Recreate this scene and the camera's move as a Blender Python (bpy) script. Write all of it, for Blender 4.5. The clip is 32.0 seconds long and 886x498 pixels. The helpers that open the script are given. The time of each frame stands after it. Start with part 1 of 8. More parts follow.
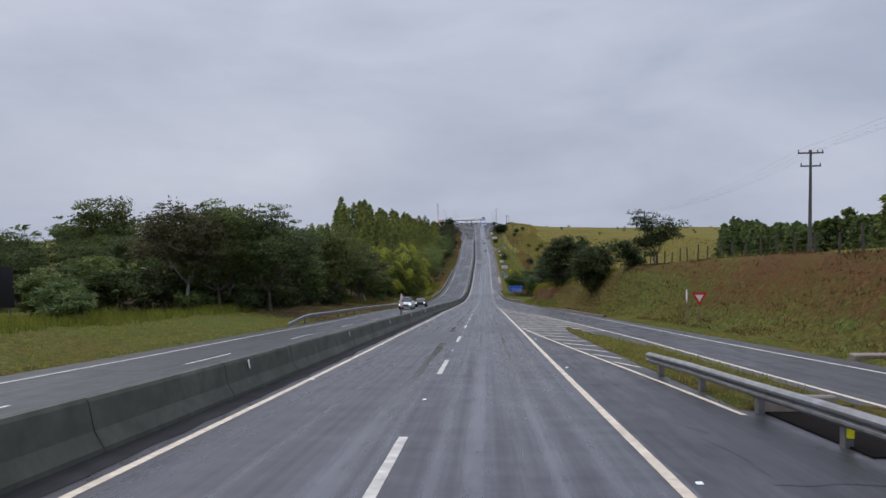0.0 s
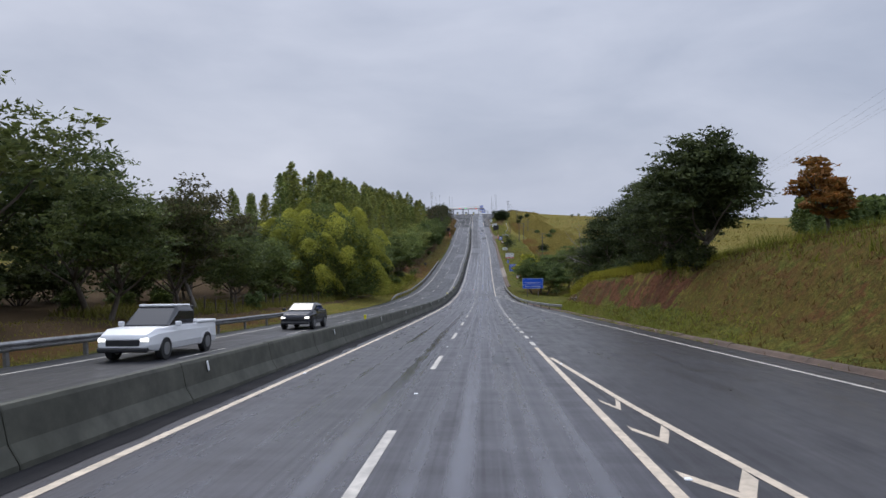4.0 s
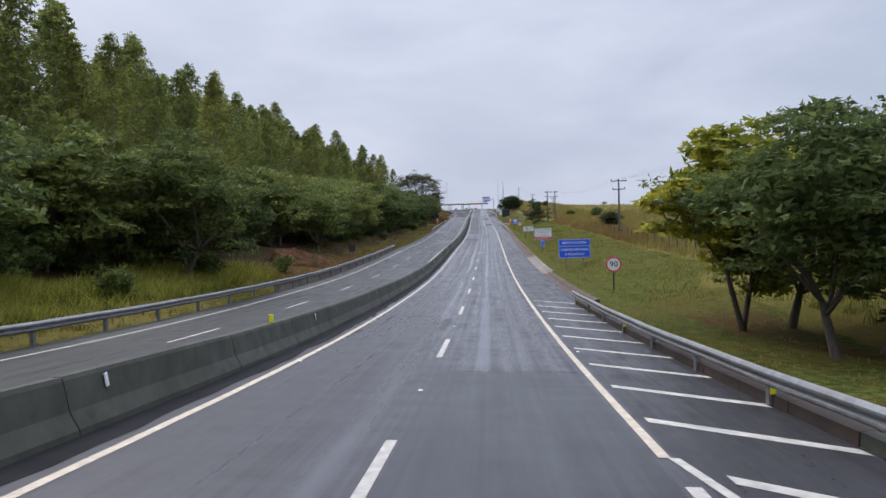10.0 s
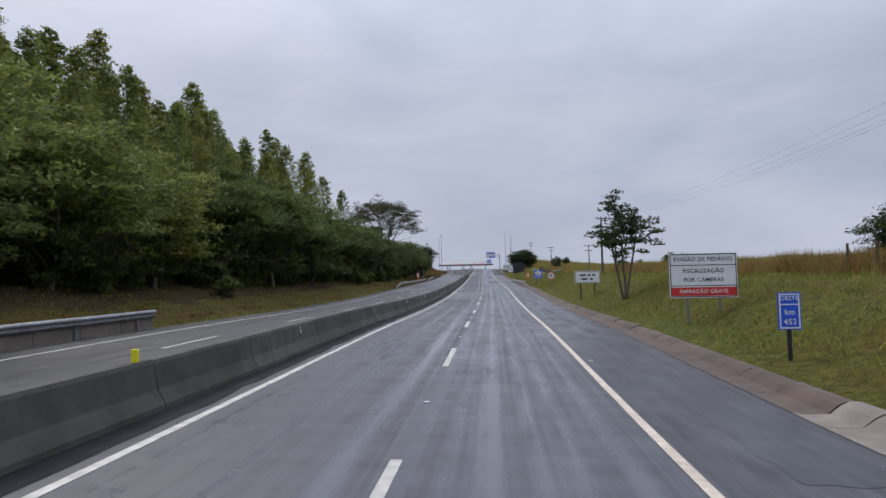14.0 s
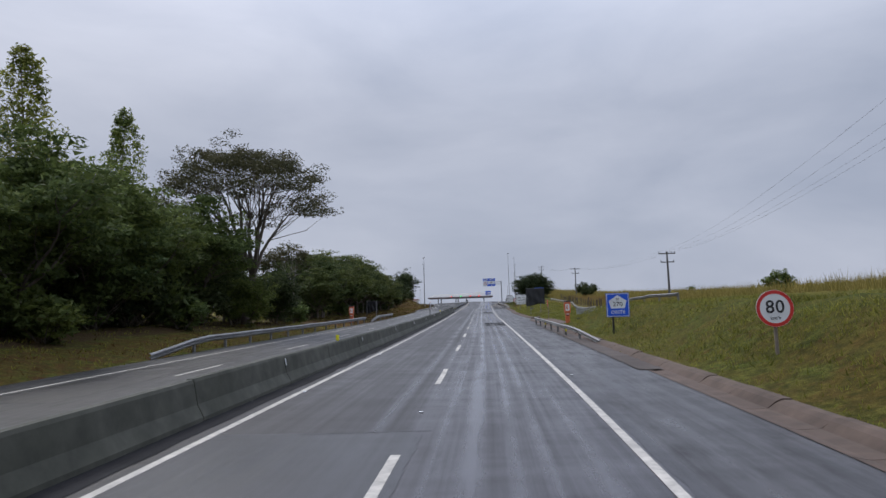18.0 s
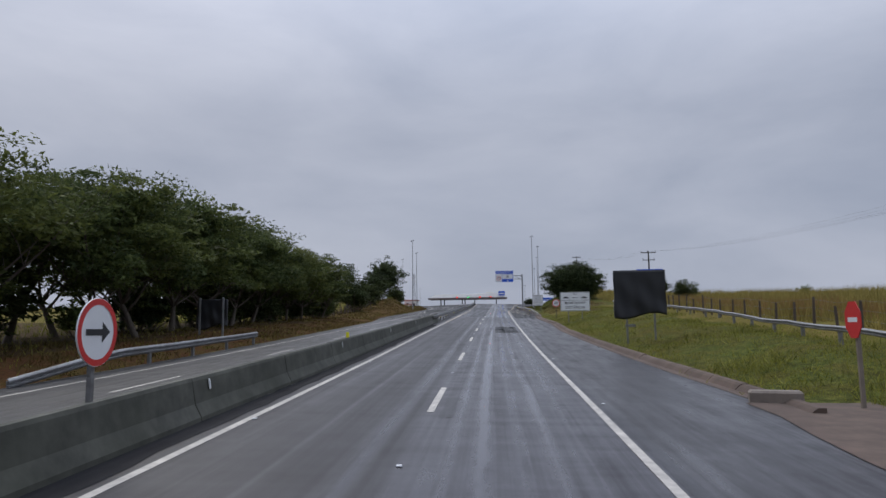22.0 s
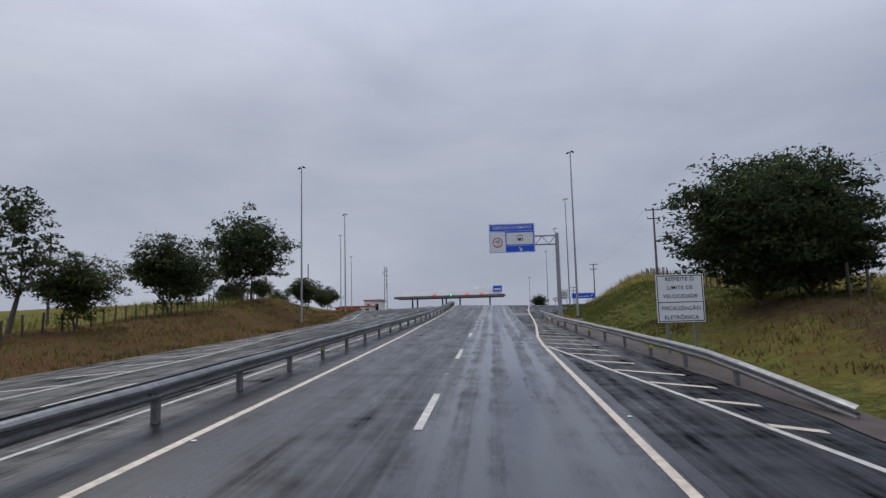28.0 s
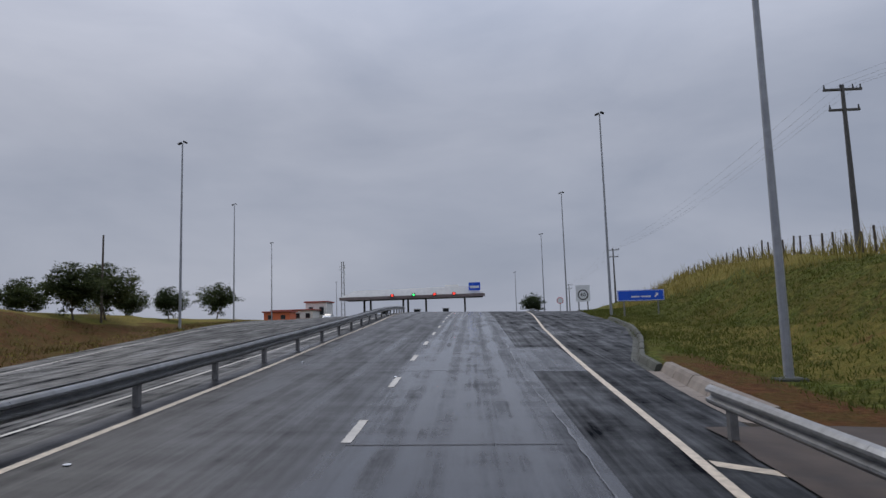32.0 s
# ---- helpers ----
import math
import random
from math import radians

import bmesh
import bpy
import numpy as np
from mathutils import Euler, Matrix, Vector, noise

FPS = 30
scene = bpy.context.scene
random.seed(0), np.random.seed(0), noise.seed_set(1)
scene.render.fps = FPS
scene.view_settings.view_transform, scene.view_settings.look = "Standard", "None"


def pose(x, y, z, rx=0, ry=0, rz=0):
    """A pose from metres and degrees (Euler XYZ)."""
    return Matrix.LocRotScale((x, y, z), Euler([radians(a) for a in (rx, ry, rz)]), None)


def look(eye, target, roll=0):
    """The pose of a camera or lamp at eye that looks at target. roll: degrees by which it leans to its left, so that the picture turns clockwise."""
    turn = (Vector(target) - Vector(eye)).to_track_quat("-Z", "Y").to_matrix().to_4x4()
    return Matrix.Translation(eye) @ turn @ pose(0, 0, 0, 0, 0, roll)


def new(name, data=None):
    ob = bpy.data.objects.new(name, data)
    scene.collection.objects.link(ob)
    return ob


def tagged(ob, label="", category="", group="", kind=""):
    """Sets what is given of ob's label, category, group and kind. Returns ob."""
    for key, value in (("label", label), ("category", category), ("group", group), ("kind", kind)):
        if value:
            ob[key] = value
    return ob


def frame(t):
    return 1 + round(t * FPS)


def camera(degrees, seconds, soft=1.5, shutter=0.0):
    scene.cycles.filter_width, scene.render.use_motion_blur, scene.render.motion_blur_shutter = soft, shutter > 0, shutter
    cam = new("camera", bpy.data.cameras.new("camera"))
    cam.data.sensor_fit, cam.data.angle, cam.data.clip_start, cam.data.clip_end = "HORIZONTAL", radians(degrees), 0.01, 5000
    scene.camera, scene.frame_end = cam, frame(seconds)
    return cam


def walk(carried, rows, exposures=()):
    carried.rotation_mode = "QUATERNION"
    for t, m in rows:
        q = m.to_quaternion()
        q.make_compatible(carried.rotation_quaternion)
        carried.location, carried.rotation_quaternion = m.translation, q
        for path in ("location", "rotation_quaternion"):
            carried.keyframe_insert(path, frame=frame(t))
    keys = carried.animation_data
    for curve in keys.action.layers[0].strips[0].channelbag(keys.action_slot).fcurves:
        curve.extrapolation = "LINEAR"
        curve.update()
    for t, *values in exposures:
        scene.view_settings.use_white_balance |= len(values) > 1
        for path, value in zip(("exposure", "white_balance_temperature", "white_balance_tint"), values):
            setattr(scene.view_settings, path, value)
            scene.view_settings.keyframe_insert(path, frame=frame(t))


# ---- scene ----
cam = camera(67.75, 32.0)
# seconds, x, y, z, yaw, pitch, roll
ROWS = [
    (0.0, 1.295, 0.47, 2.131, 3.40, -2.97, 1.11),
    (0.5, 1.349, 9.51, 1.006, 3.39, -2.88, 1.02),
    (1.0, 1.410, 18.69, -0.122, 3.41, -2.85, 1.18),
    (1.5, 1.433, 27.45, -1.176, 3.33, -3.09, 1.36),
    (2.0, 1.493, 36.73, -2.279, 3.22, -3.40, 1.15),
    (2.5, 1.529, 45.42, -3.324, 3.26, -3.56, 1.16),
    (3.0, 1.576, 53.71, -4.328, 3.26, -3.45, 1.46),
    (3.5, 1.470, 63.29, -5.473, 3.25, -3.34, 0.92),
    (5.5, 1.535, 98.40, -9.719, 3.36, -2.87, 1.38),
    (6.0, 1.526, 107.32, -10.800, 3.38, -2.87, 1.39),
    (6.5, 1.540, 116.48, -11.899, 3.38, -2.89, 1.39),
    (7.0, 1.573, 125.92, -13.010, 3.34, -2.87, 1.33),
    (7.5, 1.596, 135.49, -14.107, 3.40, -2.82, 1.28),
    (8.0, 1.650, 144.96, -15.177, 3.44, -2.97, 1.29),
    (8.5, 1.704, 154.30, -16.203, 3.52, -2.86, 1.31),
    (9.0, 1.734, 163.38, -17.163, 3.60, -2.90, 1.46),
    (9.5, 1.776, 172.64, -18.003, 3.61, -2.53, 1.54),
    (10.0, 1.829, 181.87, -18.762, 3.64, -2.16, 1.63),
    (10.5, 1.903, 190.98, -19.444, 3.63, -1.57, 1.65),
    (11.0, 1.918, 199.94, -20.042, 3.77, -1.15, 1.63),
    (11.5, 1.879, 208.92, -20.518, 3.91, -0.52, 1.54),
    (12.0, 1.825, 218.21, -20.835, 3.90, 0.40, 1.29),
    (12.5, 1.821, 227.48, -21.039, 3.74, 1.17, 1.12),
    (13.0, 1.873, 236.59, -21.138, 3.78, 2.15, 0.91),
    (13.5, 1.979, 245.48, -21.166, 3.87, 2.84, 0.97),
    (14.0, 2.008, 254.43, -21.108, 4.02, 3.68, 1.03),
    (14.5, 2.004, 263.49, -21.023, 4.18, 4.40, 1.21),
    (15.5, 2.170, 281.40, -20.545, 4.09, 5.38, 1.48),
    (16.5, 2.329, 299.21, -20.275, 3.99, 6.31, 1.75),
    (17.0, 2.393, 307.99, -20.023, 3.89, 6.74, 1.74),
    (17.5, 2.480, 316.48, -19.770, 3.99, 6.72, 1.73),
    (18.0, 2.531, 324.83, -19.489, 4.04, 6.69, 1.66),
    (18.5, 2.502, 332.99, -19.189, 4.14, 6.76, 1.53),
    (19.0, 2.442, 341.10, -18.874, 4.41, 6.85, 1.35),
    (19.5, 2.374, 349.38, -18.569, 4.49, 6.80, 1.22),
    (20.0, 2.325, 357.35, -18.325, 4.68, 6.72, 1.29),
    (20.5, 2.223, 365.26, -18.067, 4.88, 6.77, 1.24),
    (21.0, 2.102, 373.22, -17.788, 5.03, 6.83, 1.16),
    (21.5, 2.001, 381.11, -17.479, 5.10, 6.87, 0.93),
    (22.0, 1.937, 388.92, -17.165, 5.05, 6.84, 0.70),
    (22.5, 1.840, 396.68, -16.914, 4.97, 6.88, 0.83),
    (23.0, 1.725, 404.34, -16.644, 4.88, 6.93, 0.89),
    (23.5, 1.616, 412.14, -16.356, 4.79, 6.99, 0.91),
    (24.0, 1.546, 419.98, -16.039, 4.65, 7.02, 0.82),
    (24.5, 1.419, 427.87, -15.696, 4.58, 6.99, 0.62),
    (26.5, 1.268, 455.14, -14.512, 4.39, 6.57, 1.72),
    (27.0, 1.169, 462.10, -14.189, 4.36, 6.59, 1.67),
    (27.5, 1.123, 468.91, -13.875, 4.38, 6.77, 1.55),
    (28.0, 1.075, 475.58, -13.566, 4.48, 6.73, 1.47),
    (28.5, 0.993, 482.04, -13.254, 4.61, 6.84, 1.44),
    (29.0, 0.983, 488.39, -12.957, 4.63, 6.86, 1.22),
    (29.5, 0.943, 494.71, -12.685, 4.51, 6.85, 1.40),
    (30.0, 0.957, 500.99, -12.425, 4.49, 6.85, 1.42),
    (30.5, 1.049, 507.21, -12.167, 4.13, 6.75, 1.46),
    (31.0, 1.203, 513.24, -11.921, 3.68, 6.66, 1.37),
    (31.5, 1.413, 519.13, -11.635, 3.16, 6.73, 1.48),
    (32.0, 1.571, 525.00, -11.316, 2.59, 6.66, 1.77),
]
EXPOSURES = [(0.0, 0.02), (3.0, 0.07), (6.0, 0.29), (9.0, 0.37), (11.0, 0.31), (14.0, 0.05), (19.0, -0.1), (23.0, -0.24), (28.0, -0.24), (30.0, -0.28), (32.0, -0.42)]
walk(cam, [(t, pose(x, y, z, 90 + pitch, roll, yaw)) for t, x, y, z, yaw, pitch, roll in ROWS], EXPOSURES)

# ---------------------------------------------------------------- sky, sun
SUN_ELEV, SUN_ROT = radians(48), radians(-35)
world = bpy.data.worlds.new("overcast_sky")
scene.world = world
world.use_nodes = True
wn, wl = world.node_tree.nodes, world.node_tree.links
background = wn["Background"]
sky = wn.new("ShaderNodeTexSky")
sky.sky_type, sky.sun_disc = "NISHITA", False
sky.sun_elevation, sky.sun_rotation, sky.dust_density = SUN_ELEV, SUN_ROT, 4.0
w_tc, w_map = wn.new("ShaderNodeTexCoord"), wn.new("ShaderNodeMapping")
w_map.inputs["Scale"].default_value = (1.0, 1.0, 2.6)
wl.new(w_tc.outputs["Generated"], w_map.inputs["Vector"])
clouds = wn.new("ShaderNodeTexNoise")
clouds.inputs["Scale"].default_value, clouds.inputs["Detail"].default_value = 2.6, 7.0
clouds.inputs["Roughness"].default_value, clouds.inputs["Distortion"].default_value = 0.52, 0.25
wl.new(w_map.outputs["Vector"], clouds.inputs["Vector"])
tone = wn.new("ShaderNodeValToRGB")
tone.color_ramp.elements[0].position, tone.color_ramp.elements[0].color = 0.30, (4.22, 4.75, 6.08, 1)
tone.color_ramp.elements[1].position, tone.color_ramp.elements[1].color = 0.72, (6.16, 6.6, 7.92, 1)
wl.new(clouds.outputs["Fac"], tone.inputs["Fac"])
deck = wn.new("ShaderNodeMix")
deck.data_type = "RGBA"
deck.inputs[0].default_value = 0.93
wl.new(sky.outputs["Color"], deck.inputs[6])
wl.new(tone.outputs["Color"], deck.inputs[7])
# an overcast sky grows brighter towards the zenith
sep_z = wn.new("ShaderNodeSeparateXYZ")
wl.new(w_tc.outputs["Generated"], sep_z.inputs["Vector"])
rise = wn.new("ShaderNodeMapRange")
rise.interpolation_type = "SMOOTHSTEP"
for key, value in (("From Min", 0.25), ("From Max", 0.95), ("To Min", 1.0), ("To Max", 3.0)):
    rise.inputs[key].default_value = value
wl.new(sep_z.outputs["Z"], rise.inputs["Value"])
lift_sky = wn.new("ShaderNodeVectorMath")
lift_sky.operation = "SCALE"
wl.new(deck.outputs[2], lift_sky.inputs[0])
wl.new(rise.outputs["Result"], lift_sky.inputs["Scale"])
wl.new(lift_sky.outputs["Vector"], background.inputs["Color"])
background.inputs["Strength"].default_value = 0.09
sun = new("sun", bpy.data.lights.new("sun", "SUN"))
sun.data.energy, sun.data.angle, sun.data.color = 1.2, radians(25), (1.0, 0.96, 0.9)
sun.matrix_world = look((0, 0, 50), (-math.sin(SUN_ROT) * math.cos(SUN_ELEV), -math.cos(SUN_ROT) * math.cos(SUN_ELEV), 50 - math.sin(SUN_ELEV)))

# ---------------------------------------------------------------- materials
def mat(name, rough=0.7, metal=0.0, spec=0.5):
    m = bpy.data.materials.new(name)
    m.use_nodes = True
    b = m.node_tree.nodes["Principled BSDF"]
    b.inputs["Roughness"].default_value = rough
    b.inputs["Metallic"].default_value = metal
    b.inputs["Specular IOR Level"].default_value = spec
    return m, m.node_tree, b


def coords(nt, scale=(1, 1, 1), source="Object"):
    tc = nt.nodes.new("ShaderNodeTexCoord")
    mp = nt.nodes.new("ShaderNodeMapping")
    mp.inputs["Scale"].default_value = scale
    nt.links.new(tc.outputs[source], mp.inputs["Vector"])
    return mp.outputs["Vector"]


def noise_tex(nt, vec, scale, detail=6.0, rough=0.6, distort=0.0):
    n = nt.nodes.new("ShaderNodeTexNoise")
    n.inputs["Scale"].default_value = scale
    n.inputs["Detail"].default_value = detail
    n.inputs["Roughness"].default_value = rough
    n.inputs["Distortion"].default_value = distort
    nt.links.new(vec, n.inputs["Vector"])
    return n.outputs["Fac"]


def ramp(nt, fac, stops):
    r = nt.nodes.new("ShaderNodeValToRGB")
    e = r.color_ramp.elements
    while len(e) < len(stops):
        e.new(0.5)
    for el, (p, c) in zip(e, stops):
        el.position = p
        el.color = (*c, 1) if len(c) == 3 else c
    nt.links.new(fac, r.inputs["Fac"])
    return r.outputs["Color"]


def grey(nt, fac, p0, v0, p1, v1):
    return ramp(nt, fac, [(p0, (v0,) * 3), (p1, (v1,) * 3)])


def mix(nt, fac, a, b, blend="MIX"):
    n = nt.nodes.new("ShaderNodeMix")
    n.data_type, n.blend_type = "RGBA", blend
    for sock, val in ((n.inputs[0], fac), (n.inputs[6], a), (n.inputs[7], b)):
        if isinstance(val, (int, float)):
            sock.default_value = val
        elif isinstance(val, tuple):
            sock.default_value = (*val, 1)
        else:
            nt.links.new(val, sock)
    return n.outputs[2]


def bump(nt, b, height, strength=0.3, distance=0.02):
    n = nt.nodes.new("ShaderNodeBump")
    n.inputs["Strength"].default_value = strength
    n.inputs["Distance"].default_value = distance
    nt.links.new(height, n.inputs["Height"])
    nt.links.new(n.outputs["Normal"], b.inputs["Normal"])


def simple(name, c, rough=0.6, metal=0.0, var=0.25, scale=6.0, bump_s=0.1, source="Object", dirt=None):
    """A plain surface with two scales of variation and a little relief."""
    m, nt, b = mat(name, rough, metal)
    v = coords(nt, source=source)
    f1, f2 = noise_tex(nt, v, scale, 8), noise_tex(nt, v, scale * 0.17, 3)
    dark = tuple(x * (1 - var) for x in c)
    light = tuple(min(1, x * (1 + var * 0.6)) for x in c)
    col = ramp(nt, f1, [(0.3, dark), (0.7, light)])
    col = mix(nt, grey(nt, f2, 0.35, 0.0, 0.75, 0.6), col, dirt or dark)
    nt.links.new(col, b.inputs["Base Color"])
    nt.links.new(grey(nt, f2, 0.3, max(0.05, rough - 0.12), 0.7, min(1, rough + 0.1)), b.inputs["Roughness"])
    bump(nt, b, f1, bump_s, 0.01)
    return m


def asphalt(name, base, tracks=(), rough=(0.16, 0.55), spec=(0.12, 0.62), pools=0.5, gain=(0.40, 0.66, 0.55), darker_from=None, worn=0.6):
    """Wet asphalt on a map in road metres (u across, v along): aggregate, wheel tracks of water film, pools and drag marks."""
    m, nt, b = mat(name, 0.4)
    v = coords(nt, source="UV")
    fine = noise_tex(nt, v, 60.0, 3, 0.7)
    mid = noise_tex(nt, v, 1.1, 6, 0.62)
    big = noise_tex(nt, coords(nt, (0.16, 0.045, 1), "UV"), 1.0, 4, 0.55)
    streak = noise_tex(nt, coords(nt, (2.6, 0.03, 1), "UV"), 1.0, 4, 0.55)
    thin = noise_tex(nt, coords(nt, (9.0, 0.07, 1), "UV"), 1.0, 3, 0.6)
    cross = noise_tex(nt, coords(nt, (0.3, 1.5, 1), "UV"), 1.0, 4, 0.6)
    lumpy = noise_tex(nt, coords(nt, (1.6, 0.35, 1), "UV"), 1.0, 5, 0.65)
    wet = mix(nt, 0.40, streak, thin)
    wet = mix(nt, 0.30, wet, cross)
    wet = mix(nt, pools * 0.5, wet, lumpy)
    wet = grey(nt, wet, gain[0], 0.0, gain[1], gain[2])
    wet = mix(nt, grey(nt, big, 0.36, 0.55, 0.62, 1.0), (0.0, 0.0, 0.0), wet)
    if tracks:
        sep = nt.nodes.new("ShaderNodeSeparateXYZ")
        nt.links.new(v, sep.inputs["Vector"])
        wob = nt.nodes.new("ShaderNodeMath")
        wob.operation = "MULTIPLY_ADD"
        nt.links.new(noise_tex(nt, coords(nt, (0.0, 0.028, 1), "UV"), 1.0, 3, 0.5), wob.inputs[0])
        wob.inputs[1].default_value = 0.055
        nt.links.new(sep.outputs["X"], wob.inputs[2])
        pos = nt.nodes.new("ShaderNodeMapRange")
        for key, value in (("From Min", -5.0 + 0.0275), ("From Max", 5.0 + 0.0275)):
            pos.inputs[key].default_value = value
        nt.links.new(wob.outputs[0], pos.inputs["Value"])
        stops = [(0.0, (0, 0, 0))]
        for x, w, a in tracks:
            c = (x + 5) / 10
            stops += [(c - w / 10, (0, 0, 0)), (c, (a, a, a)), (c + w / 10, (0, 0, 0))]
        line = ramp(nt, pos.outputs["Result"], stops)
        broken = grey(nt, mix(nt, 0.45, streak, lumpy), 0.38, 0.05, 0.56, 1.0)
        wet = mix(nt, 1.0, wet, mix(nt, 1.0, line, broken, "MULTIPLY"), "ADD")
    col = ramp(nt, fine, [(0.3, tuple(x * 0.7 for x in base)), (0.75, tuple(x * 1.5 for x in base))])
    col = mix(nt, grey(nt, mid, 0.42, 0.0, 0.72, 0.5), col, tuple(x * 0.6 for x in base))
    col = mix(nt, grey(nt, big, 0.45, 0.0, 0.7, 0.45), col, tuple(x * 0.7 for x in base))
    # sky sheen on the wet streaks is also painted in, as a paler base colour
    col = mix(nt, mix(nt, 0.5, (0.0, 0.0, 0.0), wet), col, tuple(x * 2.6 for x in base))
    if darker_from is not None:
        # the passing lane gets a darker colour and less water film
        along = nt.nodes.new("ShaderNodeMapRange")
        for key, value in (("From Min", darker_from), ("From Max", darker_from + 60.0)):
            along.inputs[key].default_value = value
        nt.links.new(sep.outputs["Y"], along.inputs["Value"])
        lane = ramp(nt, pos.outputs["Result"], [(0.0, (worn, worn, worn * 1.03)), (0.482, (worn, worn, worn * 1.03)), (0.498, (0.88, 0.88, 0.88))])
        lane = mix(nt, along.outputs["Result"], (1.0, 1.0, 1.0), lane)
        col = mix(nt, 1.0, col, lane, "MULTIPLY")
        wet = mix(nt, 1.0, wet, lane, "MULTIPLY")
    nt.links.new(col, b.inputs["Base Color"])
    nt.links.new(grey(nt, wet, 0.0, rough[1], 0.9, rough[0]), b.inputs["Roughness"])
    nt.links.new(grey(nt, wet, 0.0, spec[0], 0.9, spec[1]), b.inputs["Specular IOR Level"])
    bump(nt, b, mix(nt, 0.3, fine, mid), 0.30, 0.006)
    return m


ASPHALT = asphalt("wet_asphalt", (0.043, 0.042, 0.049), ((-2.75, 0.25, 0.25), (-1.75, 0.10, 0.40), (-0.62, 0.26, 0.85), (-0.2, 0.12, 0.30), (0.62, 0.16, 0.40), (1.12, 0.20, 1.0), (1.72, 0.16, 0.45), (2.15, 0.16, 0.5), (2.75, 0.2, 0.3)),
                  (0.05, 0.52), (0.22, 1.0), 0.5, (0.38, 0.62, 0.76), darker_from=265.0, worn=0.42)
ASPHALT_OPP = asphalt("wet_asphalt_far_side", (0.020, 0.021, 0.025), (), (0.12, 0.5), (0.22, 0.85), 0.9)
ASPHALT_SHOULDER = asphalt("damp_shoulder_asphalt", (0.027, 0.026, 0.029), (), (0.10, 0.52), (0.24, 0.95), 1.0, (0.38, 0.64, 0.75))
ASPHALT_PATCH = asphalt("dark_repair_asphalt", (0.022, 0.022, 0.026), ((0.62, 0.16, 0.3), (1.12, 0.17, 0.6), (2.15, 0.16, 0.4), (2.75, 0.2, 0.3)), (0.08, 0.44), (0.38, 0.95), 0.9)
ASPHALT_WORN = asphalt("older_patched_asphalt", (0.027, 0.028, 0.033), (), (0.12, 0.40), (0.45, 0.9), 0.7)
ASPHALT_TOLL = asphalt("dark_rain_soaked_asphalt", (0.017, 0.018, 0.022), ((-2.4, 0.35, 0.12), (-1.1, 0.3, 0.15), (0.5, 0.2, 0.75), (1.1, 0.25, 0.9), (1.9, 0.35, 0.85), (2.7, 0.25, 0.7)), (0.04, 0.52), (0.0, 1.0), 0.8, (0.36, 0.58, 1.0), darker_from=300.0, worn=0.52)
ASPHALT_TOLL_SIDE = asphalt("dark_rain_soaked_side_asphalt", (0.009, 0.010, 0.012), (), (0.06, 0.7), (0.0, 0.8), 0.8, (0.42, 0.66, 0.85))
ASPHALT_ROUGH = asphalt("broken_open_asphalt", (0.016, 0.016, 0.018), (), (0.5, 0.85), (0.05, 0.2), 0.5)
PAINT = simple("worn_white_road_paint", (0.52, 0.485, 0.43), 0.5, 0, 0.4, 5.0, 0.15, dirt=(0.26, 0.25, 0.235))
PAINT_WARM = simple("yellowed_road_paint", (0.57, 0.48, 0.37), 0.6, 0, 0.35, 7.0, 0.2, dirt=(0.33, 0.28, 0.22))
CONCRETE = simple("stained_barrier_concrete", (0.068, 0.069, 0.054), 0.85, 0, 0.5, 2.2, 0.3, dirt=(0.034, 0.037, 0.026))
CONCRETE_DIRTY = simple("mud_stained_gutter_concrete", (0.110, 0.074, 0.055), 0.95, 0, 0.4, 2.0, 0.3, dirt=(0.055, 0.043, 0.036))
CONCRETE_LIGHT = simple("pale_gutter_concrete", (0.215, 0.178, 0.146), 0.75, 0, 0.3, 2.5, 0.25, dirt=(0.115, 0.087, 0.066))
STEEL = simple("galvanised_steel", (0.25, 0.255, 0.26), 0.45, 0.45, 0.35, 4.0, 0.05, dirt=(0.15, 0.14, 0.13))
STEEL_WET = simple("rain_wet_galvanised_steel", (0.19, 0.195, 0.20), 0.38, 0.45, 0.4, 4.0, 0.05, dirt=(0.10, 0.095, 0.085))
STEEL_DULL = simple("dull_galvanised_post", (0.20, 0.20, 0.20), 0.6, 0.4, 0.3, 6.0, 0.1, dirt=(0.12, 0.10, 0.085))
POLE_GREY = simple("grey_painted_steel", (0.30, 0.31, 0.33), 0.5, 0.2, 0.2, 5.0, 0.05)
CONCRETE_POLE = simple("weathered_concrete_pole", (0.095, 0.090, 0.086), 0.85, 0, 0.3, 5.0, 0.2)
WOOD_OLD = simple("old_fence_wood", (0.085, 0.065, 0.05), 0.9, 0, 0.4, 8.0, 0.4)
SIGN_BLUE = simple("blue_sign_sheeting", (0.004, 0.085, 0.60), 0.6, 0, 0.08, 1.5, 0.02)
SIGN_WHITE = simple("white_sign_sheeting", (0.72, 0.73, 0.74), 0.45, 0, 0.08, 1.5, 0.02)
SIGN_RED = simple("red_sign_sheeting", (0.55, 0.025, 0.022), 0.45, 0, 0.12, 2.0, 0.02)
SIGN_BLACK = simple("black_sign_lettering", (0.015, 0.015, 0.017), 0.5, 0, 0.1, 2.0, 0.02)
TARP = simple("black_plastic_sheet", (0.012, 0.013, 0.016), 0.45, 0, 0.3, 2.0, 0.25)
YELLOW = simple("yellow_reflector", (0.75, 0.68, 0.02), 0.4, 0, 0.1, 10.0, 0.02)
ORANGE = simple("orange_painted_casing", (0.62, 0.145, 0.055), 0.5, 0, 0.2, 3.0, 0.05)
BLACK = simple("black_painted_metal", (0.02, 0.02, 0.022), 0.5, 0.1, 0.2, 5.0, 0.05)
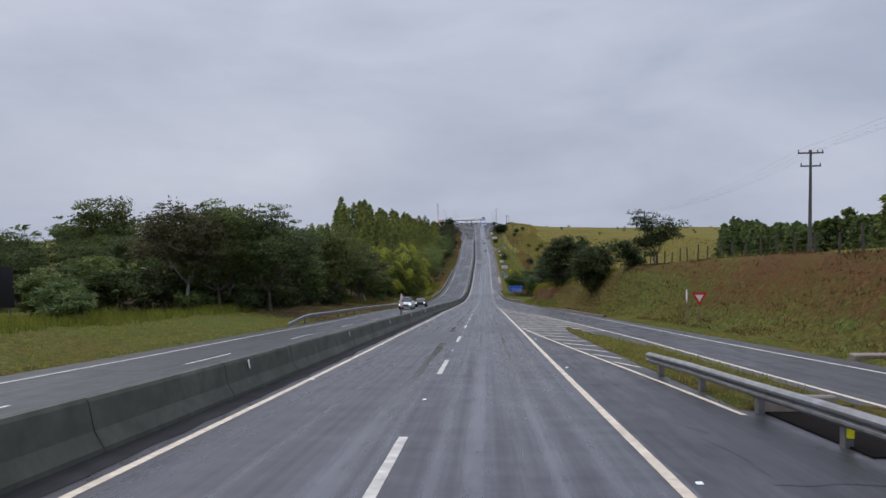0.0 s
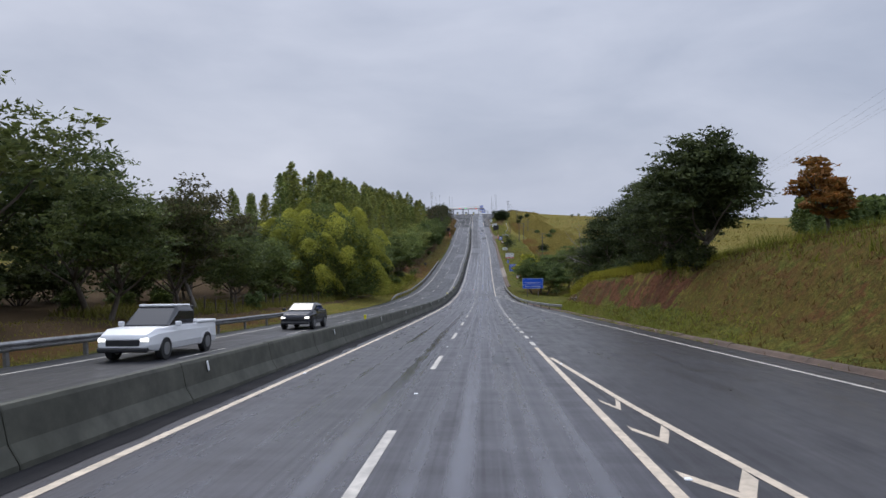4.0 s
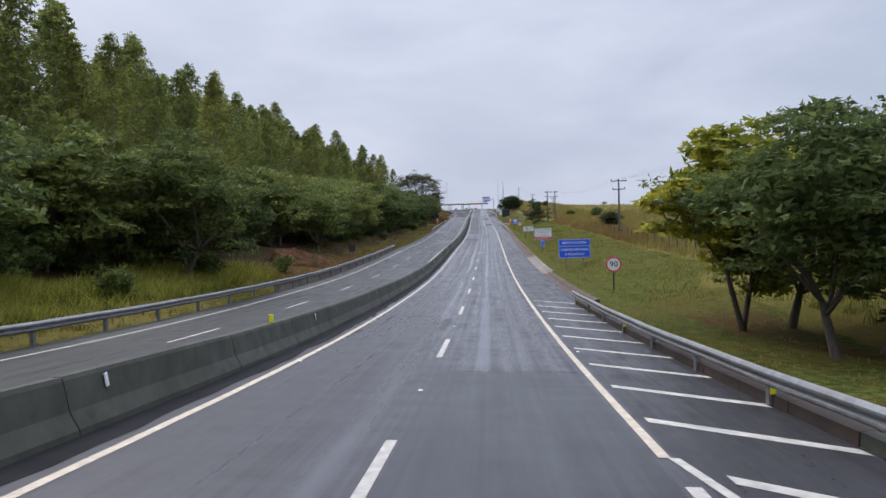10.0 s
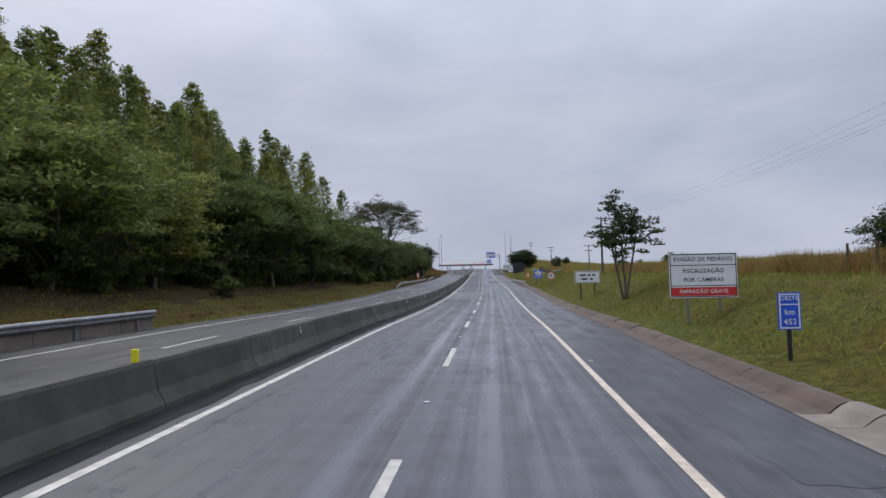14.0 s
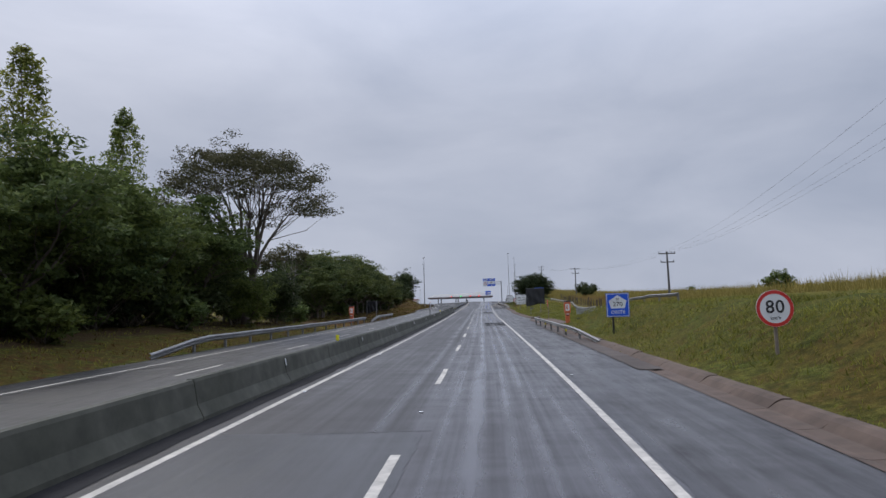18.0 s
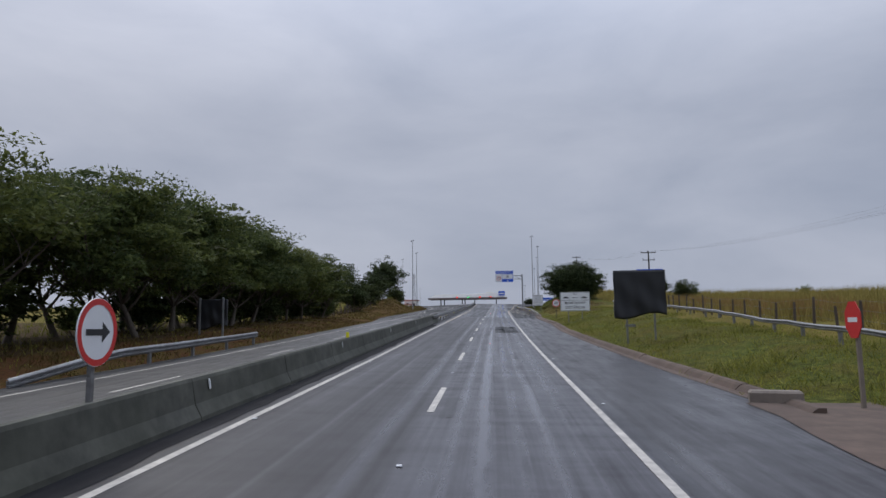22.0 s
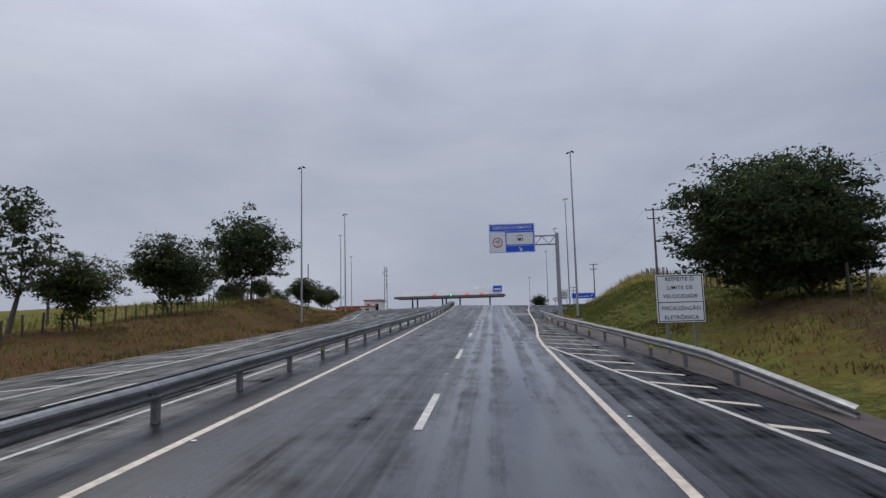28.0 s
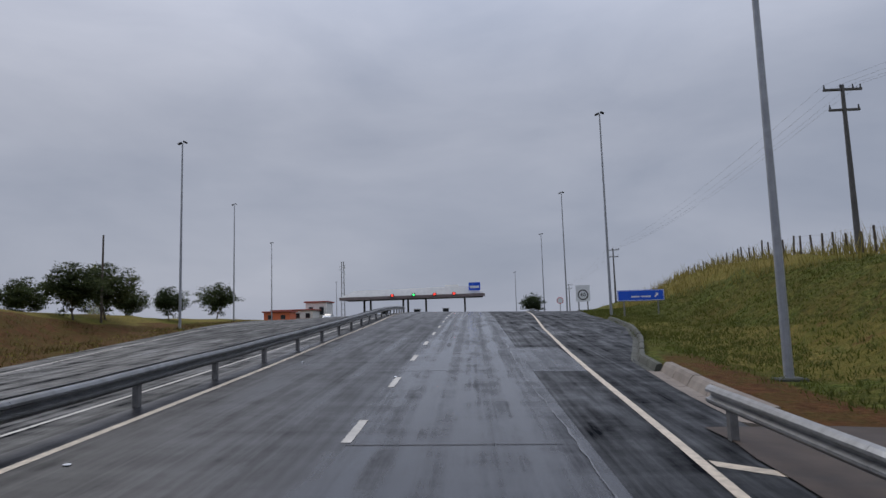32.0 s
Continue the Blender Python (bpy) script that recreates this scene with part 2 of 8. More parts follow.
ROOF_RED = simple("terracotta_roof", (0.32, 0.075, 0.05), 0.7, 0, 0.25, 3.0, 0.2)
WALL_WHITE = simple("white_painted_wall", (0.68, 0.66, 0.62), 0.7, 0, 0.12, 1.5, 0.05)
GLASS_DARK = simple("dark_window_glass", (0.02, 0.024, 0.028), 0.12, 0, 0.1, 1.0, 0.0)
CABLE = simple("grey_cable", (0.10, 0.10, 0.105), 0.6, 0, 0.1, 1.0, 0.0)
SOIL_WET = simple("wet_brown_mud", (0.052, 0.032, 0.021), 0.7, 0, 0.5, 2.0, 0.5, dirt=(0.026, 0.018, 0.014))
TYRE = simple("black_rubber", (0.02, 0.02, 0.02), 0.8, 0, 0.2, 8.0, 0.1)


def bark(name, c):
    m, nt, b = mat(name, 0.9)
    v = coords(nt, (6, 6, 1.2))
    f = noise_tex(nt, v, 2.0, 8, 0.7)
    g = noise_tex(nt, coords(nt), 0.6, 3)
    col = ramp(nt, f, [(0.3, tuple(x * 0.5 for x in c)), (0.7, tuple(x * 1.3 for x in c))])
    col = mix(nt, grey(nt, g, 0.4, 0.0, 0.7, 0.5), col, tuple(x * 0.6 for x in c))
    nt.links.new(col, b.inputs["Base Color"])
    bump(nt, b, f, 0.6, 0.03)
    return m


def leaves(name, dark, light, tint=None, patch=0.45, depth=0.6, toned=True):
    """Leaf clumps: each leaf and each tree differs a little in hue and lightness."""
    m, nt, b = mat(name, 0.6, 0, 0.12)
    geo = nt.nodes.new("ShaderNodeNewGeometry")
    info = nt.nodes.new("ShaderNodeObjectInfo")
    col = ramp(nt, geo.outputs["Random Per Island"], [(0.0, dark), (0.65, light), (1.0, tuple(min(1, x * 1.35) for x in light))])
    big = noise_tex(nt, coords(nt), patch, 3)
    col = mix(nt, grey(nt, big, 0.4, 0.0, 0.62, depth), col, dark)
    other = tint or tuple(x * y for x, y in zip(light, (1.2, 1.0, 0.7)))
    col = mix(nt, grey(nt, info.outputs["Random"], 0.0, 0.0, 1.0, 0.45), col, other)
    if toned:
        # each bunch of leaves has its own age and colour
        att = nt.nodes.new("ShaderNodeAttribute")
        att.attribute_name = "bunch"
        col = mix(nt, grey(nt, att.outputs["Fac"], 0.0, 0.25, 0.8, 1.0), dark, mix(nt, 1.0, col, (1.18, 1.16, 1.12), "MULTIPLY"))
    nt.links.new(col, b.inputs["Base Color"])
    b.inputs["Subsurface Weight"].default_value = 0.0
    tr = nt.nodes.new("ShaderNodeBsdfTranslucent")
    nt.links.new(col, tr.inputs["Color"])
    mx = nt.nodes.new("ShaderNodeMixShader")
    mx.inputs["Fac"].default_value = 0.42
    nt.links.new(b.outputs["BSDF"], mx.inputs[1])
    nt.links.new(tr.outputs["BSDF"], mx.inputs[2])
    nt.links.new(mx.outputs["Shader"], nt.nodes["Material Output"].inputs["Surface"])
    return m


BARK = bark("grey_brown_bark", (0.12, 0.10, 0.08))
BARK_PALE = bark("pale_grey_bark", (0.22, 0.20, 0.175))
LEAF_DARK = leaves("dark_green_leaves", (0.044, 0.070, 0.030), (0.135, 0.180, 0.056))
LEAF_EDGE = leaves("edge_tree_leaves", (0.080, 0.115, 0.042), (0.235, 0.280, 0.080), (0.31, 0.28, 0.06))
# darker leaf copy: the shade of backlit trees is put into its colour
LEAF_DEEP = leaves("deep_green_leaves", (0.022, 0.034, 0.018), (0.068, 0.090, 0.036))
LEAF_ROADSIDE = leaves("dull_roadside_leaves", (0.038, 0.058, 0.026), (0.115, 0.145, 0.048))
LEAF_EUC = leaves("eucalyptus_leaves", (0.078, 0.112, 0.040), (0.255, 0.300, 0.085), (0.34, 0.29, 0.06))
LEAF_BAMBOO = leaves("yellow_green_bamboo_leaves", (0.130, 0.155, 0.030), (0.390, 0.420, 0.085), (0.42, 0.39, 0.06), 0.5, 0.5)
LEAF_YELLOW = leaves("yellowing_leaves", (0.120, 0.150, 0.020), (0.400, 0.370, 0.050))
LEAF_BRONZE = leaves("sparse_olive_leaves", (0.045, 0.048, 0.026), (0.095, 0.090, 0.045))
LEAF_ORANGE = leaves("orange_blossom", (0.12, 0.06, 0.02), (0.32, 0.10, 0.025), (0.10, 0.11, 0.03))
GRASS_BLADE = leaves("short_grass_blades", (0.100, 0.140, 0.020), (0.230, 0.255, 0.045), (0.28, 0.22, 0.06), toned=False)
DRY_BLADE = leaves("tall_dry_grass_blades", (0.15, 0.125, 0.035), (0.30, 0.235, 0.075), (0.20, 0.21, 0.05), toned=False)
REED_BLADE = leaves("brown_dry_cane", (0.13, 0.085, 0.04), (0.24, 0.165, 0.075), toned=False)

# ---------------------------------------------------------------- helpers for building
def obj(name, verts, faces, material, parent=None, label="", smooth=False):
    me = bpy.data.meshes.new(name)
    me.from_pydata([tuple(v) for v in verts], [], [tuple(f) for f in faces])
    if smooth:
        me.shade_smooth()
    me.materials.append(material)
    ob = new(name, me)
    if parent is not None:
        ob.parent = parent
    if label:
        ob["label"] = label
    return ob


def part(name, bm, material, parent, label="", smooth=False):
    me = bpy.data.meshes.new(name)
    bm.to_mesh(me)
    bm.free()
    if smooth:
        me.shade_smooth()
    me.materials.append(material)
    ob = new(name, me)
    ob.parent = parent
    if label:
        ob["label"] = label
    return ob


def again(ob, parent, m):
    """Another part on the same mesh."""
    o = bpy.data.objects.new(ob.name, ob.data)
    scene.collection.objects.link(o)
    o.parent = parent
    o.matrix_basis = m
    return o


def thing(name, at, label, category, group="", kind="", turn=0.0):
    e = new(name)
    e.empty_display_size = 0.3
    e.matrix_basis = pose(*at, 0, 0, turn)
    return tagged(e, label, category, group, kind)


def box_bm(x0, x1, y0, y1, z0, z1, bevel=0.0):
    bm = bmesh.new()
    bmesh.ops.create_cube(bm, size=1, matrix=Matrix.Translation(((x0 + x1) / 2, (y0 + y1) / 2, (z0 + z1) / 2)) @ Matrix.Diagonal((x1 - x0, y1 - y0, z1 - z0, 1)))
    if bevel:
        bmesh.ops.bevel(bm, geom=bm.edges[:], offset=bevel, segments=1, affect="EDGES")
    return bm


def cyl_bm(r0, r1, z0, z1, n=10, at=(0, 0)):
    bm = bmesh.new()
    bmesh.ops.create_cone(bm, segments=n, radius1=r0, radius2=r1, depth=z1 - z0, cap_ends=True, matrix=Matrix.Translation((at[0], at[1], (z0 + z1) / 2)))
    return bm


def disc_bm(r, y, cx=0.0, cz=0.0, n=28, depth=0.004, inner=0.0):
    """A disc or ring that faces -y."""
    bm = bmesh.new()
    if inner:
        a = [bm.verts.new((cx + r * math.cos(k * math.tau / n), y, cz + r * math.sin(k * math.tau / n))) for k in range(n)]
        b = [bm.verts.new((cx + inner * math.cos(k * math.tau / n), y, cz + inner * math.sin(k * math.tau / n))) for k in range(n)]
        for k in range(n):
            bm.faces.new((a[k], a[(k + 1) % n], b[(k + 1) % n], b[k]))
    else:
        bmesh.ops.create_cone(bm, segments=n, radius1=r, radius2=r, depth=depth, cap_ends=True,
                              matrix=Matrix.Translation((cx, y, cz)) @ Matrix.Rotation(radians(90), 4, "X"))
    return bm


def poly_bm(points, y, depth=0.004):
    """A flat polygon in x and z that faces -y, with a little depth."""
    bm = bmesh.new()
    f = bm.faces.new([bm.verts.new((x, y, z)) for x, z in points])
    bm.normal_update()
    if f.normal.y > 0:
        f.normal_flip()
    ext = bmesh.ops.extrude_face_region(bm, geom=[f])
    bmesh.ops.translate(bm, vec=(0, depth, 0), verts=[v for v in ext["geom"] if isinstance(v, bmesh.types.BMVert)])
    bmesh.ops.recalc_face_normals(bm, faces=bm.faces[:])
    return bm


def letters(text, size, material, parent, cx, cz, y, fit_width=0.0):
    """Lettering in the built-in font, as a mesh that faces -y and is centred on (cx, cz)."""
    cu = bpy.data.curves.new("lettering", "FONT")
    cu.body, cu.size, cu.align_x, cu.align_y = text, size, "CENTER", "CENTER"
    cu.space_character, cu.offset = 1.08, size * 0.012
    tmp = bpy.data.objects.new("lettering", cu)
    me = bpy.data.meshes.new_from_object(tmp)
    bpy.data.objects.remove(tmp)
    me.name = "lettering"
    n = len(me.vertices)
    co = np.empty(n * 3, np.float32)
    me.vertices.foreach_get("co", co)
    co = co.reshape(-1, 3)
    w = float(np.ptp(co[:, 0])) if n else 1
    k = min(1.0, fit_width / w) if fit_width else 1.0
    out = np.stack([co[:, 0] * k + cx, np.full(n, y), co[:, 1] + cz], 1).astype(np.float32)
    me.vertices.foreach_set("co", out.ravel())
    me.materials.clear()
    me.materials.append(material)
    ob = new("lettering", me)
    ob.parent = parent
    return ob


def interp(table, y):
    ys = [r[0] for r in table]
    return [float(np.interp(y, ys, [r[k] for r in table])) for k in range(1, len(table[0]))]


# ---------------------------------------------------------------- the line of the road
# height and sideways drift of the lane line every 20 m from y = -20
ROAD_Z = [2.54, 0, -2.47, -4.86, -7.27, -9.63, -12.09, -14.5, -16.82, -19, -20.8, -22.25, -23.04, -23.37, -23.18, -22.70, -22.36, -21.84, -21.1, -20.41, -19.69, -18.96, -18.2, -17.33, -16.44, -15.54, -14.61, -13.7, -12.7, -11.55, -10.45, -9.75, -9.4, -9.2, -9.2, -9.4, -9.5]
ROAD_X = [-0.01, 0.01, 0.03, 0.05, 0.06, 0.07, 0.11, 0.17, 0.25, 0.36, 0.45, 0.57, 0.67, 0.76, 0.83, 0.95, 1.05, 1.11, 1.1, 0.96, 0.73, 0.48, 0.22, 0.01, -0.14, -0.23, -0.28, -0.33, -0.45, -0.45, -0.45, -0.45, -0.45, -0.45, -0.45, -0.45, -0.45]


def spline(v, y):
    u = (y + 20) / 20
    i = int(min(max(u, 1), len(v) - 3))
    t = min(max(u - i, -1.0), 2.0)
    return (v[i - 1] * (-.5 * t + t * t - .5 * t ** 3) + v[i] * (1 - 2.5 * t * t + 1.5 * t ** 3)
            + v[i + 1] * (.5 * t + 2 * t * t - 1.5 * t ** 3) + v[i + 2] * (-.5 * t * t + .5 * t ** 3))


Y_END = 20 * (len(ROAD_Z) - 1) - 40


# crossfall of the paving: the near carriageway falls to the right; the far one falls away from the median, but leans with it in the bend
CROSSFALL = [(-300, 0.0), (60, 0.0), (112, 0.013), (160, 0.03), (180, 0.035), (235, 0.028), (265, 0.03), (300, 0.015), (335, 0.002), (380, 0.006), (410, 0.02), (430, 0.032), (470, 0.028), (3000, 0.028)]
FAR_RISE = [(-300, 0.0), (200, 0.0), (250, 0.02), (310, 0.02), (360, 0.015), (400, -0.01), (430, -0.03), (3000, -0.028)]


def RZ(y, x=0.0):
    """Height of the paving at y, x metres to the side of the lane line."""
    c = interp(CROSSFALL, y)[0]
    fall = -c * min(x, 13.0) if x > -4.56 else c * 4.56 - interp(FAR_RISE, y)[0] * (max(x, -20.0) + 4.56)
    if y < 0:
        return fall + ROAD_Z[1] + (ROAD_Z[1] - ROAD_Z[0]) / 20 * y * (1 if y > -60 else 60 / -y)
    return fall + (spline(ROAD_Z, y) if y < Y_END else ROAD_Z[-2])


def RX(y):
    return spline(ROAD_X, y) if 0 <= y < Y_END else (ROAD_X[1] if y < 0 else ROAD_X[-2])


def at_road(x, y, h=0.0):
    return (RX(y) + x, y, RZ(y, x) + h)


# paved edges, metres from the lane line
PAVE_RIGHT = [(-80, 13.0), (20, 12.7), (60, 11.6), (120, 10.3), (140, 9.75), (151, 9.0), (163, 7.9), (175, 7.0), (186, 6.5), (216, 6.2), (300, 6.1), (345, 6.05), (384, 6.2),
              (387, 6.75), (399, 6.85), (404, 7.3), (412, 7.0), (440, 6.45), (455, 6.8), (470, 6.4), (477, 6.6), (488, 7.3), (500, 6.9), (512, 6.4), (524, 6.15), (540, 6.5), (546, 6.9), (554, 8.9), (562, 10.4), (570, 11.2), (580, 11.6), (600, 14), (690, 22), (3000, 22)]
PAVE_LEFT = [(-80, -12.7), (465, -12.8), (478, -14.6), (488, -15.4), (515, -14.9), (545, -15.0), (556, -17), (573, -19.6), (600, -24), (690, -36), (3000, -36)]

# right bank: y, foot x, top x, top height, height at 60 m, height at 150 m
BANK_RIGHT = [(-80, 13.6, 22, 4.0, 5, 7), (20, 14.5, 20.5, 3.7, 5, 9), (50, 14.2, 20, 4.7, 6, 11), (80, 12.9, 19, 5.3, 6.5, 13), (110, 11.2, 16.0, 4.4, 6, 14),
              (130, 10.6, 13.6, 3.9, 5.5, 14.5), (143, 10.9, 13.3, 3.8, 5, 14.5), (153, 11.9, 13.7, 3.5, 5, 14.5), (163, 12.1, 14.3, 2.7, 4.5, 14.5), (171, 12.2, 17, 1.1, 3.5, 14.5), (182, 10.6, 20, 0.7, 3, 14.5), (202, 9, 15, -0.6, 2.5, 14),
              (225, 8.0, 15, 1.3, 3, 12), (250, 7.4, 14, 1.8, 3.5, 10), (290, 7.4, 14, 2.1, 3.8, 8), (340, 7.4, 12, 1.9, 3.8, 7), (352, 7.6, 12.2, 1.85, 3.7, 6.6), (358, 8.6, 12.6, 1.8, 3.7, 6.4), (370, 8.6, 12.2, 1.8, 3.6, 6),
              (384, 8, 12, 1.4, 3.5, 5.5), (388, 9.7, 15, 1.0, 3.4, 5), (403, 9.7, 15, 0.8, 3.4, 4.5), (408, 8, 14, 0.8, 3.4, 4.5), (450, 7.7, 14, 1.2, 3.4, 2.5), (480, 7.7, 13.5, 1.5, 3.0, 1), (500, 7.8, 14.5, 1.8, 3.0, 0), (515, 7.6, 14.5, 2.2, 2.8, -1),
              (530, 8.2, 15, 2.6, 2.2, -2), (540, 9.8, 17, 3.0, 2, -2.5), (550, 12, 19.5, 3.35, 2, -3), (565, 14.5, 22, 3.8, 1.5, -4), (580, 16, 24, 4.0, 0.5, -5), (620, 20, 30, 3.0, -2, -6), (700, 24, 36, 0.5, -3, -6), (3000, 24, 36, 0, -3, -6)]
BANK_LEFT = [(-80, 13.2, 22, 0.6, 1.5, 3), (60, 13.2, 22, 0.8, 2, 4), (150, 13.2, 20, 0.7, 4, 9), (200, 13.3, 20, 0.6, 8, 14), (250, 13.2, 20, 1.2, 11, 16),
             (330, 13.2, 20, 1.2, 10, 14), (365, 13.2, 20, 1.0, 5, 7), (400, 13.2, 20, 0.6, 1.5, 2), (430, 13.2, 18, 0.8, 1.2, 1.5), (480, 13.4, 18, 0.5, 0.6, 1), (500, 15.9, 20, 0.7, 0.5, 1),
             (520, 16.2, 20.5, 1.4, 1.0, 1), (535, 17.4, 22, 2.0, 1.5, 1), (550, 19.0, 25, 2.6, 2, 1), (562, 21.6, 27, 2.4, 2, 1), (575, 24.0, 30, 1.6, 1.3, 1), (600, 27, 33, 0.6, 0.5, 0), (690, 37, 45, 0, 0, -3), (3000, 37, 45, 0, 0, -3)]


def smooth01(t):
    t = min(1.0, max(0.0, t))
    return t * t * (3 - 2 * t)


def ground_h(x, y):
    """Height of the ground above the road's level at y, x metres to the side of the lane line."""
    pl, pr = interp(PAVE_LEFT, y)[0], interp(PAVE_RIGHT, y)[0]
    if pl - 0.3 < x < pr + 0.3:
        return -0.25
    foot, top, h, h60, h150 = interp(BANK_RIGHT if x > 0 else BANK_LEFT, y)
    d = abs(x)
    if d <= foot:
        edge = pr if x > 0 else -pl
        return -0.02 if d > edge + 0.3 else -0.25
    if d <= top:
        g = h * smooth01((d - foot) / (top - foot))
    elif d <= 60:
        g = h + (h60 - h) * (d - top) / (60 - top)
    elif d <= 150:
        g = h60 + (h150 - h60) * (d - 60) / 90
    else:
        g = h150
    rough = noise.noise(Vector((x * 0.23, y * 0.23, 1))) * 0.22 + noise.noise(Vector((x * 0.9, y * 0.9, 5))) * (0.28 if x > 0 and 112 < y < 168 and d < top + 1 else 0.16 if x > 0 and y > 212 else 0.07)
    return g + rough * min(1.0, (d - foot) / 2.5)


def at_ground(x, y, sink=0.0):
    return (RX(y) + x, y, RZ(y, x) + ground_h(x, y) - sink)

# ---------------------------------------------------------------- ground
def ground_material():
    m, nt, b = mat("verge_ground", 0.95, 0, 0.04)
    att = nt.nodes.new("ShaderNodeAttribute")
    att.attribute_name = "cover"
    sep = nt.nodes.new("ShaderNodeSeparateColor")
    nt.links.new(att.outputs["Color"], sep.inputs["Color"])
    v = coords(nt)
    fine, mid, big = noise_tex(nt, v, 9.0, 8, 0.7), noise_tex(nt, v, 0.8, 6, 0.65), noise_tex(nt, v, 0.12, 4, 0.55)
    clump = noise_tex(nt, v, 3.0, 7, 0.72)
    grass = ramp(nt, mix(nt, 0.55, fine, clump), [(0.34, (0.016, 0.024, 0.007)), (0.48, (0.066, 0.082, 0.018)), (0.64, (0.185, 0.185, 0.046))])
    grass = mix(nt, grey(nt, mix(nt, 0.4, mid, big), 0.42, 0.0, 0.62, 0.85), grass, ramp(nt, fine, [(0.3, (0.070, 0.048, 0.014)), (0.75, (0.160, 0.110, 0.028))]))
    dry = ramp(nt, mix(nt, 0.5, fine, clump), [(0.34, (0.060, 0.054, 0.014)), (0.66, (0.225, 0.172, 0.050))])
    dry = mix(nt, grey(nt, big, 0.45, 0.0, 0.6, 0.7), dry, ramp(nt, mid, [(0.3, (0.050, 0.068, 0.014)), (0.7, (0.150, 0.130, 0.026))]))
    soil = ramp(nt, mix(nt, 0.5, fine, clump), [(0.34, (0.034, 0.017, 0.010)), (0.66, (0.155, 0.072, 0.032))])
    soil = mix(nt, grey(nt, mid, 0.40, 0.0, 0.62, 0.75), soil, ramp(nt, fine, [(0.3, (0.045, 0.042, 0.012)), (0.75, (0.120, 0.092, 0.026))]))
    litter = ramp(nt, fine, [(0.25, (0.030, 0.021, 0.012)), (0.8, (0.100, 0.066, 0.036))])
    # dark specks paint small shadows between the grass tufts
    speck = noise_tex(nt, v, 3.2, 5, 0.7)
    grass = mix(nt, grey(nt, speck, 0.47, 0.0, 0.62, 0.75), grass, (0.034, 0.038, 0.011))
    ragged = noise_tex(nt, v, 1.7, 6, 0.7)

    def edge(sock):
        add = nt.nodes.new("ShaderNodeMath")
        add.operation = "MULTIPLY_ADD"
        nt.links.new(ragged, add.inputs[0])
        add.inputs[1].default_value = 0.9
        nt.links.new(sock, add.inputs[2])
        return grey(nt, add.outputs[0], 0.80, 0.0, 1.05, 1.0)

    col = mix(nt, edge(sep.outputs["Green"]), grass, dry)
    col = mix(nt, edge(sep.outputs["Red"]), col, soil)
    col = mix(nt, edge(sep.outputs["Blue"]), col, litter)
    nt.links.new(col, b.inputs["Base Color"])
    bump(nt, b, mix(nt, 0.5, fine, clump), 1.0, 0.14)
    return m


GROUND_MAT = ground_material()
# cover zones: y0, y1, x0, x1, bare soil, dry tall grass, leaf litter
COVER = [(-80, 50, 15.0, 21.5, 0.36, 0.1, 0.1), (-80, 48, 16.4, 21.5, 0.5, 0.0, 0.1), (-80, 44, 18.0, 21.5, 0.66, 0.0, 0.0), (46, 75, 17.6, 20, 0.5, 0.1, 0.1), (46, 75, 15.0, 17.6, 0.22, 0.2, 0.1), (75, 112, 12.5, 19, 0.45, 0.3, 0), (112, 165, 12.2, 12.9, 0.3, 0.0, 0), (112, 168, 12.9, 19, 0.05, 0.5, 0.1),
         (-80, 112, 20, 30, 0.1, 0.6, 0), (168, 196, 10.5, 24, 0.08, 0.3, 0), (200, 212, 9.5, 13.5, 0.5, 0, 0.2), (196, 225, 14, 30, 0, 0.8, 0.1),
         (216, 480, 17, 700, 0.05, 0.85, 0), (-80, 700, 30, 900, 0.2, 0.7, 0), (216, 400, 9, 13, 0.22, 0.15, 0), (330, 400, 7, 11, 0.35, 0.1, 0),
         # brown cover at 482 to 516 also paints the shade under the cutting trees
         (465, 500, 9.0, 12.0, 0.1, 0.5, 0), (465, 507, 12.0, 15.5, 0.5, 0.1, 0.5), (482, 516, 9.2, 18, 0.42, 0.2, 0.22), (530, 547, 7.5, 9.5, 0.6, 0, 0), (540, 600, 10, 14.5, 0.1, 0.5, 0), (526, 552, 12.5, 16.5, 0.34, 0.0, 0.1), (500, 620, 20, 60, 0, 0.8, 0), (405, 480, 15, 60, 0, 0.9, 0),
         (-80, 60, -60, -13, 0.15, 0.05, 0.22), (60, 182, -58, -17, 0.1, 0.05, 0.7), (182, 228, -58, -22.5, 0.1, 0.05, 0.7), (228, 330, -58, -17, 0.1, 0.05, 0.7), (64, 130, -25, -14, 0.75, 0.0, 0.3), (60, 125, -18, -13, 0.45, 0.15, 0.2), (125, 180, -18, -13, 0.1, 0.5, 0),
         (180, 245, -17, -13, 0.1, 0.55, 0), (240, 400, -17, -13, 0.45, 0.2, 0.25), (330, 460, -60, -17, 0.25, 0.1, 0.55), (395, 475, -19, -13, 0.72, 0.15, 0),
         (-80, 330, -900, -58, 0.15, 0.55, 0.1), (330, 700, -900, -26, 0.05, 0.65, 0), (470, 620, -27, -13, 0.58, 0.35, 0), (235, 262, -19, -14.5, 0.95, 0, 0)]


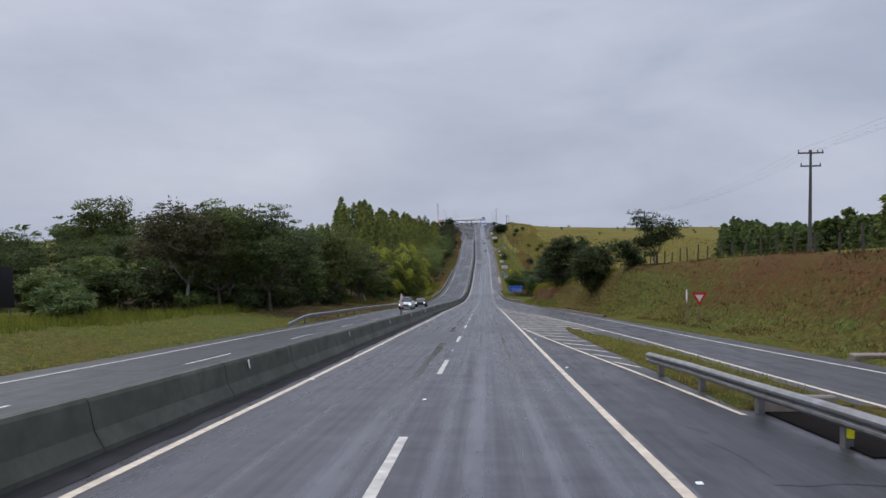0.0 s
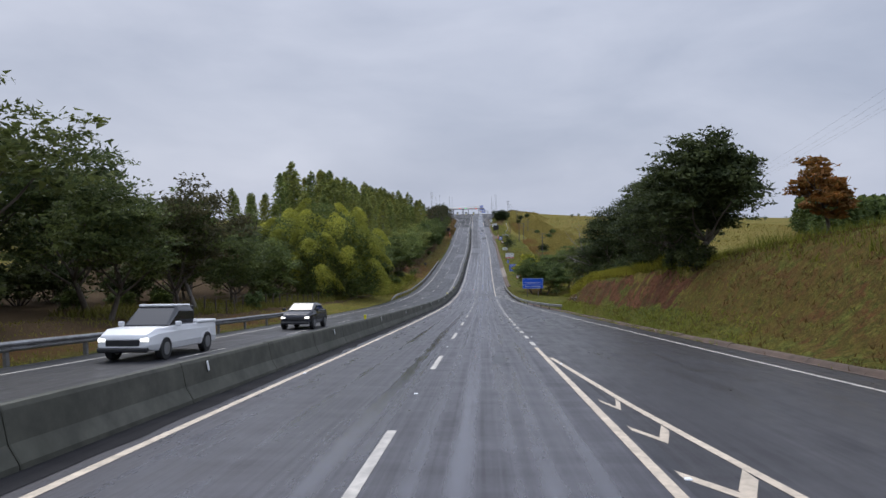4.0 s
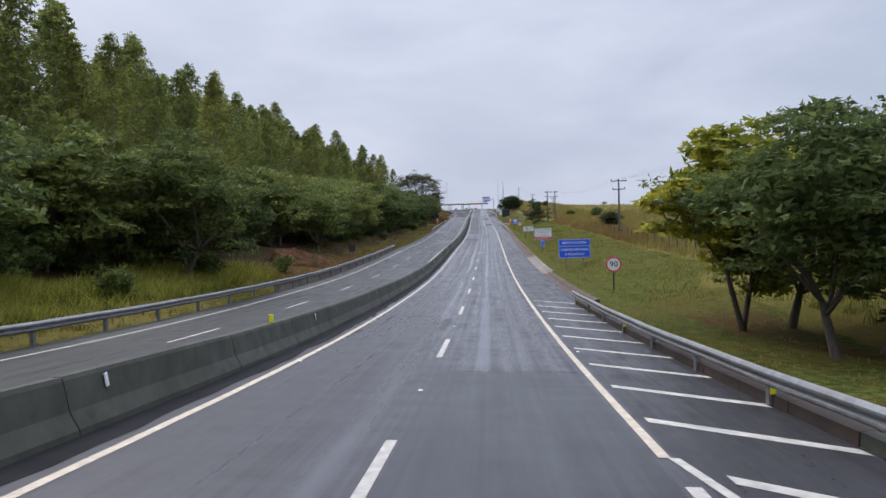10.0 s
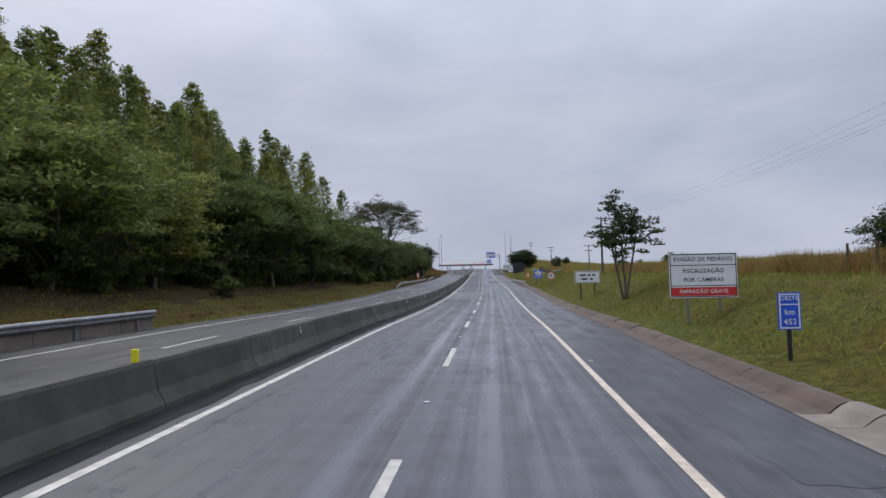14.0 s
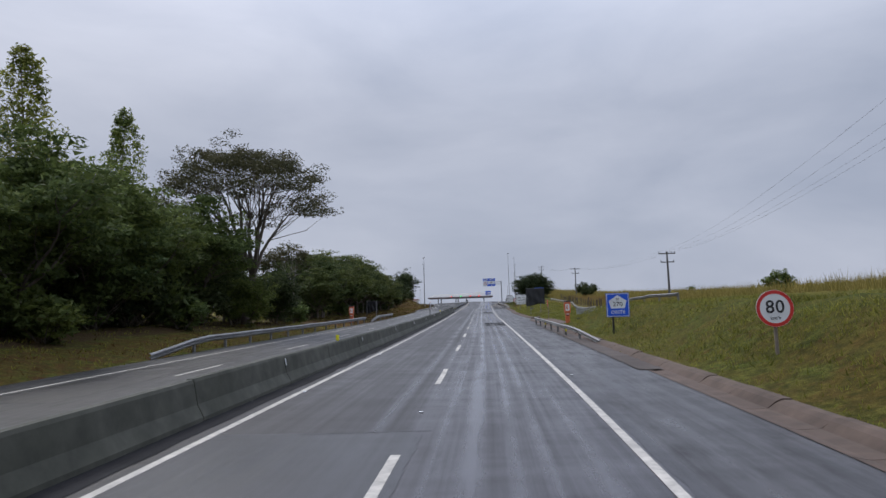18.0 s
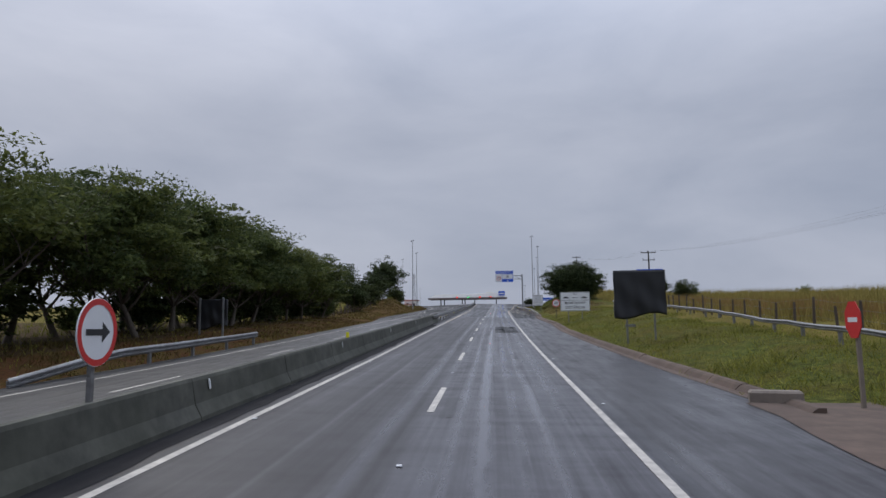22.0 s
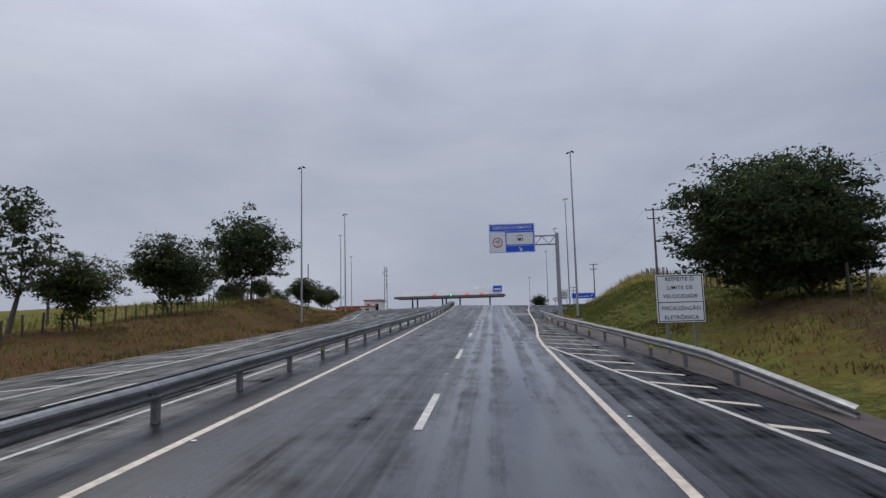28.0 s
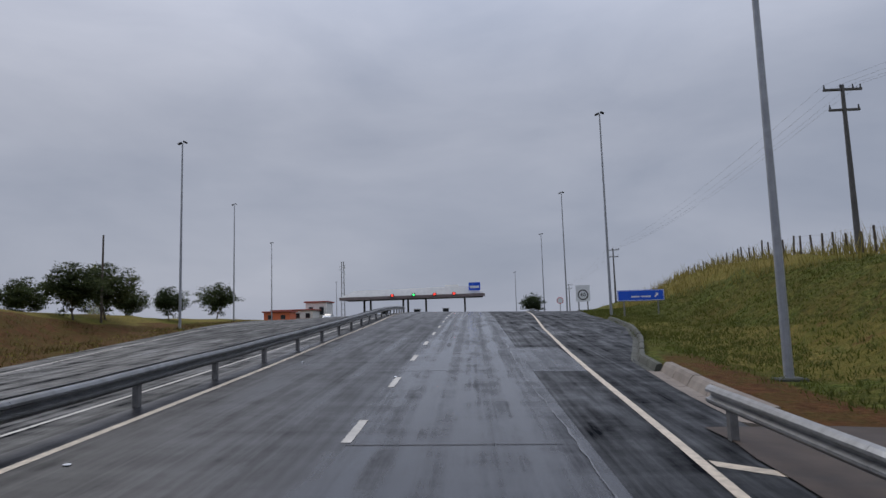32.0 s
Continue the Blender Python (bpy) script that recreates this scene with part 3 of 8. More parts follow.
def build_ground():
    xs = [-2600, -1500, -900, -500, -320, -220, -150, -110, -85, -68, -56, -48, -42, -37, -33, -30] + list(np.arange(-28, -12.2, 0.8)) + [-11.5, -8, -4.5, 0, 3.2, 4.5] \
        + list(np.arange(5.4, 31, 0.75)) + [33, 36, 40, 45, 52, 60, 72, 88, 110, 150, 220, 320, 500, 900, 1500, 2600]
    ys = [-2400, -1200, -600, -300, -160] + list(np.arange(-80, 720, 3.0)) + [740, 780, 840, 920, 1050, 1300, 1700, 2300, 3000]
    verts, cover = [], []
    for y in ys:
        cx = RX(y)
        for x in xs:
            fall = 0.03 * (max(0, y - 730) + max(0, abs(x) - 230)) + 0.03 * max(0, -100 - y)
            verts.append((cx + x, y, RZ(y, x) + ground_h(x, y) - fall))
            c = [0.0, 0.0, 0.0]
            wob = 0.9 * noise.noise(Vector((x * 0.35, y * 0.22, 8)))
            for y0, y1, x0, x1, *w in COVER:
                if y0 <= y <= y1 and x0 <= x + wob <= x1:
                    c = [max(p, q) for p, q in zip(c, w)]
            if y > 720:
                c = [0.0, 0.8, 0.0]
            cover.append((*c, 1.0))
    n = len(xs)
    faces = [(j * n + i, j * n + i + 1, (j + 1) * n + i + 1, (j + 1) * n + i) for j in range(len(ys) - 1) for i in range(n - 1)]
    ob = obj("ground", verts, faces, GROUND_MAT, smooth=True)
    ca = ob.data.color_attributes.new("cover", "FLOAT_COLOR", "POINT")
    ca.data.foreach_set("color", np.array(cover, np.float32).ravel())
    return tagged(ob, "grassy verge and fields with bare red earth", "ground", kind="structure")


build_ground()

def road_map(ob):
    """A texture map in metres across and along the road."""
    me = ob.data
    uv = me.uv_layers.new(name="road_metres")
    co = [(v.co.x - RX(v.co.y), v.co.y) for v in me.vertices]
    flat = [c for l in me.loops for c in co[l.vertex_index]]
    uv.data.foreach_set("uv", flat)
    return ob


ROAD_YS = [-240, -160, -120] + list(np.arange(-80, 700, 3.0)) + [720, 760, 820, 900]


def ribbon(name, left, right, material, y0, y1, h=0.0, parent=None, step=None, label="", crown=0.0, thick=0.0):
    """A strip along the road; left and right give x at y."""
    ys = [y for y in ROAD_YS if y0 < y < y1] if step is None else list(np.arange(y0 + step, y1 - 1e-6, step))
    ys = [y0] + ys + [y1]
    verts, faces = [], []
    for y in ys:
        a, b = left(y), right(y)
        cols = 2 if abs(b - a) < 1.5 else 5
        for k in range(cols if step or cols == 2 else 5):
            q = k / ((cols if step or cols == 2 else 5) - 1)
            verts.append((RX(y) + a + (b - a) * q, y, RZ(y, a + (b - a) * q) + h))
    n = len(verts) // len(ys)
    for j in range(len(ys) - 1):
        for i in range(n - 1):
            faces.append((j * n + i, j * n + i + 1, (j + 1) * n + i + 1, (j + 1) * n + i))
    return obj(name, verts, faces, material, parent, label)


def const(v):
    return lambda y: v


def table(t):
    return lambda y: interp(t, y)[0]


def wide_ribbon(name, left, right, material, y0, y1, h, label, n=6):
    ys = [y0] + [y for y in ROAD_YS if y0 < y < y1] + [y1]
    verts = [(RX(y) + left(y) + (right(y) - left(y)) * k / n, y, RZ(y, left(y) + (right(y) - left(y)) * k / n) + h) for y in ys for k in range(n + 1)]
    faces = [(j * (n + 1) + i, j * (n + 1) + i + 1, (j + 1) * (n + 1) + i + 1, (j + 1) * (n + 1) + i) for j in range(len(ys) - 1) for i in range(n)]
    return tagged(road_map(obj(name, verts, faces, material)), label, "road", kind="structure")


SOAK = 471.0
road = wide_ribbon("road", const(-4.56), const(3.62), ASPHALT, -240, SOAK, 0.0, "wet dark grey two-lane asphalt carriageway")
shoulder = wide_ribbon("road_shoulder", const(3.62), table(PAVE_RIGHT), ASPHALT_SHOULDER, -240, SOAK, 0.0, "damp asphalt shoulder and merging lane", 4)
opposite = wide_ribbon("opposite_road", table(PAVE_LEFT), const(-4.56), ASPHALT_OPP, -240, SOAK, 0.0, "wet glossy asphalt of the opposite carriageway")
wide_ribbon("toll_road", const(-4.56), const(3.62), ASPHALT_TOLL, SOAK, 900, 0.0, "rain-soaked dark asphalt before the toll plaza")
wide_ribbon("toll_road_shoulder", const(3.62), table(PAVE_RIGHT), ASPHALT_TOLL_SIDE, SOAK, 900, 0.0, "rain-soaked widening asphalt beside the toll road", 4)
wide_ribbon("toll_opposite_road", table(PAVE_LEFT), const(-4.56), ASPHALT_TOLL_SIDE, SOAK, 900, 0.0, "shining wet asphalt of the opposite toll lanes")

# ---------------------------------------------------------------- road markings
LEFT_LINE = [(-240, -3.37), (470, -3.4), (500, -3.5), (510, -3.6), (522, -3.85), (545, -4.02), (570, -4.3), (620, -6.2), (900, -12)]
for y0, y1, paint in ((-240, 210, PAINT_WARM), (210, 455, PAINT), (455, 700, PAINT_WARM)):
    ribbon("edge_line", lambda y: table(LEFT_LINE)(y) - 0.075, lambda y: table(LEFT_LINE)(y) + 0.075, paint, y0, y1, 0.006, road)
RIGHT_LINE = [(-240, 3.44), (505, 3.44), (511, 3.6), (520, 4.15), (525, 4.45), (536, 4.95), (549, 5.35), (562, 5.9), (580, 7.0), (610, 8.6), (900, 10)]
for y0, y1, paint in ((-240, 98, PAINT_WARM), (190, 300, PAINT_WARM), (300, 480, PAINT), (480, 700, PAINT_WARM)):
    ribbon("edge_line", lambda y: table(RIGHT_LINE)(y) - 0.075, lambda y: table(RIGHT_LINE)(y) + 0.075, paint, y0, y1, 0.007, road)
RAMP_RIGHT = [(-80, 12.1), (18, 11.8), (30, 11.3), (69, 10.5), (82, 9.95), (110, 9.4), (120, 9.0), (140, 8.25), (160, 7.2), (172, 6.25), (182, 4.78), (190, 3.55)]
ribbon("ramp_edge_line", lambda y: table(RAMP_RIGHT)(y) - 0.07, lambda y: table(RAMP_RIGHT)(y) + 0.07, PAINT, -80, 190, 0.006, shoulder)
GORE = [(-80, 9.2), (15, 8.75), (31, 8.5), (46, 7.75), (63, 6.7), (72, 5.4), (84, 4.2), (94, 3.6)]
ribbon("gore_line", lambda y: table(GORE)(y) - 0.07, lambda y: table(GORE)(y) + 0.07, PAINT_WARM, -80, 94, 0.006, shoulder)
INNER_GORE = [(12.3, 5.86), (17.3, 5.55), (28.2, 4.62), (34, 4.15), (42, 3.6)]
ribbon("gore_line", lambda y: table(INNER_GORE)(y) - 0.06, lambda y: table(INNER_GORE)(y) + 0.06, PAINT_WARM, 12.3, 42, 0.008, shoulder)
# opposite carriageway
ribbon("edge_line", lambda y: -5.62, lambda y: -5.5, PAINT, -240, 700, 0.006, opposite)
OPP_OUT = [(-240, -11.7), (430, -11.3), (465, -11.0), (503, -10.9), (511, -12.0), (522, -13.2), (545, -13.6), (556, -15.4), (573, -18), (700, -30)]
ribbon("edge_line", lambda y: table(OPP_OUT)(y) - 0.07, lambda y: table(OPP_OUT)(y) + 0.07, PAINT, -240, 700, 0.006, opposite)
for k in range(-6, 50):
    y = 6.6 + 12 * k
    if k < 43:
        ribbon("lane_dash", const(-0.075), const(0.075), PAINT, y, y + 3.9, 0.006, road, 1.95)
    ribbon("lane_dash", const(-8.72), const(-8.6), PAINT, y + 3, y + 6.9, 0.006, opposite, 1.95)
for k in range(16):
    y = 518.2 + 5.55 * k
    ribbon("lane_dash", const(0.0), const(0.15), PAINT, y, y + 1.7, 0.006, road, 0.85)
for k in range(23):
    y = 99 + 4 * k
    ribbon("lane_dash", const(3.36), const(3.54), PAINT, y, y + 1.9, 0.006, shoulder, 0.95)


def bar(x0, y0, x1, y1, w, material, parent, name="hatch_bar"):
    """A painted bar from one point to another, cut along the road's direction."""
    n = 4
    verts = []
    for k in range(n + 1):
        x, y = x0 + (x1 - x0) * k / n, y0 + (y1 - y0) * k / n
        for s in (-0.5, 0.5):
            verts.append((RX(y) + x, y + s * w, RZ(y + s * w, x) + 0.0065))
    faces = [(2 * k, 2 * k + 2, 2 * k + 3, 2 * k + 1) for k in range(n)]
    return obj(name, verts, faces, material, parent)


# entry gore: bars with a bent end; near end first
for k in range(26):
    y = 20.65 + 2.59 * k
    right_x = min(interp(GORE, y)[0] - 0.1, 5.85 if y < 38 else 9)
    left_x = 3.66
    if y < 42:
        left_x = interp(INNER_GORE, y)[0] + 0.1
    if right_x - left_x < 0.35:
        continue
    if y < 40:
        bar(left_x, y + 0.9, right_x, y - 0.7, 0.34, PAINT_WARM, shoulder)
    else:
        mid = left_x + (right_x - left_x) * 0.54
        bar(left_x, y, mid, y - 0.85, 0.34, PAINT_WARM, shoulder)
        bar(mid, y - 0.85, right_x, y + 0.02, 0.46, PAINT_WARM, shoulder)
# closing hatch of the merging lane
for k in range(17):
    y = 171.0 + 2.9 * k
    left_x = max(3.66, interp(RAMP_RIGHT, min(y, 190))[0] + 0.15)
    right_x = interp(PAVE_RIGHT, y)[0] - 0.35
    if right_x - left_x > 0.3:
        bar(left_x, y + 0.8, right_x, y - 0.8, 0.32, PAINT, shoulder)
# hatch before the toll plaza
RAIL_C = [(484, 7.15), (492, 7.0), (499, 6.95), (503, 6.8), (511, 6.45), (520, 5.95), (536, 5.75)]
EXIT_LINE = [(484, 6.2), (491, 5.35), (496.3, 4.6), (500, 4.15), (504.5, 3.55)]
ribbon("gore_line", lambda y: table(EXIT_LINE)(y) - 0.07, lambda y: table(EXIT_LINE)(y) + 0.07, PAINT, 484, 504.5, 0.006, shoulder)
for k in range(18):
    y = 487.4 + 2.73 * k
    left_x = interp(EXIT_LINE, y)[0] + 0.1 if y < 504.5 else interp(RIGHT_LINE, y)[0] + 0.12
    right_x = 5.75 if y > 498 else interp(RAIL_C, y)[0] - 0.5
    if right_x - left_x > 0.25:
        bar(left_x, y, right_x, y - 0.72 * (right_x - left_x), 0.3, PAINT_WARM, shoulder)
for k in range(14):
    y = 476.0 + 3.6 * k
    bar(interp(OPP_OUT, y)[0] - 0.15, y, interp(OPP_OUT, y)[0] - 2.3 + 0.06 * k, y - 1.4, 0.32, PAINT, opposite)

# raised road studs
stud_me = box_bm(-0.045, 0.045, -0.04, 0.04, 0.0, 0.02, 0.01)
stud = part("road_stud", stud_me, SIGN_WHITE, road, "small white reflective stud")
stud.matrix_basis = pose(*at_road(-3.25, 5, 0.004))
for k in range(-2, 46):
    y = 16.5 + 12 * k
    for x, dy in ((0.0, -2.4), (-3.28, 1.0), (3.7, 3.5)):
        if y + dy > 0 and not (x == 3.7 and y > 500):
            again(stud, road, pose(*at_road(x, y + dy, 0.004)))

# repairs in the surface
def ragged(name, left, right, material, y0, y1, h, parent, rag, label, seed, step=0.35):
    """A strip with a torn outline."""
    ys = list(np.arange(y0, y1 + 1e-6, step))
    verts = []
    for k, y in enumerate(ys):
        a = left(y) + rag * noise.noise(Vector((seed, y * 1.7, 0))) + rag * 0.5 * noise.noise(Vector((seed, y * 6.0, 3)))
        b = right(y) + rag * noise.noise(Vector((seed + 9, y * 1.7, 0))) + rag * 0.5 * noise.noise(Vector((seed + 9, y * 6.0, 3)))
        b = max(b, a + 0.02)
        for q in (0, 0.25, 0.5, 0.75, 1):
            yy = y + (0.25 * noise.noise(Vector((seed, q * 5, 7))) if k in (0, len(ys) - 1) and rag > 0.03 else 0)
            x = a + (b - a) * q
            verts.append((RX(yy) + x, yy, RZ(yy, x) + h))
    faces = [(5 * j + i, 5 * j + i + 1, 5 * j + i + 6, 5 * j + i + 5) for j in range(len(ys) - 1) for i in range(4)]
    return road_map(obj(name, verts, faces, material, parent, label))


for k, (x0, x1, y0, y1) in enumerate(((1.47, 3.32, 383.5, 392.7), (1.43, 3.1, 436.5, 446.3), (-0.3, 3.3, 455.5, 472.9), (-3.6, -0.5, 478, 514.2), (2.75, 5.2, 543.4, 550.7),
                                      (0.08, 3.3, 528.0, 534.6), (0.6, 3.4, 554.0, 562.0), (0.12, 3.35, 38.0, 46.0), (-3.3, -0.12, 30.0, 39.0), (0.12, 3.3, 188.0, 196.4), (-3.35, 0.15, 318.0, 336.5))):
    ragged("asphalt_patch", const(x0), const(x1), ASPHALT_TOLL if y0 > 470 else ASPHALT_TOLL_SIDE if 380 < y0 < 450 else ASPHALT_PATCH if y0 > 380 else ASPHALT_WORN, y0, y1, 0.003, road, 0.025, "darker repaired asphalt", k)
for x0, x1, y in ((-3.6, -0.48, 514.3), (0.08, 3.25, 534.7), (0.08, 2.7, 543.4), (2.75, 5.2, 550.8), (0.1, 3.3, 196.5), (-1.86, 0.37, 336.1), (-0.26, 3.24, 473.0), (1.5, 3.3, 386.0), (1.5, 3.3, 388.5), (1.5, 3.3, 391.2), (4.0, 7.0, 144.8)):
    bar(x0, y, x1, y + 0.15, 0.045, ASPHALT_PATCH, road, "transverse_joint")
# torn joint beside the lane line and scattered break-outs
for k, (x0, x1, y0, y1) in enumerate(((0.16, 0.46, 56.0, 67.0), (0.12, 0.30, 68.0, 75.0), (0.45, 0.55, 58, 72.0), (-0.95, -0.55, 139.5, 143.0), (-0.75, -0.5, 144, 146.5), (-0.75, -0.48, 170.0, 178.0), (-0.5, -0.2, 205, 209),
                                      (0.12, 0.24, 331, 336), (0.25, 0.5, 402, 405), (-0.28, -0.1, 246, 252), (0.12, 0.3, 286, 291), (1.7, 2.1, 92, 95), (-1.8, -1.2, 176, 179), (0.13, 0.28, 425, 431), (0.1, 0.25, 492, 499), (2.2, 2.7, 508, 511))):
    ragged("surface_scar", const(x0), const(x1), ASPHALT_PATCH if k % 2 == 0 else ASPHALT_WORN, y0, y1, 0.0045, road, 0.16, "broken dark surface joint", 30 + k)
for y0, y1 in ((-60, 97), (190, 503)):
    ragged("edge_joint", const(3.58), const(3.80), ASPHALT_PATCH, y0, y1, 0.0035, shoulder, 0.06, "dark worn joint along the edge line", 60 + y1, 0.6)
ragged("toe_dirt", const(-4.30), const(-4.12), ASPHALT_PATCH, -60, 450, 0.0035, road, 0.14, "dark grit along the barrier foot", 77, 0.7)
for k, (x0, x1, y0, y1) in enumerate(((4.4, 6.6, 136, 141), (5.2, 7.5, 143.5, 145), (4.2, 5.6, 236, 244), (4.5, 5.8, 262, 270), (4.2, 5.4, 430, 440), (6.5, 8.6, 60, 64), (4.6, 6.0, 8, 14))):
    ragged("asphalt_patch", const(x0), const(x1), ASPHALT_PATCH, y0, y1, 0.004, shoulder, 0.25, "dark oily stain on the shoulder", 90 + k)
for k, (x0, x1, y0, y1) in enumerate(((-11.2, -8.9, 20, 33), (-8.4, -5.8, 52, 60), (-11.3, -8.8, 96, 106), (-10.9, -8.9, 190, 202), (-8.4, -5.9, 236, 249), (-11.2, -8.8, 262, 275), (-8.4, -6.0, 300, 312), (-11, -9, 340, 352), (-8.4, -6, 420, 430))):
    ragged("asphalt_patch", const(x0), const(x1), ASPHALT_PATCH, y0, y1, 0.004, opposite, 0.22, "dark repaired strip of the opposite carriageway", 120 + k)

# the crack's pale base colour paints in the sky reflected by its water
CRACK_WATER = simple("water_filled_crack", (0.10, 0.10, 0.105), 0.12, 0, 0.3, 3.0, 0.1)
CRACK = [(508, 3.3), (512, 3.45), (515.5, 3.34), (520, 3.24), (528, 3.4), (536, 3.45), (542, 3.28), (552, 3.35)]
ragged("joint", lambda y: table(CRACK)(y) - 0.012, lambda y: table(CRACK)(y) + 0.012, CRACK_WATER, 508, 552, 0.010, road, 0.06, "pale water-filled crack along the lane", 77, 0.5)
ragged("mud_strip", lambda y: table(PAVE_RIGHT)(y) - 0.15 - 0.6 * smooth01((y - 522) / 6), lambda y: interp(BANK_RIGHT, y)[0] + 0.35, SOIL_WET, 484, 536, 0.02, shoulder, 0.12, "dark wet mud between rail and bank", 181, 1.0)

# ---------------------------------------------------------------- median barrier of concrete
barrier = thing("concrete_barrier", (0, 0, 0), "long stained grey concrete median barrier", "barrier", kind="structure")
PROFILE = [(0.31, 0.0), (0.30, 0.08), (0.17, 0.32), (0.10, 0.74), (0.07, 0.80), (-0.07, 0.80), (-0.10, 0.74), (-0.17, 0.32), (-0.30, 0.08), (-0.31, 0.0)]
BAR_X = -4.47


def barrier_piece(y0, y1, lift):
    verts, faces = [], []
    for y in (y0, y0 + 0.02, y1 - 0.02, y1):
        k = 0.97 if y in (y0, y1) else 1.0
        for px, pz in PROFILE:
            verts.append((RX(y) + BAR_X + px * k, y, RZ(y, BAR_X) + pz * (k if pz else 1) + (lift if pz > 0.5 else 0) - (0.03 if pz == 0 else 0)))
    n = len(PROFILE)
    for j in range(3):
        for i in range(n - 1):
            faces.append((j * n + i, j * n + i + 1, (j + 1) * n + i + 1, (j + 1) * n + i))
    faces += [tuple(range(n)), tuple(range(4 * n - 1, 3 * n - 1, -1))]
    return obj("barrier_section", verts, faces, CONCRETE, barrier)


rnd = random.Random(4)
y = -60.0
while y < 452:
    step = 4.9 + rnd.uniform(-0.9, 0.9)
    barrier_piece(y + 0.012, y + step - 0.012, rnd.uniform(-0.012, 0.012))
    y += step
refl = part("reflector", box_bm(-0.012, 0.012, -0.05, 0.05, -0.1, 0.1, 0.004), SIGN_WHITE, barrier, "small white reflector plate")
refl.matrix_basis = pose(*at_road(BAR_X + 0.145, 4.0, 0.62), 0, -8, 14)
for k in range(1, 38):
    y = 4.0 + 11.7 * k
    again(refl, barrier, pose(*at_road(BAR_X + 0.145, y, 0.62), 0, -8, 14))
yel = part("marker", box_bm(-0.06, 0.06, -0.02, 0.02, 0.0, 0.22, 0.01), YELLOW, barrier, "yellow reflective marker")
yel.matrix_basis = pose(*at_road(BAR_X, 176.8, 0.80))
for y in (105.0, 199.0, 264.6, 350.5, 415.0):
    again(yel, barrier, pose(*at_road(BAR_X, y, 0.80)))

# darker, rougher strip of asphalt along the barrier foot
ragged("grit_strip", const(-4.2), const(-3.68), ASPHALT_ROUGH, 0, 449, 0.007, road, 0.14, "dark rough asphalt strip along the barrier foot", 191, 0.9)

# ---------------------------------------------------------------- steel guard rails
W_PROFILE = [(0.0, -0.155), (0.045, -0.13), (0.08, -0.09), (0.08, -0.055), (0.0, -0.018), (0.0, 0.018), (0.08, 0.055), (0.08, 0.09), (0.045, 0.13), (0.0, 0.155)]
post_me = None


def guard_rail(xt, y0, y1, facing, label, ground=False, both=False, step=4.0, reflect=(), top=0.74, end_drop=True, slim=1.0, steel=STEEL):
    """A W-beam rail on posts; facing is +1 where the beam looks to +x."""
    global post_me
    rail = thing("guard_rail", at_road(xt(y0), y0), label, "guard rail", "steel guard rails")
    base = Vector(at_road(xt(y0), y0))
    n = max(1, round(abs(y1 - y0) / step))

    def bed(y):
        # the rail runs straight over small bumps
        return sum(max(0.0, ground_h(xt(y), y + d)) for d in (-9, -6, -3, 0, 3, 6, 9)) / 7

    def height(y):
        z = RZ(y, xt(y)) + top - 0.155
        if end_drop and y - y0 < 5.0:
            z -= 0.48 * (1 - (y - y0) / 5.0)
        if ground:
            z += bed(y)
        return z + 0.008 * math.sin(y * 0.9)

    for k in range(n):
        a, b = y0 + (y1 - y0) * k / n, y0 + (y1 - y0) * (k + 1) / n + math.copysign(0.15, y1 - y0)
        for side in ((facing, -facing) if both else (facing,)):
            verts, faces = [], []
            for y in (a, (a + b) / 2, b):
                for px, pz in W_PROFILE:
                    verts.append(Vector((RX(y) + xt(y) + side * (px + (0.10 if both else 0.06) + 0.004 * (k % 2)), y, height(y) + pz * slim)) - base)
            for j in range(2):
                for i in range(9):
                    faces.append((j * 10 + i, j * 10 + i + 1, j * 10 + i + 11, j * 10 + i + 10))
            ob = obj("beam", verts, faces, steel, rail)
            md = ob.modifiers.new("thickness", "SOLIDIFY")
            md.thickness = 0.006
    for k in range(n + 1):
        y = y0 + (y1 - y0) * (0.01 + 0.98 * k / n)
        p = Vector((RX(y) + xt(y), y, RZ(y, xt(y)) + (bed(y) if ground else 0.0))) - base
        if post_me is None:
            bm = box_bm(-0.06, 0.06, -0.075, 0.075, -0.5, 0.70, 0.008)
            ob = part("post", bm, STEEL_DULL, rail)
            post_me = ob.data
        else:
            ob = new("post", post_me)
            ob.parent = rail
        ob.matrix_basis = Matrix.Translation(p - Vector((0, 0, 0.76 - top + (0.48 if end_drop and k == 0 else 0.12 if end_drop and k == 1 else 0))))
        if k in reflect:
            bm = box_bm(-0.05, 0.05, -0.012, 0.012, 0.32, 0.62, 0.004)
            r = part("reflector", bm, YELLOW, ob, "yellow reflective plate")
            r.matrix_basis = pose(0, -0.095, 0)
    return rail


RAIL_A = [(-60, 6.5), (10.2, 6.3), (12.6, 6.2), (16, 6.0), (18.5, 5.8)]
guard_rail(table(RAIL_A), 18.6, -60, -1, "weathered galvanised guard rail on a grass island", False, reflect=(3,), step=2.7, top=0.60, end_drop=False, slim=0.9)
RAIL_B = [(147, 10.3), (151, 9.3), (156, 8.4), (163, 7.35), (173, 6.75), (186, 6.25), (203, 5.95), (217, 5.8)]
guard_rail(table(RAIL_B), 147, 217, -1, "galvanised guard rail beside the merging lane", False, reflect=(6, 9, 12, 15, 18), end_drop=False, top=0.66)
guard_rail(table([(357.5, 6.9), (364, 6.2), (385, 6.0)]), 357.5, 385, -1, "galvanised guard rail beside the shoulder", False, reflect=(2, 5), top=0.68, slim=0.8)
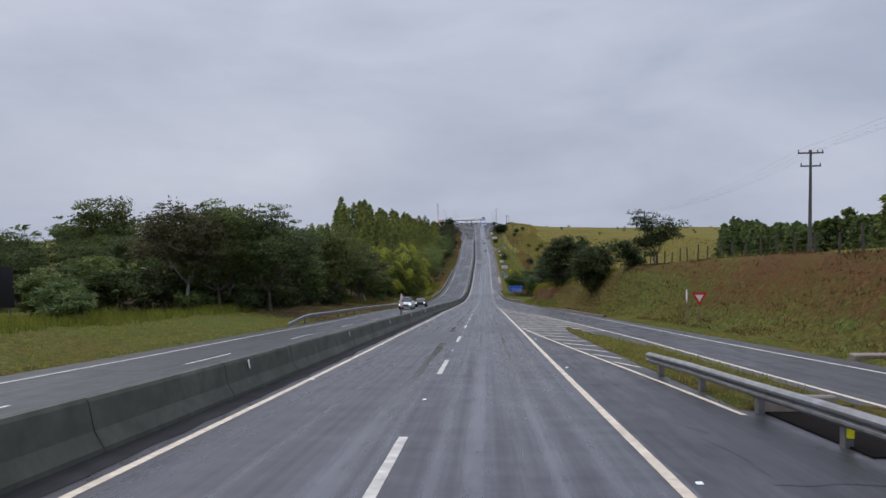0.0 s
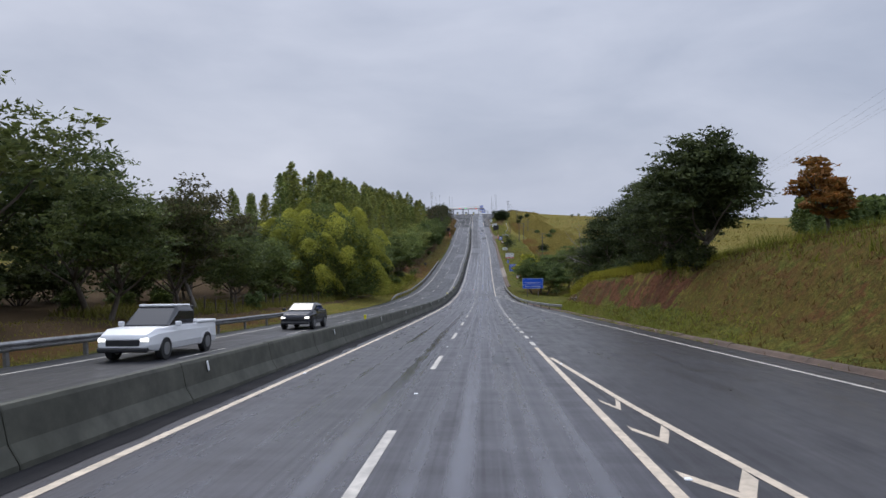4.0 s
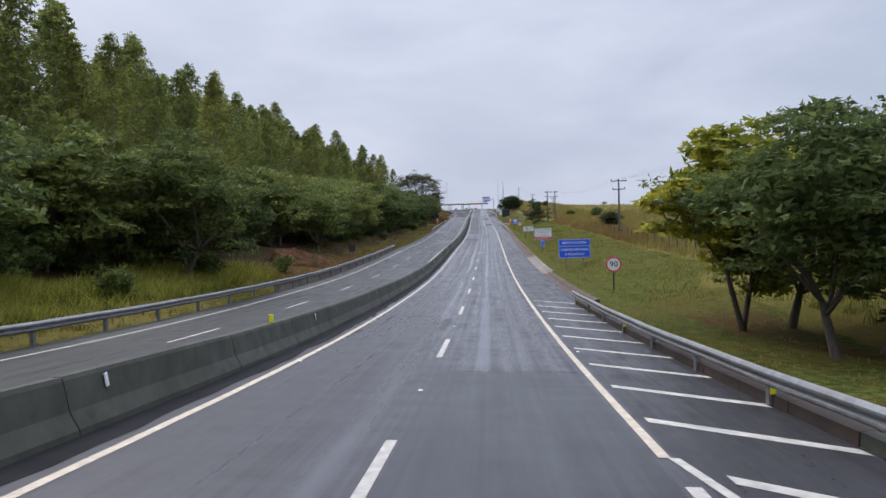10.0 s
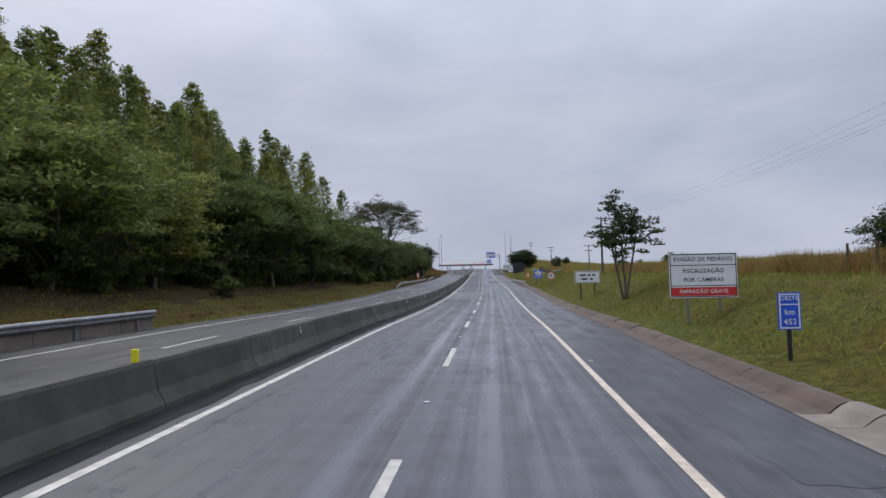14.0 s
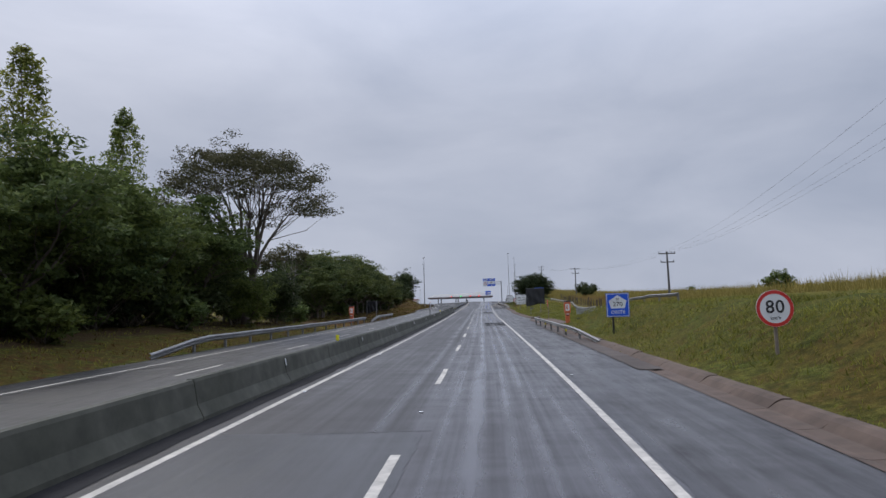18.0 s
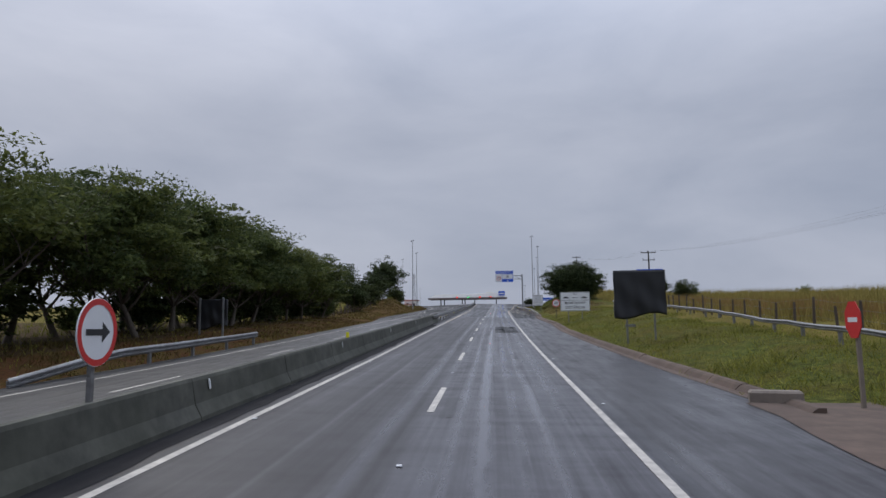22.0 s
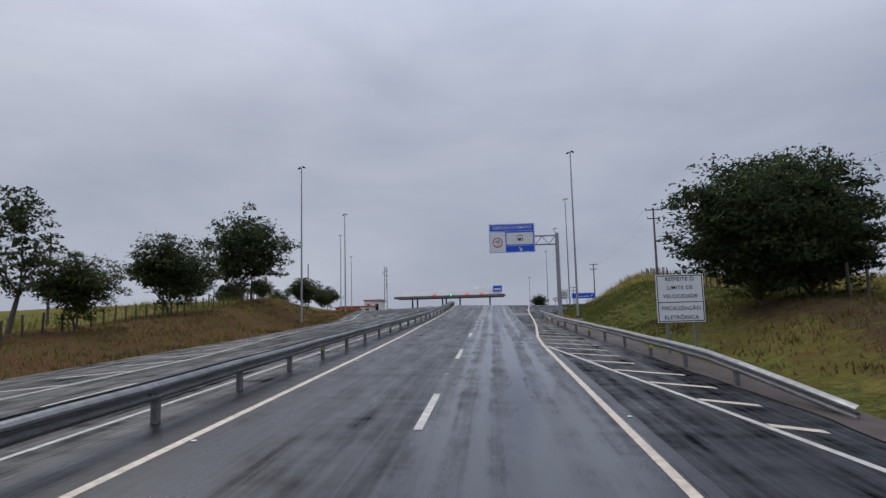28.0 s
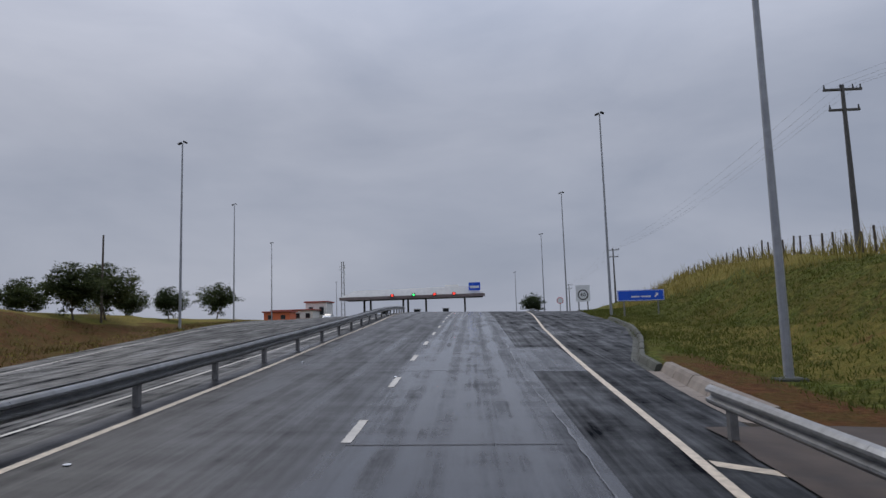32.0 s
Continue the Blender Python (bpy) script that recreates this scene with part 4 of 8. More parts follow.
guard_rail(table([(488, 7.75), (492, 7.15)] + RAIL_C[2:]), 488, 535.6, -1, "wet galvanised guard rail before the toll plaza", False, reflect=(3, 6, 9, 11, 13))
RAIL_D = [(379, 13), (388, 15.5), (402, 13.2), (410, 13.5), (437, 16.5), (470, 17), (480, 17)]
guard_rail(table(RAIL_D), 398, 478, -1, "guard rail on the grass of the field edge", True, top=0.66, slim=0.7, end_drop=False)
guard_rail(const(13.2), 366, 392, -1, "guard rail on the grass bank", True, top=0.66, slim=0.7, end_drop=False)
for y0, y1, x in ((47, 128, -12.95), (173, 281, -12.95), (352, 404, -12.9), (407, 427, -12.7)):
    guard_rail(const(x), y0, y1, 1, "galvanised guard rail beside the opposite carriageway", False, step=4.0, reflect=())
MEDIAN = [(450, -4.4), (470, -4.42), (500, -4.72), (515, -4.75), (530, -4.6), (555, -4.5), (570, -4.9), (590, -5.6), (610, -6.6)]
guard_rail(table(MEDIAN), 450, 606, 1, "wet double-sided galvanised median guard rail", False, both=True, reflect=(2, 4, 8, 12, 16, 20), end_drop=False, steel=STEEL_WET)

# ---------------------------------------------------------------- concrete gutter and kerb stones
gutter = thing("concrete_gutter", (0, 0, 0), "pale stained concrete roadside gutter", "gutter", kind="structure")


def gutter_run(y0, y1, width, rise, step=2.0, material=None):
    y, k = y0, 0
    g = random.Random(int(y0))
    while y < y1 - 0.5:
        e = min(y + step, y1)
        j = g.uniform(-0.02, 0.02)
        verts, faces = [], []
        sec = [(-0.02, 0.01), (0.22, -0.03), (width * 0.62, -0.02), (width * 0.8, rise * 0.65 + j), (width * 0.93, rise + j), (width + 0.12, rise + j), (width + 0.14, -0.35)]
        for yy in (y + 0.012, e - 0.012):
            x0 = interp(PAVE_RIGHT, yy)[0]
            for px, pz in sec:
                verts.append((RX(yy) + x0 + px, yy, RZ(yy, x0) + pz))
        n = len(sec)
        faces = [(i, i + 1, n + i + 1, n + i) for i in range(n - 1)] + [tuple(range(n - 1, -1, -1)), tuple(range(n, 2 * n))]
        obj("gutter_stone", verts, faces, material or CONCRETE_LIGHT, gutter)
        y = e


gutter_run(60, 168, 0.45, 0.12, 3.0, CONCRETE_DIRTY)
gutter_run(217, 243, 0.8, 0.16, 2.0, CONCRETE_DIRTY)
gutter_run(243, 266, 1.0, 0.17)
gutter_run(266, 300, 0.95, 0.15, 2.0, CONCRETE_DIRTY)
gutter_run(300, 385, 0.9, 0.14, 2.0, CONCRETE_DIRTY)
gutter_run(403, 484, 0.6, 0.13, 2.0, CONCRETE_DIRTY)
gutter_run(536.5, 543.5, 0.55, 0.22, 1.4)
gutter_run(543.5, 572, 0.3, 0.16, 1.2, CONCRETE)
ragged("mud_strip", lambda y: table(PAVE_RIGHT)(y) - 0.25, lambda y: table(PAVE_RIGHT)(y) + 0.5, SOIL_WET, 345.0, 385.0, 0.02, shoulder, 0.12, "brown wet mud washed over the shoulder edge", 171)
# low concrete wall under the rail of the opposite carriageway
low_wall = thing("low_wall", (0, 0, 0), "low brownish concrete wall under the opposite guard rail", "wall", kind="structure")
for k in range(23):
    y0, y1 = 226.0 + 2.4 * k, 228.37 + 2.4 * k
    top = 0.5 + 0.015 * math.sin(k * 2.1)
    verts = [(RX(yy) - 13.0 + px, yy, RZ(yy, -13.0) + pz) for yy in (y0, y1) for px, pz in ((0.0, -0.2), (0.02, top - 0.02), (-0.02, top), (-0.2, top), (-0.22, -0.2))]
    obj("wall_block", verts, [(0, 1, 6, 5), (1, 2, 7, 6), (2, 3, 8, 7), (3, 4, 9, 8), (4, 3, 2, 1, 0), (5, 6, 7, 8, 9)], CONCRETE_LIGHT, low_wall)
bar(3.85, 245.6, 4.95, 245.6, 0.10, PAINT, shoulder, "shoulder_mark")
bar(3.85, 321.0, 4.95, 321.0, 0.10, PAINT, shoulder, "shoulder_mark")
# low concrete kerb behind the closing hatch
kerb = thing("kerb", (0, 0, 0), "low dark stained concrete kerb under a guard rail", "kerb", kind="structure")
for k in range(22):
    y = 172.0 + 2.0 * k
    verts = []
    for yy in (y + 0.01, y + 1.99):
        x0 = interp(RAIL_B, yy)[0] + 0.1
        for px, pz in ((-0.1, -0.05), (-0.08, 0.2), (0.12, 0.22), (0.16, -0.4)):
            verts.append((RX(yy) + x0 + px, yy, RZ(yy, x0) + pz))
    obj("kerb_stone", verts, [(0, 1, 5, 4), (1, 2, 6, 5), (2, 3, 7, 6), (3, 2, 1, 0), (4, 5, 6, 7)], CONCRETE, kerb)
# concrete apron of a side track
apron = thing("driveway_apron", (0, 0, 0), "brown wet concrete apron of a side track", "apron", kind="structure")
av = []
for k in range(11):
    y = 386.0 + 1.85 * k
    for q in range(7):
        edge = 6.45 + 0.45 * smooth01((y - 398) / 6) + 0.12 * noise.noise(Vector((y * 0.9, 3, 0)))
        x = edge + (9.6 - edge) * q / 6
        yy = y + 0.3 * noise.noise(Vector((x * 0.8, k, 5))) * (k in (0, 10))
        av.append((RX(yy) + x, yy, RZ(yy, x) + 0.012 + max(0.0, ground_h(x, yy)) * (q / 6) ** 2 + 0.02 * (q > 0)))
obj("slab", av, [(7 * j + i, 7 * j + i + 1, 7 * j + i + 8, 7 * j + i + 7) for j in range(10) for i in range(6)], CONCRETE_DIRTY, apron, smooth=True)
part("headwall", box_bm(-0.55, 0.55, -0.2, 0.2, -0.2, 0.28, 0.05), CONCRETE_LIGHT, apron, "pale concrete end block").matrix_basis = pose(*at_road(7.6, 404.6), 0, 0, -14)
# muddy kerb under the rail at the end of the merging lane
mud_kerb = thing("mud_kerb", (0, 0, 0), "brown muddy kerb beneath the guard rail", "kerb", kind="structure")
for k in range(13):
    y0, y1 = 190.8 + 2.0 * k, 192.77 + 2.0 * k
    verts = []
    for yy in (y0, y1):
        x0 = interp(RAIL_B, yy)[0] + 0.0
        for px, pz in ((-0.02, -0.05), (0.0, 0.20), (0.30, 0.23), (0.36, -0.1)):
            verts.append((RX(yy) + x0 + px, yy, RZ(yy, x0) + pz))
    obj("kerb_stone", verts, [(0, 1, 5, 4), (1, 2, 6, 5), (2, 3, 7, 6), (3, 2, 1, 0), (4, 5, 6, 7)], SOIL_WET, mud_kerb)
# drain under the rail of the island
# no real recess: a solid block in flat black stands for the pit's shadow
PIT = mat("black_mud_in_shadow", 0.95, 0.0, 0.02)
PIT[2].inputs["Base Color"].default_value = (0.012, 0.010, 0.009, 1)
PIT = PIT[0]
drain = thing("drain_box", at_road(6.75, 11.4), "open concrete drain box under the guard rail", "drain", kind="structure")
drain.matrix_basis = drain.matrix_basis @ pose(0, 0, 0, math.degrees(math.atan((RZ(12.5) - RZ(10.5)) / 2)), 0, 0)
part("headwall", box_bm(-0.55, 0.85, 1.15, 1.35, -0.2, 0.30, 0.03), CONCRETE_LIGHT, drain)
part("pit", box_bm(-0.45, 0.85, -2.2, 1.14, -0.3, 0.03, 0.01), PIT, drain, "black block painted as the shaded pit")
part("side_wall", box_bm(0.86, 1.02, -2.2, 1.14, -0.3, 0.12, 0.03), CONCRETE_DIRTY, drain)
# grass island between carriageway and ramp
ISLAND_R = [(-80, 8.4), (15, 8.35), (24, 8.2), (33, 7.3), (41, 6.3)]
ISLAND_L = [(-80, 6.5), (8.9, 6.5), (9.1, 7.85), (12.7, 7.85), (12.9, 6.0), (36, 5.95), (41, 6.2)]


def island():
    ys = list(np.arange(-80, 8.6, 1.5)) + list(np.arange(8.7, 13.2, 0.2)) + list(np.arange(13.5, 41.5, 1.0))
    verts, faces = [], []
    n = 5
    for y in ys:
        a, b = interp(ISLAND_L, y)[0], interp(ISLAND_R, y)[0]
        for k in range(n + 1):
            h = 0.0 if k in (0, n) else 0.09 + 0.05 * noise.noise(Vector((k * 0.7, y * 0.5, 3)))
            verts.append((RX(y) + a + (b - a) * k / n + 0.12 * noise.noise(Vector((k, y * 0.6, 9))), y, RZ(y) + h + 0.004))
    for j in range(len(ys) - 1):
        for i in range(n):
            faces.append((j * (n + 1) + i, j * (n + 1) + i + 1, (j + 1) * (n + 1) + i + 1, (j + 1) * (n + 1) + i))
    ob = obj("grass_island", verts, faces, GROUND_MAT, smooth=True)
    ca = ob.data.color_attributes.new("cover", "FLOAT_COLOR", "POINT")
    ca.data.foreach_set("color", np.array([(0.42, 0.1, 0.0, 1.0)] * len(verts), np.float32).ravel())
    tagged(ob, "narrow grass island between road and ramp", "grass", kind="structure")


island()

# ---------------------------------------------------------------- trees and plants
def leaf_mesh(name, centres, dirs, sizes, material, rng, droop=0.0, slim=0.45, bunch=40):
    """One mesh of many small pointed leaf sprays: each a pointed triangle."""
    n = len(centres)
    a = rng.normal(size=(n, 3))
    a[:, 2] = a[:, 2] * 0.5 - droop
    a += dirs * 0.6
    a /= np.linalg.norm(a, axis=1, keepdims=True) + 1e-9
    b = rng.normal(size=(n, 3)) * (1, 1, 0.45)
    b -= (b * a).sum(1, keepdims=True) * a
    b /= np.linalg.norm(b, axis=1, keepdims=True) + 1e-9
    c = np.cross(a, b)
    L, W = sizes[:, None], sizes[:, None] * slim
    v = np.stack([centres - a * L * 0.45 - b * W * 0.55, centres - a * L * 0.3 + b * W * 0.6 + c * L * 0.1, centres + a * L * 0.6], 1).reshape(-1, 3)
    me = bpy.data.meshes.new(name)
    me.vertices.add(3 * n)
    me.vertices.foreach_set("co", v.astype(np.float32).ravel())
    me.loops.add(3 * n)
    me.loops.foreach_set("vertex_index", np.arange(3 * n, dtype=np.int32))
    me.polygons.add(n)
    me.polygons.foreach_set("loop_start", np.arange(0, 3 * n, 3, dtype=np.int32))
    me.update(calc_edges=True)
    tone = np.repeat(rng.uniform(0, 1, n // bunch + 1), bunch)[:n]
    tone = np.clip(tone + rng.normal(size=n) * 0.12, 0, 1)
    at = me.attributes.new("bunch", "FLOAT", "FACE")
    at.data.foreach_set("value", tone.astype(np.float32))
    me.materials.append(material)
    return me


def tubes(name, limbs, material, sides=5):
    """Tapered, slightly crooked limbs: each a list of (point, radius)."""
    verts, faces = [], []
    for limb in limbs:
        start = len(verts)
        for k, (p, r) in enumerate(limb):
            q = limb[min(k + 1, len(limb) - 1)][0] - limb[max(k - 1, 0)][0]
            q = q.normalized() if q.length > 1e-6 else Vector((0, 0, 1))
            u = q.orthogonal().normalized()
            w = q.cross(u)
            for s in range(sides):
                an = math.tau * s / sides
                verts.append(p + (u * math.cos(an) + w * math.sin(an)) * r)
        for k in range(len(limb) - 1):
            for s in range(sides):
                t = (s + 1) % sides
                faces.append((start + k * sides + s, start + k * sides + t, start + (k + 1) * sides + t, start + (k + 1) * sides + s))
        faces.append(tuple(range(start + sides - 1, start - 1, -1)))
    me = bpy.data.meshes.new(name)
    me.from_pydata([tuple(v) for v in verts], [], faces)
    me.shade_smooth()
    me.materials.append(material)
    return me


def limb_path(rng, p0, d, length, r0, r1, n=5, bend=0.25, up=0.0):
    pts, p, d = [], Vector(p0), Vector(d).normalized()
    for k in range(n + 1):
        pts.append((p.copy(), r0 + (r1 - r0) * k / n))
        d = (d + Vector(rng.normal(size=3)) * bend / n * 1.6 + Vector((0, 0, up / n))).normalized()
        p = p + d * (length / n)
    return pts


def clumps(rng, tips, per, spread, flat):
    """Leaf places round the given tips."""
    tips = np.array(tips, float)
    idx = np.repeat(np.arange(len(tips)), per)
    off = rng.normal(size=(len(idx), 3))
    off *= (rng.uniform(0, 1, len(idx)) ** 0.45 / (np.linalg.norm(off, axis=1) + 1e-6))[:, None] * np.broadcast_to(spread, len(tips))[idx][:, None] * 1.75
    off[:, 2] = np.where(off[:, 2] < 0, off[:, 2] * 0.45, off[:, 2]) * flat
    return tips[idx] + off, off / (np.linalg.norm(off, axis=1, keepdims=True) + 1e-6)


def broad_tree(seed, height=9.0, width=9.0, leaf=LEAF_DARK, tips=110, per=52, size=0.34, trunk_share=0.35, flat=0.45, sparse=1.0, barkm=BARK, stems=1, layered=True, core=0.22):
    """A spreading tree: trunk, forking limbs, twigs and a layered crown of leaf sprays."""
    rng = np.random.default_rng(seed)
    limbs, ends = [], []
    th = height * trunk_share
    for s in range(stems):
        lean = Vector((rng.normal() * 0.14, rng.normal() * 0.14, 1)) + (Vector((math.cos(s * 2.2), math.sin(s * 2.2), 0)) * 0.3 if stems > 1 else Vector())
        r0 = 0.018 * height / math.sqrt(stems)
        trunk = limb_path(rng, (rng.normal() * 0.12 * (stems > 1), rng.normal() * 0.12 * (stems > 1), -0.35), lean, th + 0.35, r0 * 1.25, r0 * 0.72, 5, 0.16)
        limbs.append(trunk)
        top = trunk[-1][0]
        nb = int(rng.integers(5, 8)) if stems == 1 else 4
        for b in range(nb):
            an = b * math.tau / nb + rng.uniform(-0.4, 0.4) + s * 2.2
            rise = rng.uniform(0.45, 1.5)
            d = Vector((math.cos(an), math.sin(an), rise))
            ln = (height - th) * rng.uniform(0.6, 0.95) if rise > 1 else width * 0.5 * rng.uniform(0.7, 1.0)
            start = trunk[-1 - int(rng.integers(0, 2))][0]
            br = limb_path(rng, start, d, ln * 0.7, r0 * 0.5, r0 * 0.2, 5, 0.35, 0.25)
            limbs.append(br)
            for _ in range(4):
                k = int(rng.integers(2, 6))
                tw = limb_path(rng, br[k][0], br[k][0] - top + Vector(rng.normal(size=3)) * 1.4 + Vector((0, 0, 0.5)), ln * 0.42, r0 * 0.17, r0 * 0.06, 3, 0.4, 0.1)
                limbs.append(tw)
                ends.append(tw[-1][0])
                ends.append(tw[-2][0])
            ends.append(br[-1][0])
    pts = [tuple(e) for e in ends]
    cz0, cz1 = th * 0.85, height
    while len(pts) < tips:
        an, rr = rng.uniform(0, math.tau), math.sqrt(rng.uniform(0, 1))
        u = rng.uniform(0, 1)
        dome = math.sqrt(max(0.03, 1 - rr * rr))
        z = cz0 + (cz1 - cz0) * (0.25 + 0.72 * dome * (0.55 + 0.45 * u)) if layered else cz0 + (cz1 - cz0) * (0.5 + 0.48 * dome * (2 * u - 1))
        lump = 0.82 + 0.28 * math.sin(3 * an + seed) * math.cos(2 * an + 2 * seed)
        pts.append((rr * width * 0.5 * math.cos(an) * lump, rr * width * 0.5 * math.sin(an) * lump, z))
    c, d = clumps(rng, pts, max(4, int(per * sparse)), width * 0.070 * rng.uniform(0.6, 1.3, len(pts)), flat)
    c[:, 2] = np.minimum(c[:, 2], height * (1.0 + 0.03 * rng.normal(size=len(c))))
    sz = size * 1.22 * rng.uniform(0.6, 1.35, len(c))
    # larger old leaves inside the crown close it against the sky
    if core > 0:
        mid = np.array((0.0, 0.0, cz0 + (cz1 - cz0) * 0.5))
        inner = np.array(pts)[rng.integers(0, len(pts), int(core * len(c)))]
        inner = mid + (inner - mid) * rng.uniform(0.45, 0.95, (len(inner), 1)) + rng.normal(size=(len(inner), 3)) * (width * 0.05, width * 0.05, width * 0.03)
        inner[:, 2] = np.minimum(inner[:, 2], height * 0.93)
        c, d = np.concatenate([c, inner]), np.concatenate([d, inner * 0])
        sz = np.concatenate([sz, size * 2.0 * rng.uniform(0.7, 1.3, len(inner))])
    return tubes("trunk", limbs, barkm), leaf_mesh("crown", c, d, sz, leaf, rng, 0.15, bunch=max(4, int(per * sparse)))


def eucalyptus(seed, height=20.0, width=6.4, leaf=LEAF_EUC, tips=190, per=40, size=0.36, low=0.16):
    """A plantation eucalyptus: straight pale stem, pointed uneven crown of drooping leaf bunches."""
    rng = np.random.default_rng(seed)
    stem = limb_path(rng, (0, 0, -0.4), (0, 0, 1), height * 0.97, 0.19, 0.03, 9, 0.10)
    limbs, pts, spread = [stem], [], []
    bulges = [(rng.uniform(0.1, 0.85), rng.uniform(0, math.tau), rng.uniform(0.1, 0.4)) for _ in range(7)]
    for k in range(tips):
        u = ((k + rng.uniform(0, 1)) / tips) ** 1.12
        z = height * (low + (0.985 - low) * u)
        q = stem[min(9, int(z / height * 9))][0]
        an = k * 2.39996 + rng.uniform(-0.5, 0.5)
        lump = 1.0 + sum(a * math.exp(-((u - c) / 0.09) ** 2) * math.cos(an - f) for c, f, a in bulges)
        rad = width * 0.5 * (1.0 - u) ** 0.52 * (0.75 + 0.25 * min(1, u * 6)) * rng.uniform(0.66, 1.05) * lump
        p = Vector((q.x + rad * math.cos(an), q.y + rad * math.sin(an), z - rad * 0.12))
        pts.append(tuple(p))
        spread.append(width * (0.115 - 0.075 * u) * rng.uniform(0.7, 1.25))
        if k % 8 == 0:
            s = Vector((q.x, q.y, max(0.5, z - rad * 0.7)))
            limbs.append([(s, 0.045), ((s + p) / 2 + Vector((0, 0, 0.15)), 0.03), (p, 0.012)])
    c, d = clumps(rng, pts, per, np.array(spread), 0.9)
    sz = size * 1.25 * rng.uniform(0.6, 1.3, len(c))
    # older leaves close to the stem
    inner = np.array(pts)[rng.integers(0, len(pts), len(c) // 6)]
    inner = inner * np.stack([rng.uniform(0.2, 0.8, len(inner))] * 2 + [np.ones(len(inner))], 1) + rng.normal(size=(len(inner), 3)) * 0.3
    inner[:, 2] = np.minimum(inner[:, 2], height * 0.93)
    c, d = np.concatenate([c, inner]), np.concatenate([d, inner * 0])
    sz = np.concatenate([sz, size * 2.1 * rng.uniform(0.7, 1.3, len(inner))])
    return tubes("trunk", limbs, BARK_PALE, 5), leaf_mesh("crown", c, d, sz, leaf, rng, 0.45, 0.40, bunch=per)


def bamboo_clump(seed, height=15.4, width=16.0):
    rng = np.random.default_rng(seed)
    limbs = []
    for k in range(70):
        an, out = rng.uniform(0, math.tau), math.sqrt(rng.uniform(0.0, 1))
        base = Vector((math.cos(an), math.sin(an), 0)) * out * width * 0.24
        reach = out * width * 0.30 * rng.uniform(0.7, 1.2)
        h = height * rng.uniform(0.62, 1.0) * (1 - 0.18 * out)
        path = []
        for j in range(7):
            u = j / 6
            p = base + Vector((math.cos(an), math.sin(an), 0)) * reach * u ** 2.2 + Vector((0, 0, h * (u - 0.16 * u ** 4) - 0.2))
            path.append((p, 0.05 * (1 - 0.8 * u)))
        tip = path[-1][0]
        path.append((tip + Vector((math.cos(an) * 1.0, math.sin(an) * 1.0, -0.7)), 0.006))
        limbs.append(path)
    # overlapping domes hung with separate mop-like drooping plumes; dark core leaves paint the shade between them
    heads, core = [], []
    for dx, dy, top, rad in ((0, 0, 1.0, 0.26), (4.2, -3.4, 0.86, 0.22), (-4.4, 2.5, 0.90, 0.25), (3.2, 4.6, 0.90, 0.23), (-3.6, -4.8, 0.86, 0.22), (6.0, 1.6, 0.72, 0.18), (0.5, -6.6, 0.70, 0.19), (-1.2, 6.6, 0.78, 0.20), (5.6, 5.8, 0.62, 0.17), (-6.6, -2.0, 0.76, 0.20)):
        top, rad = top * height, rad * width
        for k in range(10):
            an, u = k * 2.39996 + dx, 0.26 + 0.72 * ((k + 0.5) / 10) ** 0.75
            r = rad * (math.sqrt(max(0.03, 1 - max(0, (u - 0.45) / 0.56) ** 2)) * rng.uniform(0.62, 1.0))
            heads.append((dx + r * math.cos(an), dy + r * math.sin(an), top * u, an + rng.uniform(-0.4, 0.4), rng.uniform(1.25, 2.2)))
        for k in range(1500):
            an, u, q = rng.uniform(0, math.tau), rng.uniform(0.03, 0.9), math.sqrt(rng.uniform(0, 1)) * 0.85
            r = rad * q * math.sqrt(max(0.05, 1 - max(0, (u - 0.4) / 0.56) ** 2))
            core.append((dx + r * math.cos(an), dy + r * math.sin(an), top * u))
    c, d = [], []
    per = 720
    for x, y, z, an, big in heads:
        out, side = np.array((math.cos(an), math.sin(an), 0)), np.array((-math.sin(an), math.cos(an), 0))
        u = rng.uniform(0, 1, per) ** 0.8
        fan = rng.normal(size=per)
        thick = rng.normal(size=per)
        w = big * 0.42 * (0.55 + 0.9 * u - 0.9 * u * u)
        p = np.array((x, y, z)) + np.outer(u * big * (1.25 + 0.12 * thick), out) + np.outer(fan * w, side)
        p[:, 2] += big * (0.75 * u - 1.75 * u * u) - np.abs(fan) * w * 0.45 - np.abs(thick) * 0.22 * big
        c.append(p)
        d.append(np.tile(out * 0.5, (per, 1)))
    c, d = np.concatenate(c), np.concatenate(d)
    c[:, 2] = np.maximum(c[:, 2], 0.2)
    core = np.array(core)
    culm = bark("green_bamboo_culm", (0.11, 0.12, 0.04))
    return (*[tubes("culm", [path], culm, 5) for path in limbs], leaf_mesh("crown", c, d, 0.34 * rng.uniform(0.6, 1.3, len(c)), LEAF_BAMBOO, rng, 0.9, 0.26, bunch=per),
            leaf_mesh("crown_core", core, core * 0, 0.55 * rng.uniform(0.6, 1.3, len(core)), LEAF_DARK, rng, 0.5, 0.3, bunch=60))


